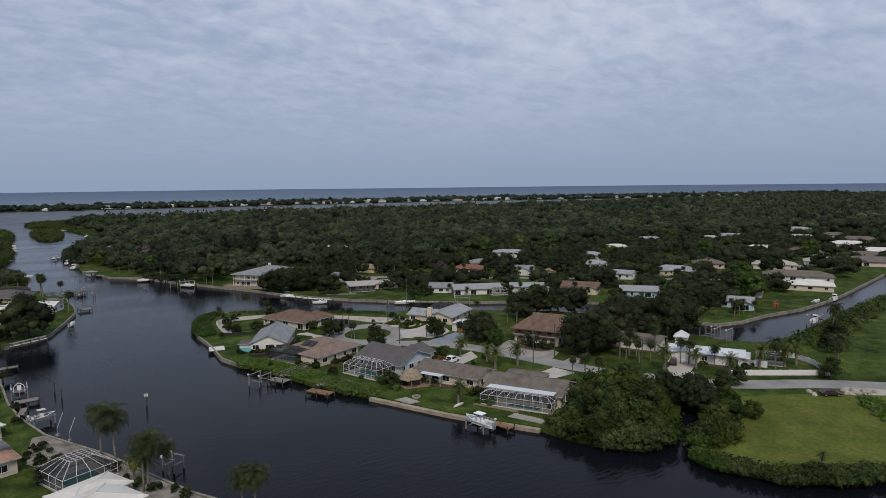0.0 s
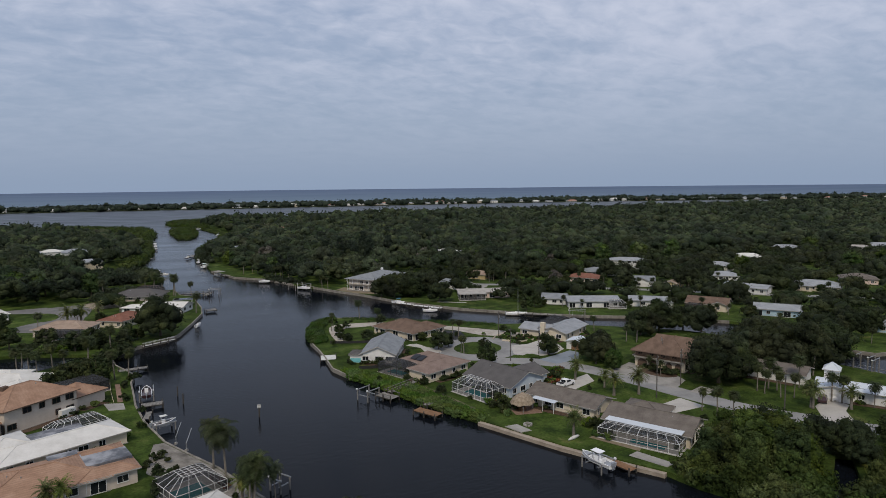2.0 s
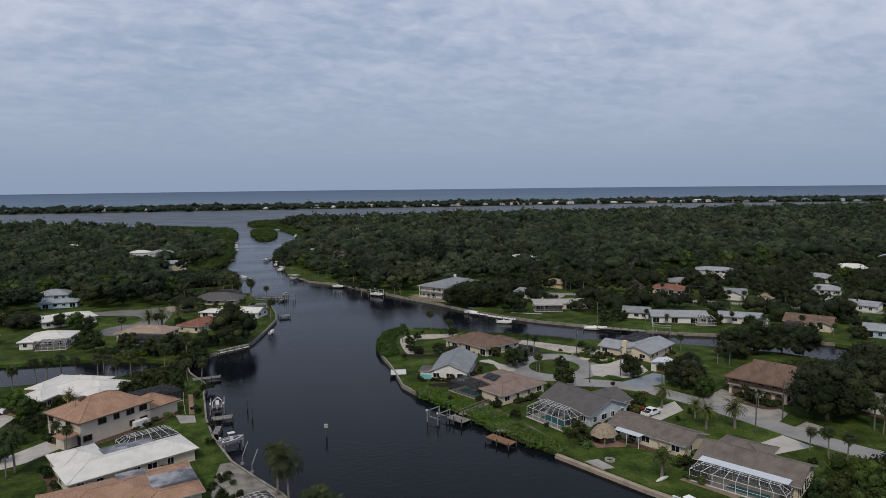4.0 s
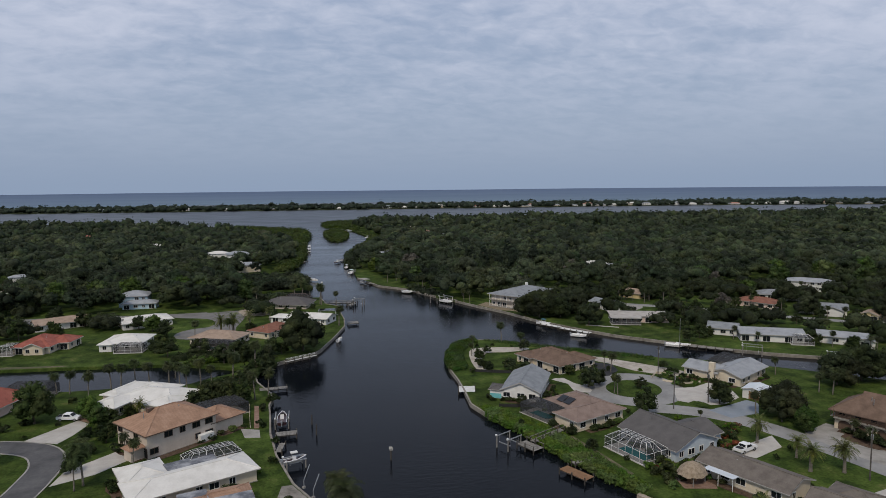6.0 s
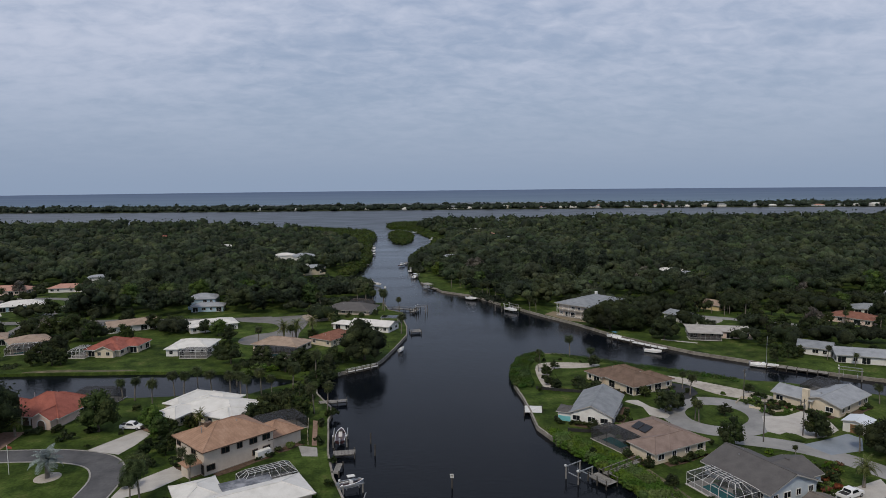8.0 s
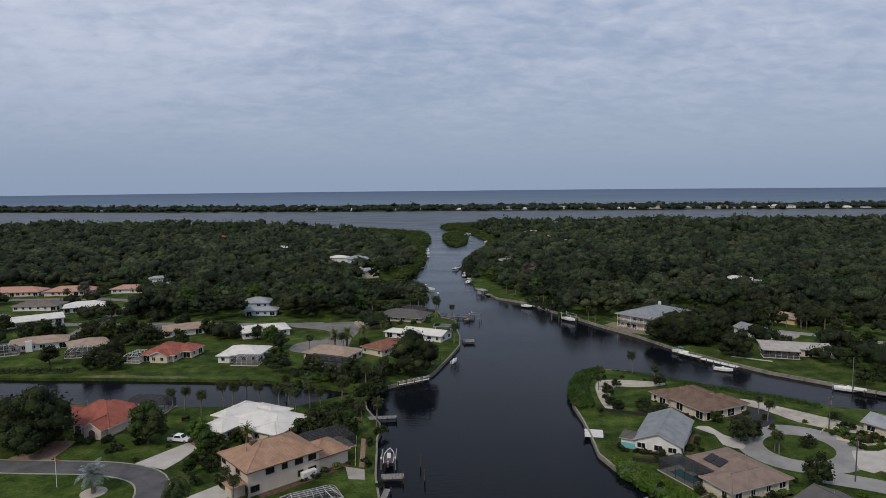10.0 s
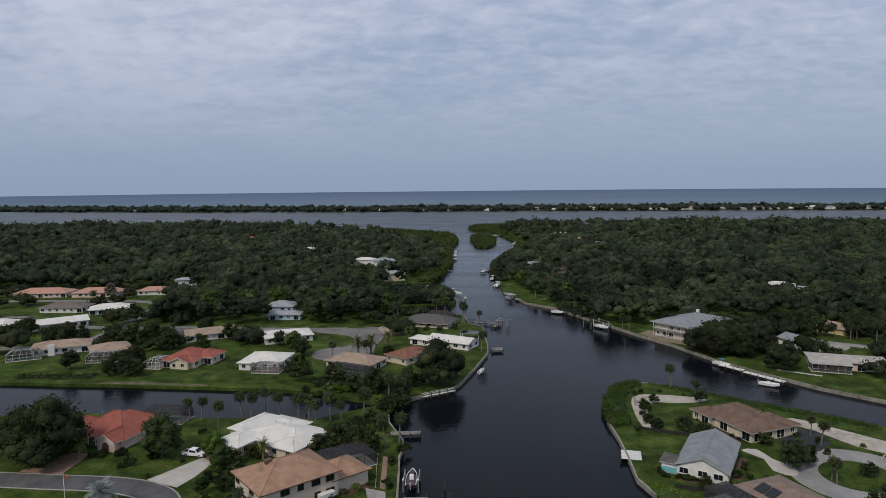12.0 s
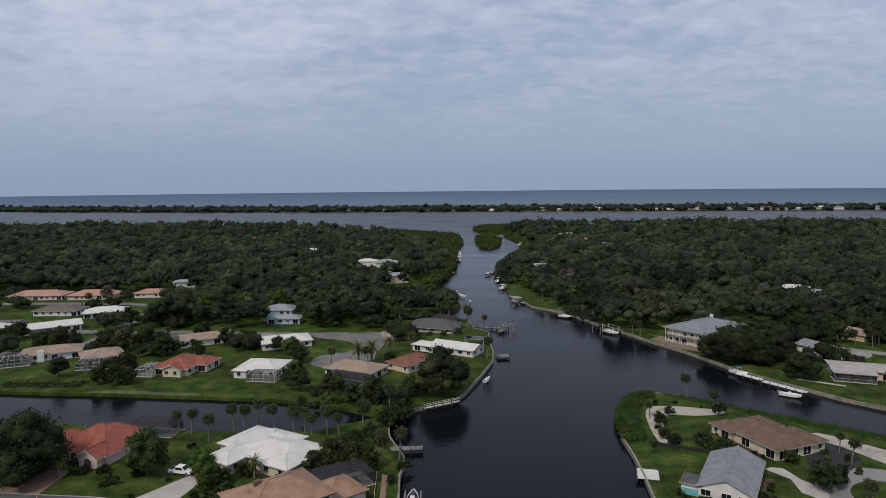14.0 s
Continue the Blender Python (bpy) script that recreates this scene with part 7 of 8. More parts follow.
for k, (hx, hy, ht, hw, hd) in enumerate([f for f in FOOTPRINTS if 160 < f[0] < 460 and 120 < f[1] < 330]):
    q = math.hypot(hx, hy)
    for side, kind in ((-1, "cabbage_palm"), (1, "garden_tree"), (0.35, "cabbage_palm")):
        if (k + int(side * 3)) % 3 == 0:
            continue
        px, py = hx - hx / q * 9 - hy / q * side * hw * 0.55, hy - hy / q * 9 + hx / q * side * hw * 0.55
        if inside(np.array([px]), np.array([py]), LAND_C)[0]:
            set_model(kind, px, py, 0.7 + 0.25 * ((k * 7) % 5) / 4, label="cabbage palm before a house beyond the canal" if kind == "cabbage_palm" else "small dark tree before a house beyond the canal")
for x, y, q in ((165.5, 310.7, 1.2), (167.6, 308.0, 1.3), (170.4, 310.4, 1.1), (177.3, 300.5, 1.1), (186.2, 298.3, 1.2), (188.0, 301.0, 1.3), (174.3, 306.0, 0.9), (181.4, 303.0, 0.9)):
    set_model("cabbage_palm", x, y, q, label="tall cabbage palm by a street beyond the canal")
for x, y, q in ((79.5, 372.5, 1.2), (81.6, 369.6, 1.35), (83.2, 371.4, 1.2), (85.4, 366.0, 1.3), (67, 404, 1.1), (75, 402, 1.2), (73, 408, 1.3), (97.5, 345, 1.2)):
    set_model("cabbage_palm", x, y, q, label="tall cabbage palm at the edge of the woods")
for x, y, q in ((91, 470, 1.2), (95, 466, 1.3), (99, 473, 1.1), (84, 440, 1.1)):
    set_model("bare_tree", x, y, q, label="pale silvery tree above the woods")
set_model("leafy_tree", 119.8, 166.6, 0.72)
set_model("oak_tree", 126.2, 153.0, 0.95)
set_model("oak_tree", 130.5, 155.5, 0.8)
set_model("leafy_tree", 126.6, 145.4, 0.72)
for x, y, q in ((121.9, 156.4, 1.0), (124.6, 150.6, 1.0), (105.9, 155.9, 0.45), (150.8, 183.4, 0.9), (152.8, 164.2, 0.95), (155.2, 166.4, 1.0), (150.6, 166.6, 0.85)):
    set_model("cabbage_palm", x, y, q)
for k in range(64):
    q = k / 63
    ends = ((78.8, 133.2), (86.3, 136.0), (95.8, 140.0), (103.8, 141.6)) if k % 2 else ((99.8, 150.2), (101.0, 146.3), (104.8, 146.0), (112.0, 150.5))
    i = min(2, int(q * 3))
    u = q * 3 - i
    x, y = (ends[i][j] + (ends[i + 1][j] - ends[i][j]) * u + 0.7 * math.sin(7.0 * k + 2 * j) for j in (0, 1))
    set_model(("bright_shrub", "shrub", "bright_shrub", "rust_shrub")[(k // 2) % 4], x, y, 0.7 + 0.3 * abs(math.sin(3.1 * k)))
patch("lawn_strip", smooth_line([(111.6, 167.6), (114.4, 168.6), (115.4, 165.2), (112.8, 163.8)], 3, True), GRASS, "small grass strip beside a forecourt", "lawn", 0.11)
# ---- hedges and mangroves ----
leafy_mass("hedge", [(57.2, 181), (57.0, 173), (62.5, 157.5), (65, 146), (69, 134.8), (73, 126.8), (75.4, 128.6), (74.0, 133.5), (72.6, 145), (70.2, 157), (65.6, 169), (61.2, 177)], 1.9, LEAF_HEDGE,
           "thick clipped green mangrove hedge along the bank", "hedge", 0.75, 18, 0.17, seed=21, even=0.93)
leafy_mass("hedge", [(58.4, 213), (58.2, 221), (61.4, 233.5), (66.2, 243.8), (71, 249), (76.4, 249.6), (76, 246.4), (72, 243.8), (69, 237.4), (65.6, 229), (63, 213)], 2.2, LEAF_HEDGE_DEEP,
           "rounded deep green mangrove hedge at the point's end", "hedge", 0.85, 26, 0.24, seed=22, even=0.94)
leafy_mass("hedge", [(79, 249.6), (85.6, 246.8), (96.4, 237.8), (106.4, 228.8), (118.8, 219.8), (127.4, 210.6), (125.4, 208.2), (116.2, 217), (104, 226), (94, 235.2), (83.4, 244.2)], 1.5, LEAF_HEDGE_DEEP,
           "long clipped green hedge above the canal", "hedge", 0.85, 24, 0.2, seed=23, even=0.94)
leafy_mass("hedge", [(100.8, 64), (99.5, 59), (101.5, 53), (105, 46), (112, 40.5), (119, 37), (137, 21), (150, 6), (153, 9), (140, 25), (122, 41.2), (114, 46.4), (108, 51.5), (106, 58), (105, 63.5)], 2.1, LEAF_MANGROVE,
           "long clipped mangrove hedge edging a field", "hedge", 1.0, 30, 0.27, seed=24, even=0.88)
leafy_mass("mangrove_thicket", [(91.2, 89.5), (90.2, 83), (92.8, 74.5), (97, 69.2), (104.5, 68.6), (111, 72), (112.5, 76), (106, 76.5), (100, 78), (97, 84), (95.6, 91)], 3.6, LEAF_MANGROVE,
           "broad bright green mangrove thicket leaning over the water", "mangroves", 1.25, 34, 0.33, seed=25, even=0.6)
leafy_mass("mangrove_thicket", [(104, 66.2), (108, 68.2), (118, 70), (121, 66), (116, 61.5), (108, 61.5)], 3.2, LEAF_MANGROVE,
           "mangrove thicket beside a field", "mangroves", 1.25, 34, 0.33, seed=26, even=0.6)
for x, y, s, kind in [(97, 87, 0.62, "mangrove_tree"), (96, 80, 0.55, "mangrove_tree"), (99, 75, 0.55, "mangrove_tree"), (105, 73, 0.52, "mangrove_tree"), (101, 82, 1.05, "mangrove_tree"), (102.5, 89, 0.85, "mangrove_tree"), (108, 78, 1.1, "mangrove_tree"),
                      (106, 85, 1.3, "mangrove_tree"), (111.5, 83, 1.25, "mangrove_tree"), (108.5, 90, 1.05, "mangrove_tree"), (114.5, 88.5, 0.85, "oak_tree"), (116, 80, 0.6, "mangrove_tree"), (117, 85, 0.8, "garden_tree"),
                      (122, 82, 0.75, "oak_tree"), (127, 79, 0.7, "oak_tree"), (124, 75, 0.6, "oak_tree"), (118, 68, 0.6, "mangrove_tree"), (123, 68, 0.62, "mangrove_tree"), (129, 72, 0.62, "mangrove_tree"), (133, 75, 0.5, "garden_tree"), (128, 66, 0.5, "mangrove_tree")]:
    set_model(kind, x, y, s, label="spreading green tree above a mangrove bank")
leafy_mass("hedge", [(158.8, 57.4), (153.2, 54.8), (146.5, 48.3), (170, 22), (176, 26), (156.9, 51.9), (161, 56)], 2.2, LEAF_HEDGE, "dense clipped green hedge behind a field", "hedge", 1.1, 28, 0.28, seed=27, even=0.88)
for k, (x, y) in enumerate(((159, 60.3), (161.4, 59.4), (163.6, 58.6), (160.6, 61.6), (163, 60.8), (165.6, 57.2), (152.4, 64.6), (153.6, 66.2))):
    r = base("stone", x, y, G, 37 * k, "rough pale limestone boulder beside a field", "boulder", "boulders beside the field")
    s = Shape()
    n = 7
    for z, q in ((-0.2, 0.8), (0.3, 1.0), (0.75, 0.6)):
        s.v += [(q * (0.9 + 0.25 * math.sin(3 * i + k)) * math.cos(6.283 * i / n), q * (0.65 + 0.2 * math.cos(2 * i + k)) * math.sin(6.283 * i / n), z) for i in range(n)]
    for lev in (0, n):
        s.f += [(lev + i, lev + (i + 1) % n, lev + n + (i + 1) % n, lev + n + i) for i in range(n)]
    s.f.append(tuple(range(2 * n, 3 * n)))
    s.ob("rock", SHELL, r)
patch("gravel_field", [(159, 60), (164, 63.2), (170, 56), (165, 54.6)], SHELL, "pale gravel strip between street and field", "yard", 0.09)
leafy_mass("thicket", [(152, 152), (172, 156), (181, 148), (181, 126), (166, 119), (156, 124), (153, 134)], 4.2, LEAF_OAK, "dark tangled undergrowth below oak trees", "shrubs", 2.3, 26, 0.5, seed=33, even=0.5)
leafy_mass("thicket", [(-4, 240), (-14, 245), (-26, 250), (-30, 255), (-16, 256), (-2, 248), (6, 244)], 3.0, LEAF_SHRUB, "tangled garden thicket on the canal bank", "shrubs", 1.9, 26, 0.45, seed=28)
leafy_mass("thicket", [(-1, 224), (-6, 229.5), (-3.5, 234), (2, 237), (6, 240), (3, 234), (0.5, 229)], 3.4, LEAF_SHRUB, "dark shrubs at the mouth of the side canal", "shrubs", 1.8, 26, 0.45, seed=29)
leafy_mass("thicket", [(196, 92), (206, 92.5), (222, 94), (254, 98), (300, 103), (300, 97), (250, 90), (220, 85), (200, 84)], 3.4, LEAF_MANGROVE, "green bushes along a canal bank", "shrubs", 2.4, 20, 0.6, seed=30)
leafy_mass("thicket", [(-130, 262), (-104, 261), (-104, 266), (-130, 267)], 1.8, LEAF_SHRUB, "low dark garden hedge", "shrubs", 1.5, 20, 0.4, seed=31)

set_model("fan_palm", -30.8, 157.3, 0.95)
set_model("fan_palm", -31.8, 155.2, 0.8)
set_model("fan_palm", 31, 89.5, 0.9)
set_model("fan_palm", 29.6, 90.5, 0.8)
# ---- docks, lifts and boats ----
boat(81.2, 98.3, 100, 7.2, "white motor boat with a dark canvas console on a lift", 1.0, top=BOATWHITE, motors=2, deck=BOATGREY)
lift(81.2, 98.0, 100, 4.6, 3.6, "timber boat lift beside a seawall", 2.0)
dock(84.6, 95.2, 100, 5.0, 2.0, "small timber dock beside a boat lift", material=TIMBER)
dock(60.6, 153.0, -65, 5.4, 3.0, "grey timber dock below a hedge", rail=True)
dock(66.2, 156.3, 27, 10.5, 1.3, "narrow railed timber walkway over a hedge", z=1.5, rail=True)
lift(56.6, 155.8, 28, 4.2, 3.4, "grey timber boat lift with long beams", 2.6)
dock(64.6, 137.9, -64, 6.8, 2.6, "warm brown timber dock with benches", material=TIMBER)
dock(68.2, 141.9, 10, 5.5, 1.2, "narrow timber walkway through a hedge", z=1.4)
dock(57.9, 195.2, 75, 5.2, 4.6, "small pale landing dock at the seawall", material=GUTTER)
boat(6.9, 183, 88, 7.2, "dark-decked motor boat with a white bow on a lift", 1.1, hull=CARDARK, seats=False, deck=CARDARK)
lift(6.9, 182.6, 88, 5.0, 3.2, "grey timber boat lift by the seawall", 2.6)
dock(7.9, 174.6, 0, 5.0, 2.6, "grey timber dock below a boat lift")
boat(9.6, 157.6, 14, 5.0, "small white boat on a lift beside the seawall", 0.9, top=GUTTER, hull=BOATGREY, deck=CARDARK, seats=False)
lift(9.6, 157.6, 14, 4.0, 2.6, "low boat lift holding a small boat", 1.8)
dock(6.6, 166.5, 80, 5.0, 1.3, "short timber landing along the seawall")
dock(4.2, 210.4, 2, 8.0, 2.4, "grey timber dock with white lamps", rail=False)
dock(33.2, 343.4, -20, 15, 2.4, "long grey railed timber dock", rail=True)
dock(35.4, 294.8, 5, 4.6, 4.4, "timber dock platform off the seawall")
dock(12.8, 241.6, 30, 12, 0.9, "white-posted timber walkway along the bank", material=GUTTER, rail=True)
dock(39.6, 338.4, 62, 8, 2.0, "grey timber finger dock with tall piles", rail=True)
lift(42.6, 338.0, -20, 4.6, 4, "tall boat lift at the end of a dock", 3.2)
boat(27.5, 266, 60, 4.0, "small white dinghy against the seawall", 0.1, motors=1, seats=False)
dock(113.8, 266, -58, 9, 2.4, "pale dock along the canal seawall", material=GUTTER)
boat(112.5, 270.5, -58, 6.5, "boat with a blue canvas top at a dock", 0.4, top=CANVAS_BLUE)
dock(119.5, 255, -58, 14, 2.4, "long pale dock along the canal seawall", material=GUTTER)
boat(117.6, 248, -40, 6.0, "low white boat at the end of a dock", 0.1, seats=False)
boat(145, 224, -35, 8.5, "white sailing boat at a canal dock", 0.2)
Shape().tube([(0.5, 0, 0.8), (0.5, 0, 10.5)], 0.08, 6).ob("mast", STEEL, things("white sailing boat")[0], "bare grey mast")
dock(152, 217.5, -42, 18, 2.2, "long timber dock along the canal seawall")
lift(163, 208, -40, 6, 3.6, "white boat lift at the canal seawall", 3.2)
boat(181.5, 191, -35, 7.5, "white boat with a grey top on a lift", 0.8, top=GUTTER)
lift(181.5, 191, -35, 5.5, 3.8, "tall boat lift in the canal", 3.4)
boat(235, 100.5, 10, 6.5, "boat under a pale lift canopy", 0.8, top=GUTTER)
lift(235, 100.5, 10, 6, 3.6, "boat lift on a canal bank", 3.2)
lift(187.5, 107, 10, 5, 3.6, "white framed boat lift behind a building", 4.0)
lift(187.5, 112, 10, 5, 3.6, "tall white framed boat lift", 4.4)
boat(275, 117.5, 10, 7, "white boat moored at a lawn", 0.2)
boat(288, 116, 12, 7.5, "white boat with a cabin top moored at a lawn", 0.2, top=BOATWHITE)
lift(26.2, 117.2, -60, 2.6, 2.2, "white framed boat lift below a terrace", 2.3)
for x, y in ((11.2, 145.2), (12.8, 140.6)):
    r = base("davit", x, y, G, 40, "slim grey boat davit on the seawall", "davit")
    Shape().tube([(0, 0, 0), (0, 0, 1.6), (1.6, 0, 4.2)], 0.09, 6).ob("arm", STEEL, r)
    Shape().box(0, 0, 0, 0.5, 0.5, 0.4).ob("foot", CONCRETE, r)
# docks and boats along the wooded reaches
for x, y, turn, ln, top, lab in [(46.4, 520, 60, 9, BOATGREY, "dark work boat with a grey top below the woods"), (50.0, 485, 75, 8, BOATWHITE, "white boat at a wooded bank"), (50.6, 456, 70, 9.5, BOATWHITE, "white boat with a pale top on a lift"),
                                 (53.2, 409, -68, 7, None, "small boat under a grey dock roof"), (72.0, 365.6, -38, 6, None, "low white boat beside a landing"), (85.6, 331.4, -58, 7.5, None, "long white boat at a timber landing"),
                                 (21.5, 432, -50, 6, BOATWHITE, "white boat moored behind mangroves"), (24.6, 426, -50, 6, None, "low white boat moored behind mangroves"), (27.6, 604, 85, 9, DARK_METAL, "dark boat moored below trees"),
                                 (28.6, 634, 85, 9, BOATWHITE, "white boat moored below trees"), (29.4, 662, 85, 9, BOATWHITE, "white boat moored below trees"), (85.4, 860, 20, 10, BOATWHITE, "white boat moored behind an islet"), (97.0, 748, 60, 9, BOATWHITE, "white boat moored at a wooded shore")]:
    boat(x, y, turn, ln, lab, 0.6, top=top, hull=CARDARK if "dark" in lab else None)
for x, y, turn, w, d, lab in [(50.2, 530, 80, 12, 2.0, "dark timber dock with tall piles"), (51.6, 492, 80, 9, 2.2, "grey timber landing at a wooded bank"), (56.8, 403.4, -68, 5, 3.0, "grey timber landing at a lawn"), (74.0, 367.4, -38, 6.5, 2.4, "pale timber landing at a wooded bank"),
                              (89.2, 337.6, -58, 7, 2.2, "grey timber landing beside a lift"), (25.2, 604, 88, 10, 2.6, "dark timber dock below trees"), (26.0, 640, 88, 9, 2.2, "grey timber landing at a wooded bank"), (21.0, 529, 60, 6, 2.0, "low dark landing below trees"), (31.6, 772, 80, 10, 2.4, "grey timber dock at a mangrove shore")]:
    dock(x, y, turn, w, d, lab, step=4.5, rail="tall" in lab)
lift(50.6, 456, 70, 6, 4.0, "grey boat lift at a wooded bank", 2.6)
lift(86.6, 336.4, -58, 6, 3.6, "pale boat lift beside a landing", 2.6, GUTTER)
r = base("boat_house", 53.4, 408.4, 0.9, -68, "open dock roof on posts over a boat", "boat house")
for sx in (-3.2, 3.2):
    for sy in (-1.7, 1.7):
        Shape().box(sx, sy, -2.9, 0.2, 0.2, 5.0).ob("post", PILE, r)
Shape().box(0, 0, 2.1, 7.4, 4.4, 0.18).ob("roof", CONCRETE, r, "flat grey dock roof")
for x, y in ((78.4, 335.8), (80.9, 332.0)):
    r = base("mooring_pile", x, y, 0, 0, "weathered timber mooring pile in the water", "pile", "mooring piles")
    Shape().tube([(0, 0, -2), (0.05, 0, 3.0)], [0.2, 0.16], 8).ob("post", GREYWOOD, r)
r = base("channel_light", 27.3, 390.0, 0, 0, "tall channel post with a round white marker", "channel marker")
Shape().tube([(0, 0, -2), (0, 0, 4.2)], 0.17, 8).ob("post", PILE, r)
Shape().tube([(0, -0.12, 4.6), (0, 0.12, 4.6)], 0.62, 14).ob("marker_disc", WHITE_PAINT, r, "round white marker")
r = base("channel_marker", 29.8, 155.7, 0, -20, "channel marker post with a pale square sign", "channel marker")
Shape().tube([(0, 0, -2), (0, 0, 3.1)], 0.16, 8).ob("post", PILE, r)
Shape().box(0, -0.2, 2.3, 0.8, 0.05, 0.8).ob("sign_board", GUTTER, r)
Shape().box(0, -0.24, 2.44, 0.56, 0.02, 0.12).ob("bar", DARK_METAL, r)
Shape().box(0, -0.24, 2.76, 0.56, 0.02, 0.12).ob("bar", DARK_METAL, r)
for x, y in ((14.0, 181.2), (14.8, 174.2)):
    r = base("mooring_pile", x, y, 0, 0, "dark timber mooring pile in the water", "pile", "mooring piles")
    Shape().tube([(0, 0, -2), (0.05, 0, 2.6)], [0.18, 0.14], 8).ob("post", PILE, r)

# ---- vehicles and street things ----
pickup(-45.2, 197.6, -14, CARWHITE, "white crew-cab pickup truck on a drive")
pickup(104.3, 138.2, 18, CARWHITE, "white pickup truck on a pale drive")
car(154.3, 99.5, 30, CARWHITE, "white van parked by a building", 0.5)
car(150.2, 99.6, 30, CARDARK, "dark car parked by a building", 0.2)
car(155.2, 62.4, -40, CARDARK, "dark car beside the street")
car(250, 202, 30, CARRED, "red car on a drive")
car(-131, 312, 80, BOATGREY, "grey car beside a lane")
car(281, 215, 36, CARWHITE, "white car on a drive")
for x, y, h in ((118.0, 120.3, 10.5), (130.8, 124.8, 9.5), (104.6, 165.2, 10), (116, 167, 9), (117.3, 192.7, 9), (137, 100, 9.5)):
    utility_pole(x, y, h)
fence([(152.2, 84.5), (171.4, 69.2), (177.9, 75.8), (180.6, 81.4), (180.5, 86)], "long white vinyl fence round a garden")
fence([(162.8, 91.5), (163.2, 88), (165.8, 82.2)], "white vinyl fence beside a building", 1.8)
fence([(63.5, 211.5), (70, 208.2), (76.3, 205.7)], "low dark wire fence across a lawn", 0.9, DARK_METAL, 1.8)
fence([(62, 178.5), (66.5, 177), (71.5, 176.5)], "low dark wire fence across a lawn", 0.9, DARK_METAL, 1.8)
r = base("chickee_hut", 84.6, 128.6, G, 20, "open thatched hut with a shaggy palm roof", "hut")
for sx in (-1.9, 1.9):
    for sy in (-1.6, 1.6):
        Shape().tube([(sx, sy, 0), (sx, sy, 2.4)], 0.11, 7).ob("post", GREYWOOD, r)
s = Shape()
for k in range(20):
    a, b = 2 * math.pi * k / 20, 2 * math.pi * (k + 1) / 20
    ra, rb = 3.1 + 0.12 * (k % 2), 3.1 + 0.12 * ((k + 1) % 2)
    for (r0, z0), (r1, z1) in (((1.0, 2.0 - 0.1 * (k % 3)), (0.82, 2.75)), ((0.86, 2.7), (0.55, 3.5)), ((0.58, 3.45), (0.0, 4.3))):
        s.face((ra * r0 * math.cos(a), ra * r0 * 0.85 * math.sin(a), z0), (rb * r0 * math.cos(b), rb * r0 * 0.85 * math.sin(b), z0),
               (rb * r1 * math.cos(b), rb * r1 * 0.85 * math.sin(b), z1), (ra * r1 * math.cos(a), ra * r1 * 0.85 * math.sin(a), z1))
s.ob("thatch_roof", THATCH, r, "shaggy grey-brown palm thatch")
Shape().box(0, 0, 0, 1.8, 0.9, 0.75).ob("table", TIMBER, r)
r = base("kayak", 84.4, 109.3, G + 0.1, 15, "upturned pale kayak on the grass", "kayak")
Shape().tube([(-1.9, 0, 0.2), (-1.2, 0, 0.25), (0, 0, 0.28), (1.2, 0, 0.25), (1.9, 0, 0.2)], [0.05, 0.28, 0.36, 0.28, 0.05], 8).ob("hull", GUTTER, r, smooth=True)
r = base("fire_pit", 80.4, 120.2, G, 0, "round stone fire pit on a lawn", "fire pit")
for k in range(10):
    Shape().box(0.85 * math.cos(k * 0.628), 0.85 * math.sin(k * 0.628), 0, 0.45, 0.3, 0.35, math.degrees(k * 0.628) + 90).ob("stone", CONCRETE, r)
r = base("flagpole", -62.5, 174.5, G, 0, "white flagpole with a small drooping flag", "flagpole")
Shape().tube([(0, 0, 0), (0, 0, 6.5)], 0.06, 6).ob("pole", WHITE_PAINT, r)
Shape().face((0.05, 0, 6.4), (0.9, 0.1, 6.0), (0.85, 0.05, 5.5), (0.05, 0, 5.7)).ob("flag", RED_PLAY, r, "faded red flag")
r = base("play_frame", 250, 121.5, G, 20, "faded red play frame with a slide", "play frame")
for sx in (-2, 0, 2):
    for sy in (-0.8, 0.8):
        Shape().box(sx, sy, 0, 0.14, 0.14, 2.4).ob("post", RED_PLAY, r)
Shape().box(0, 0, 2.35, 4.4, 0.16, 0.16).ob("crossbeam", RED_PLAY, r)
Shape().box(1, 0, 1.2, 2, 1.6, 0.1).ob("platform", TIMBER, r)
Shape().bar((-2, 0, 1.6), (-4.2, 0, 0.1), 0.22).ob("slide", RED_PLAY, r)
r = base("garden_shed", 266, 136.5, G, 20, "small pale garden shed on a lawn", "shed")
block(r, 0, 0, 3.4, 2.6, 2.2, WALL_WHITE, ROOF_GREYWHITE, "gable", 0.4, 0.2, 0)
front_door(r, 0, 0, 3.4, 2.6, 0, 0)

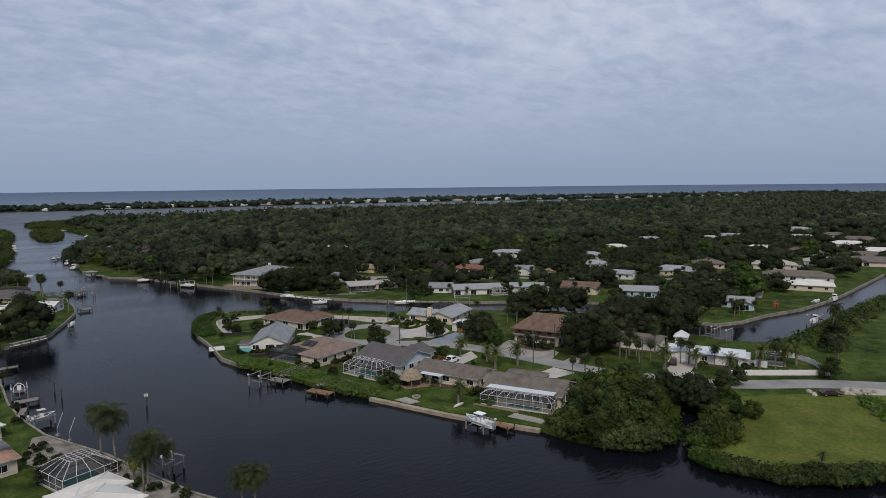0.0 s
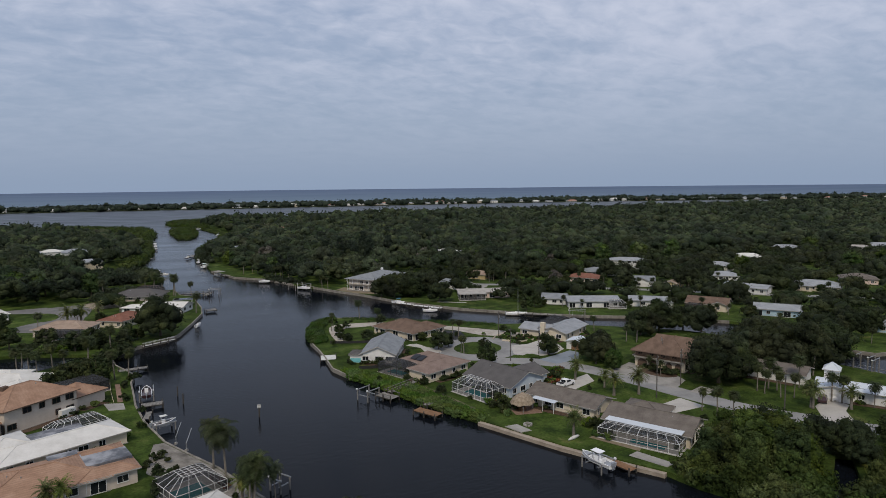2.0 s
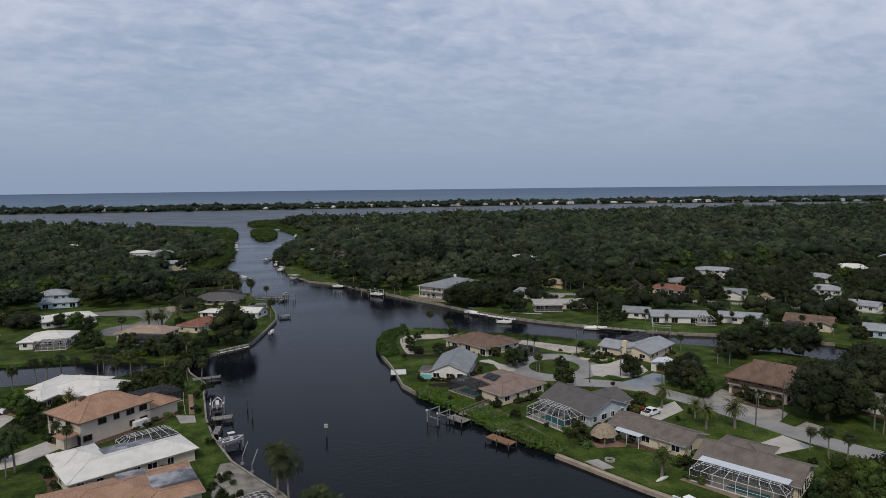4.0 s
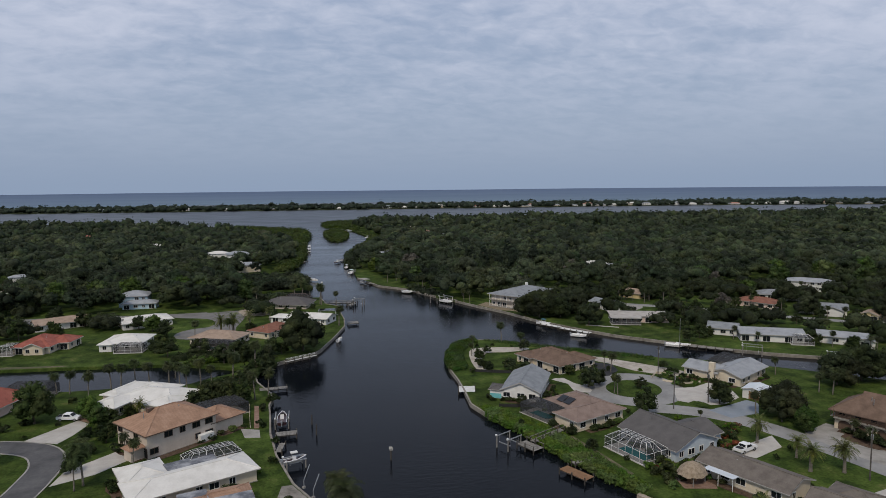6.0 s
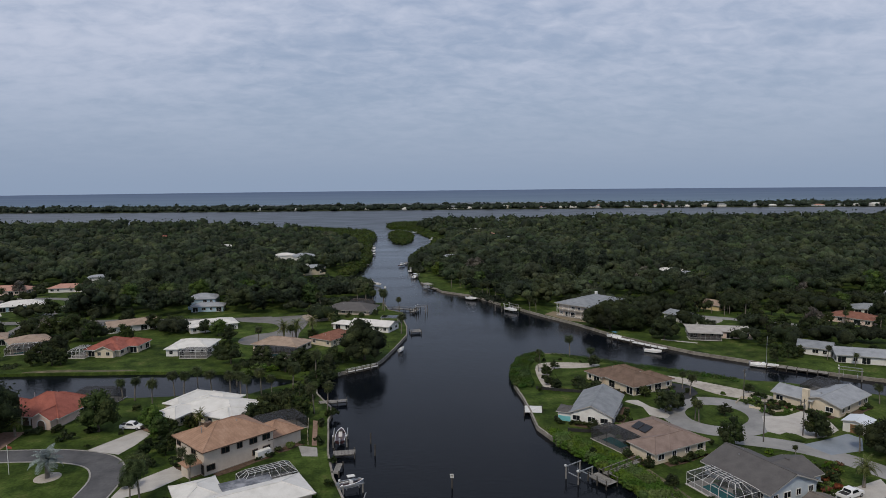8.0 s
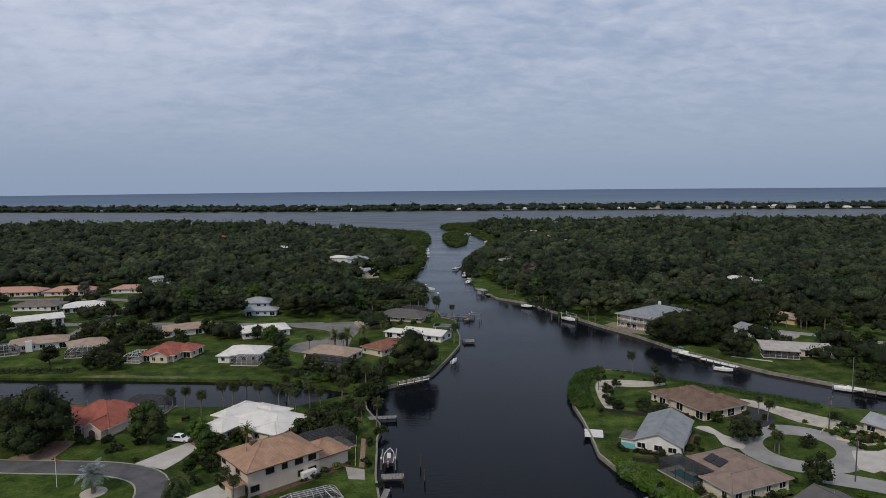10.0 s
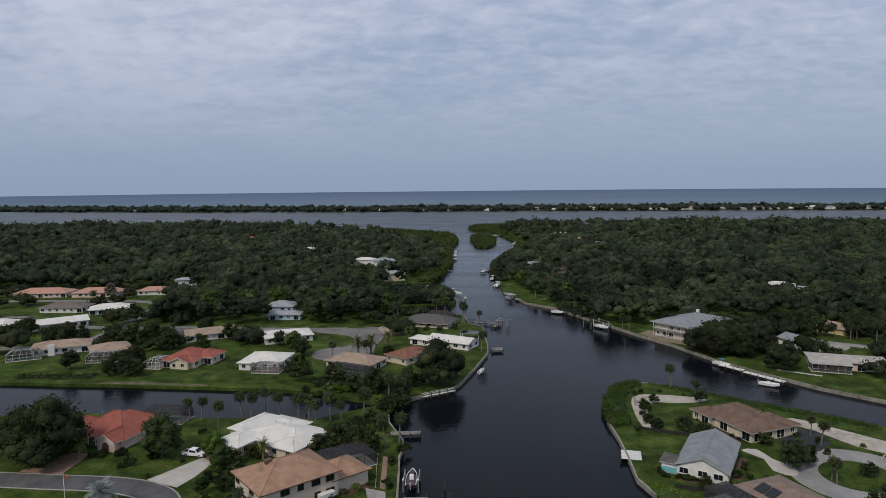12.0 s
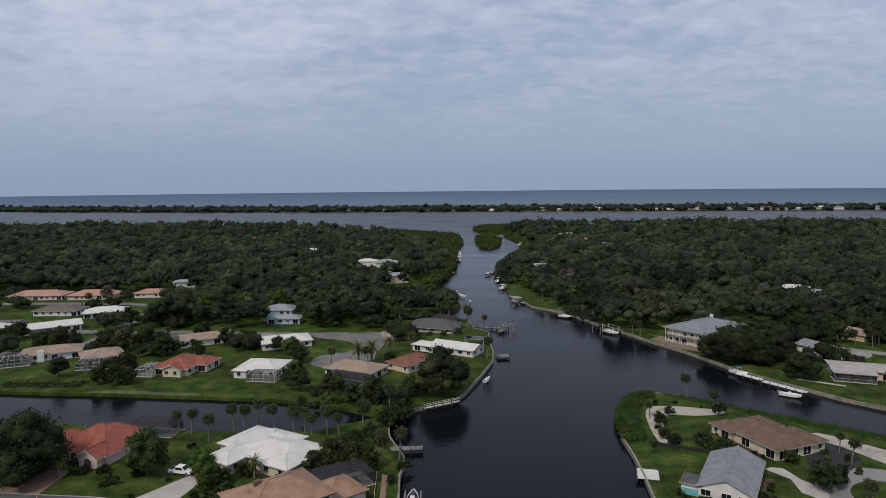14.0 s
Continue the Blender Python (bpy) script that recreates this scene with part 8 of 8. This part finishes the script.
# ---- houses scattered through the woods and along the barrier island ----
for k, (x, y, turn, w, d, st, wall, roofing) in enumerate([
        (-29, 540, 10, 16, 12, 2, WALL_WHITE, ROOF_GREYWHITE), (-44, 548, 0, 14, 10, 2, WALL_WHITE, ROOF_WHITE), (-18, 482, 20, 14, 10, 1, WALL_CREAM, ROOF_GREYWHITE),
        (161, 818, 10, 22, 12, 1, WALL_WHITE, ROOF_WHITE), (157, 738, 15, 26, 12, 1, WALL_PINK, ROOF_CORAL), (178, 688, 5, 24, 10, 1, WALL_WHITE, ROOF_GREYWHITE), (84, 528, 20, 14, 8, 1, WALL_WHITE, ROOF_GREYWHITE),
        (210, 416, -30, 15, 9, 1, WALL_WHITE, ROOF_WHITE), (214, 400, -30, 12, 8, 1, WALL_CREAM, ROOF_GREYWHITE), (-211, 800, 0, 24, 14, 1, WALL_PINK, ROOF_RED), (-112, 660, 10, 18, 10, 1, WALL_WHITE, ROOF_WHITE), (-150, 462, 12, 12, 7, 1, WALL_WHITE, ROOF_GREYWHITE)]):
    house(x, y, turn, w, d, wall, roofing, "pale house standing among dense trees", sides=(0, 3), storeys=st, seed=80 + k, pitch=0.3, eave=3.6 + (1.5 if st == 1 else 0), bits=1)
for k, (x, y, turn, w, d) in enumerate([(319, 277, 25, 22, 12), (374, 297, 20, 20, 12), (339, 204, 30, 16, 12), (487, 292, 20, 20, 12), (521, 293, 20, 24, 12), (440, 224, 25, 26, 12), (441, 198, 30, 22, 12), (549, 249, 15, 24, 12),
                                        (636, 292, 15, 24, 12), (514, 200, 20, 24, 12), (561, 211, 20, 26, 12), (414, 149, 30, 30, 14), (327, 149, 20, 30, 12), (302, 132, 15, 18, 10), (444, 164, 20, 26, 12), (396, 165, 20, 22, 12), (446, 321, 20, 22, 12), (478, 165, 15, 26, 12), (588, 240, 20, 22, 12), (362, 178, 30, 22, 12)]):
    house(x, y, math.degrees(math.atan2(y, x)) - 92 + turn * 0.3, w, d, (WALL_WHITE, WALL_CREAM, WALL_PINK)[k % 3], (ROOF_GREYWHITE, ROOF_WHITE, ROOF_TAUPE, ROOF_PALEWARM)[k % 4] if k not in (11, 12) else ROOF_TAUPE, "pale low house among trees beyond the canal", sides=(0, 3), seed=120 + k, bits=1)
rb = random.Random(9)
line = smooth_line(BARRIER_N, 12)
for k in range(54):
    q = line[int((0.16 + 0.78 * (k / 54) ** 0.55) * (len(line) - 1))]
    st = rb.choice((1, 1, 2))
    house(q[0] + rb.uniform(-12, 12), q[1] + rb.uniform(8, 40), rb.uniform(-25, 25), rb.uniform(12, 30), 10, rb.choice((WALL_WHITE, WALL_WHITE, WALL_CREAM, WALL_WHITE)), rb.choice((ROOF_WHITE, ROOF_GREYWHITE, ROOF_CORAL, ROOF_GREY)),
          "distant pale house on the barrier island shore", storeys=st, seed=200 + k, bits=0, sides=(0,), eave=3.0, pitch=0.5)

# beds and shrubs planted along the walls of the nearer houses
rs = random.Random(17)
for hx, hy, ht, hw, hd in FOOTPRINTS[:8] + [f for f in FOOTPRINTS if 55 < f[0] < 175 and f[1] < 215]:
    for side in (0, 3):
        run = (hw if side == 0 else hd) * 0.8
        u, v, turn = on_side(0, 0, hw, hd, side, rs.uniform(-0.06, 0.06) * run, 1.2)
        c0, s0 = math.cos(radians(ht)), math.sin(radians(ht))
        q = ht + turn
        bx, by = hx + u * c0 - v * s0, hy + u * s0 + v * c0
        c1, s1 = math.cos(radians(q)), math.sin(radians(q))
        edge = [(-run / 2, -0.9), (-run / 6, -1.3), (run / 5, -0.8), (run / 2, -1.1), (run / 2, 0.9), (-run / 2, 0.9)]
        patch("planting_bed", [(bx + px * c1 - py * s1, by + px * s1 + py * c1) for px, py in edge], MULCH, "dark mulched planting bed along a house wall", "bed", 0.085)
for hx, hy, ht, hw, hd in FOOTPRINTS[:8] + [f for f in FOOTPRINTS if 55 < f[0] < 175 and f[1] < 215]:
    for k in range(12):
        side = rs.choice((0, 1, 3, 3, 0))
        u, v, _ = on_side(0, 0, hw, hd, side, rs.uniform(-0.45, 0.45) * (hw if side == 0 else hd), 1.3)
        c0, s0 = math.cos(radians(ht)), math.sin(radians(ht))
        sx, sy = hx + u * c0 - v * s0, hy + u * s0 + v * c0
        models, text = TREES["shrub" if k % 3 else "bright_shrub"]
        o = copy_thing(models[k % len(models)], pose(sx, sy, G, 0, 0, rs.uniform(0, 360)))
        q = rs.uniform(0.4, 0.85)
        o.scale = (q * 1.2, q * 1.2, q)
        tagged(o, text + " against a house wall", "shrub")

# a dark solar roof behind the white house by the seawall
r = base("carport", 26.0, 312.6, G, -12, "low carport with dark solar panels on its flat roof", "carport")
for sx in (-3.7, 3.7):
    for sy in (-2.2, 2.2):
        Shape().box(sx, sy, 0, 0.16, 0.16, 2.5).ob("post", WHITE_PAINT, r)
Shape().box(0, 0, 2.5, 8.2, 5.2, 0.22).ob("roof", ROOF_GREY, r)
for sx in (-2.6, 0, 2.6):
    for sy in (-1.2, 1.2):
        Shape().box(sx, sy, 2.76, 2.4, 2.1, 0.06).ob("solar_panel", GLASS, r, "dark solar panel")
for x, y, q in ((-2.5, 331, 0.7), (2.2, 328.8, 0.8), (7.6, 328.2, 0.9), (13.5, 327.6, 1.0), (19.0, 330.5, 1.1), (-7.2, 332.1, 0.7)):
    set_model("shrub", x, y, q * 1.3)

# loose planting over the point's lots
for k in range(70):
    x, y = rs.uniform(60, 135), rs.uniform(100, 238)
    if not inside(np.array([x]), np.array([y]), [(66, 178), (75, 135), (90, 108), (112, 96), (124, 104), (118, 140), (106, 158), (92, 172), (90, 196), (112, 196), (126, 190), (132, 196), (104, 224), (84, 236), (70, 226), (66, 200)])[0]:
        continue
    if min(math.hypot(x - px, y - py) for px, py in ROAD_D) < 5 or abs(math.hypot(x - 103.5, y - 183) - 11.5) < 5:
        continue
    if any(math.hypot(x - o.location.x, y - o.location.y) < 5 for o in scene.objects if o.parent is None and o.name.startswith(("pool_enclosure", "pickup", "chickee"))):
        continue
    kind = rs.choice(("shrub", "bright_shrub", "shrub", "garden_tree", "shrub"))
    set_model(kind, x, y, rs.uniform(0.45, 0.8) * (0.7 if kind == "garden_tree" else 1.1))

# ---- woods ----
rng_w = np.random.default_rng(77)
CLEAR = []
for o in list(bpy.data.objects):
    if o.parent is None and o.name.startswith(("house", "pool_enclosure")):
        CLEAR.append((o.matrix_world.translation.x, o.matrix_world.translation.y, 11.5))
LINES = [(ROAD_B, 8), (ROAD_C, 8), (ROAD_D, 9)]
for line, r in LINES:
    CLEAR += [(px, py, r) for px, py in line]
CLEAR += [(px, py, 7) for px, py in smooth_line([(-135, 310), (-135, 340), (-137, 375), (-140, 400), (-170, 412), (-300, 416)], 8)]
CLEAR += [(0, 460, 9), (93, 462, 6), (82, 366, 5), (161, 290, 10), (175, 300, 11), (164, 282, 8), (186, 292, 8), (-22, 316, 14), (-22, 295, 15), (-60, 352, 8), (-63, 346, 6), (-28, 528, 13), (-40, 534, 13), (152, 724, 14), (158, 806, 12), (173, 675, 12), (203, 400, 10)]
CLEAR = np.array(CLEAR)


def clear_of(px, py):
    ok = np.ones(len(px), bool)
    for cx, cy, r in CLEAR:
        ok &= (px - cx) ** 2 + (py - cy) ** 2 > r * r
    return ok



def seen_past(px, py):
    """Keeps the front yards of the eastern houses open."""
    ok = np.ones(len(px), bool)
    for hx, hy, *_ in FOOTPRINTS:
        if 200 < hx < 660 and 110 < hy < 330:
            for step in (12, 22):
                q = math.hypot(hx, hy)
                ok &= np.hypot(px - hx * (1 - step / q), py - hy * (1 - step / q)) > 8.5
    return ok


def yards(px, py):
    """Keeps the canal-side yards of the northern houses open."""
    ok = np.ones(len(px), bool)
    for hx, hy, *_ in FOOTPRINTS:
        if -240 < hx < 40 and 255 < hy < 450:
            for step in (12, 21):
                ok &= np.hypot(px - hx - 0.2 * step, py - hy + step) > 9
    return ok


WOOD_B = [(-1300, 462), (-240, 456), (-126, 448), (-124, 347), (-96, 345), (-44, 340), (-16, 344), (-20, 398), (-22, 446), (-12, 470), (2, 488), (11, 526), (15, 576), (15, 640),
          (2, 720), (-45, 868), (-85, 940), (-160, 1045), (-350, 1090), (-740, 1110), (-1300, 1200)]
WOOD_C = [(125, 1055), (104, 960), (103, 870), (110, 775), (112, 730), (105, 682), (91, 640), (70, 576), (60, 510), (59, 500), (60, 474), (61, 446), (69, 410), (77, 383), (85, 352), (92, 336), (100, 330), (108, 340), (150, 345), (205, 335), (250, 330), (300, 332), (400, 336),
          (470, 335), (540, 315), (640, 308), (660, 190), (760, 150), (2500, 110), (2500, 740), (1500, 950), (800, 985), (300, 1045)]
near = lambda lim: (lambda px, py: clear_of(px, py) & (np.hypot(px - 10, py - 30) < lim))
far = lambda lim, end=9e9: (lambda px, py: clear_of(px, py) & (np.hypot(px - 10, py - 30) >= lim) & (np.hypot(px - 10, py - 30) < end))
woods("woods_north", WOOD_B, 9.0, 20, 14, 0.62, rng_w, LEAF_WOOD, "dense dark green woodland", 7, 16, keep=near(480))
woods("woods_north_mid", WOOD_B, 10.5, 7, 5, 1.0, rng_w, LEAF_WOOD, "dense dark green woodland", keep=far(480, 800))
woods("woods_north_far", WOOD_B, 16, 7, 2, 2.0, rng_w, LEAF_WOOD, "dense dark green woodland reaching the bay", keep=far(800))
woods("woods_east", WOOD_C, 9.0, 20, 14, 0.62, rng_w, LEAF_WOOD, "dense dark green woodland", 6, 15, keep=near(480))
woods("woods_east_mid", WOOD_C, 10.5, 7, 5, 1.0, rng_w, LEAF_WOOD, "dense dark green woodland", keep=far(480, 800))
woods("woods_east_far", WOOD_C, 18, 7, 2, 2.3, rng_w, LEAF_WOOD, "dense dark green woodland reaching the bay", keep=far(800))
LOTS_C = [(112, 345), (120, 300), (140, 262), (150, 250), (172, 226), (196, 205), (215, 182), (222, 165), (222, 148), (262, 140), (330, 135), (420, 138), (620, 150), (650, 190), (640, 305), (540, 312), (470, 332), (300, 330), (250, 330), (205, 335)]
LOTS_B = [(-420, 288), (-60, 292), (-20, 300), (20, 312), (16, 350), (-18, 352), (-44, 348), (-96, 352), (-96, 398), (-118, 404), (-120, 446), (-240, 456), (-420, 460)]
woods("trees_east_lots", LOTS_C, 8.6, 20, 10, 0.55, rng_w, LEAF_OAK, "dark garden trees between the houses", 3.5, 9.5, keep=lambda px, py: clear_of(px, py) & seen_past(px, py), share=0.62)
woods("trees_north_lots", LOTS_B, 8.0, 22, 10, 0.52, rng_w, LEAF_OAK, "dark garden trees between the houses", 3, 7.5, keep=lambda px, py: clear_of(px, py) & yards(px, py), share=0.26)
# distance haze on these trees is in the leaf colour
woods("woods_barrier", BARRIER, 20, 5, 2, 2.0, rng_w, LEAF_PINE_HAZE, "low dark trees of the barrier island", 3.5, 10.0, z=1.0)
woods("pines_barrier", BARRIER, 58, 12, 4, 2.0, rng_w, LEAF_PINE_HAZE, "scattered tall pines of the barrier island", 11.0, 19.0, z=1.0, share=0.5, wide=9.0)


def fringe(name, line, wide, height, material, label, cell, cards, size, seed):
    """A strip of bushes along a bank, on the landward side of its line."""
    line = smooth_line(line, 3)
    inner = []
    for i, (x, y) in enumerate(line):
        (ax, ay), (bx, by) = line[max(0, i - 1)], line[min(len(line) - 1, i + 1)]
        q = math.hypot(bx - ax, by - ay)
        inner.append((x - (by - ay) / q * wide, y + (bx - ax) / q * wide))
    return leafy_mass(name, line + inner[::-1], height, material, label, "shrubs", cell, cards, size, "stuff", seed, even=0.4)


fringe("bank_bushes_east", SHORE_C[5:11], 16, 3.4, LEAF_MANGROVE, "low bushes along the channel's east bank", 2.4, 14, 0.6, 41)
fringe("bank_bushes_lawn", SHORE_C[10:13], 8, 4.4, LEAF_WOOD, "dark bushes overhanging the channel's east bank", 2.4, 14, 0.65, 47)
fringe("bank_bushes_bend", SHORE_C[15:17], 6, 4.0, LEAF_WOOD, "dark bushes overhanging the channel's east bank", 2.2, 16, 0.6, 42)
leafy_mass("mangrove_spur", [(-16, 391), (10, 393), (21, 401.5), (20, 416), (16.5, 429), (5, 434), (-16, 437)], 6.6, LEAF_WOOD, "dark rounded mangroves on a spur beside a cove", "mangroves", 2.2, 15, 0.62, "stuff", 48, even=0.5)
fringe("bank_bushes_cove", COVE_B[0:4], 7, 5.0, LEAF_WOOD, "dark mangrove trees round a small cove", 2.2, 16, 0.6, 43)
fringe("bank_bushes_north", COVE_B[9:13], 9, 5.0, LEAF_MANGROVE, "green mangroves along the channel's north bank", 2.8, 14, 0.8, 44)
leafy_mass("mangroves_north_tip", [(24.5, 640), (28, 718), (35, 790), (34, 850), (24, 890), (-4, 915), (-58, 968), (-80, 935), (-40, 860), (0, 760), (10, 700), (16, 640)], 6.0, LEAF_MANGROVE, "low bright green mangroves at the channel's mouth", "mangroves", 3.6, 14, 1.0, "stuff", 45, even=0.5)
leafy_mass("mangroves_east_tip", [(125, 1070), (74, 1056), (59, 1000), (63, 947), (80, 940), (94, 860), (100, 870), (106, 960)], 5.5, LEAF_MANGROVE, "low bright green mangroves at the channel's mouth", "mangroves", 3.6, 14, 1.0, "stuff", 46, even=0.5)
leafy_mass("mangrove_islet", ISLET, 4.2, LEAF_MANGROVE, "bright green mangrove islet", "mangroves", 2.4, 12, 0.7, "stuff", 5, even=0.45)

for o in MODEL_ROOTS:
    for q in (*o.children_recursive, o):
        bpy.data.objects.remove(q)
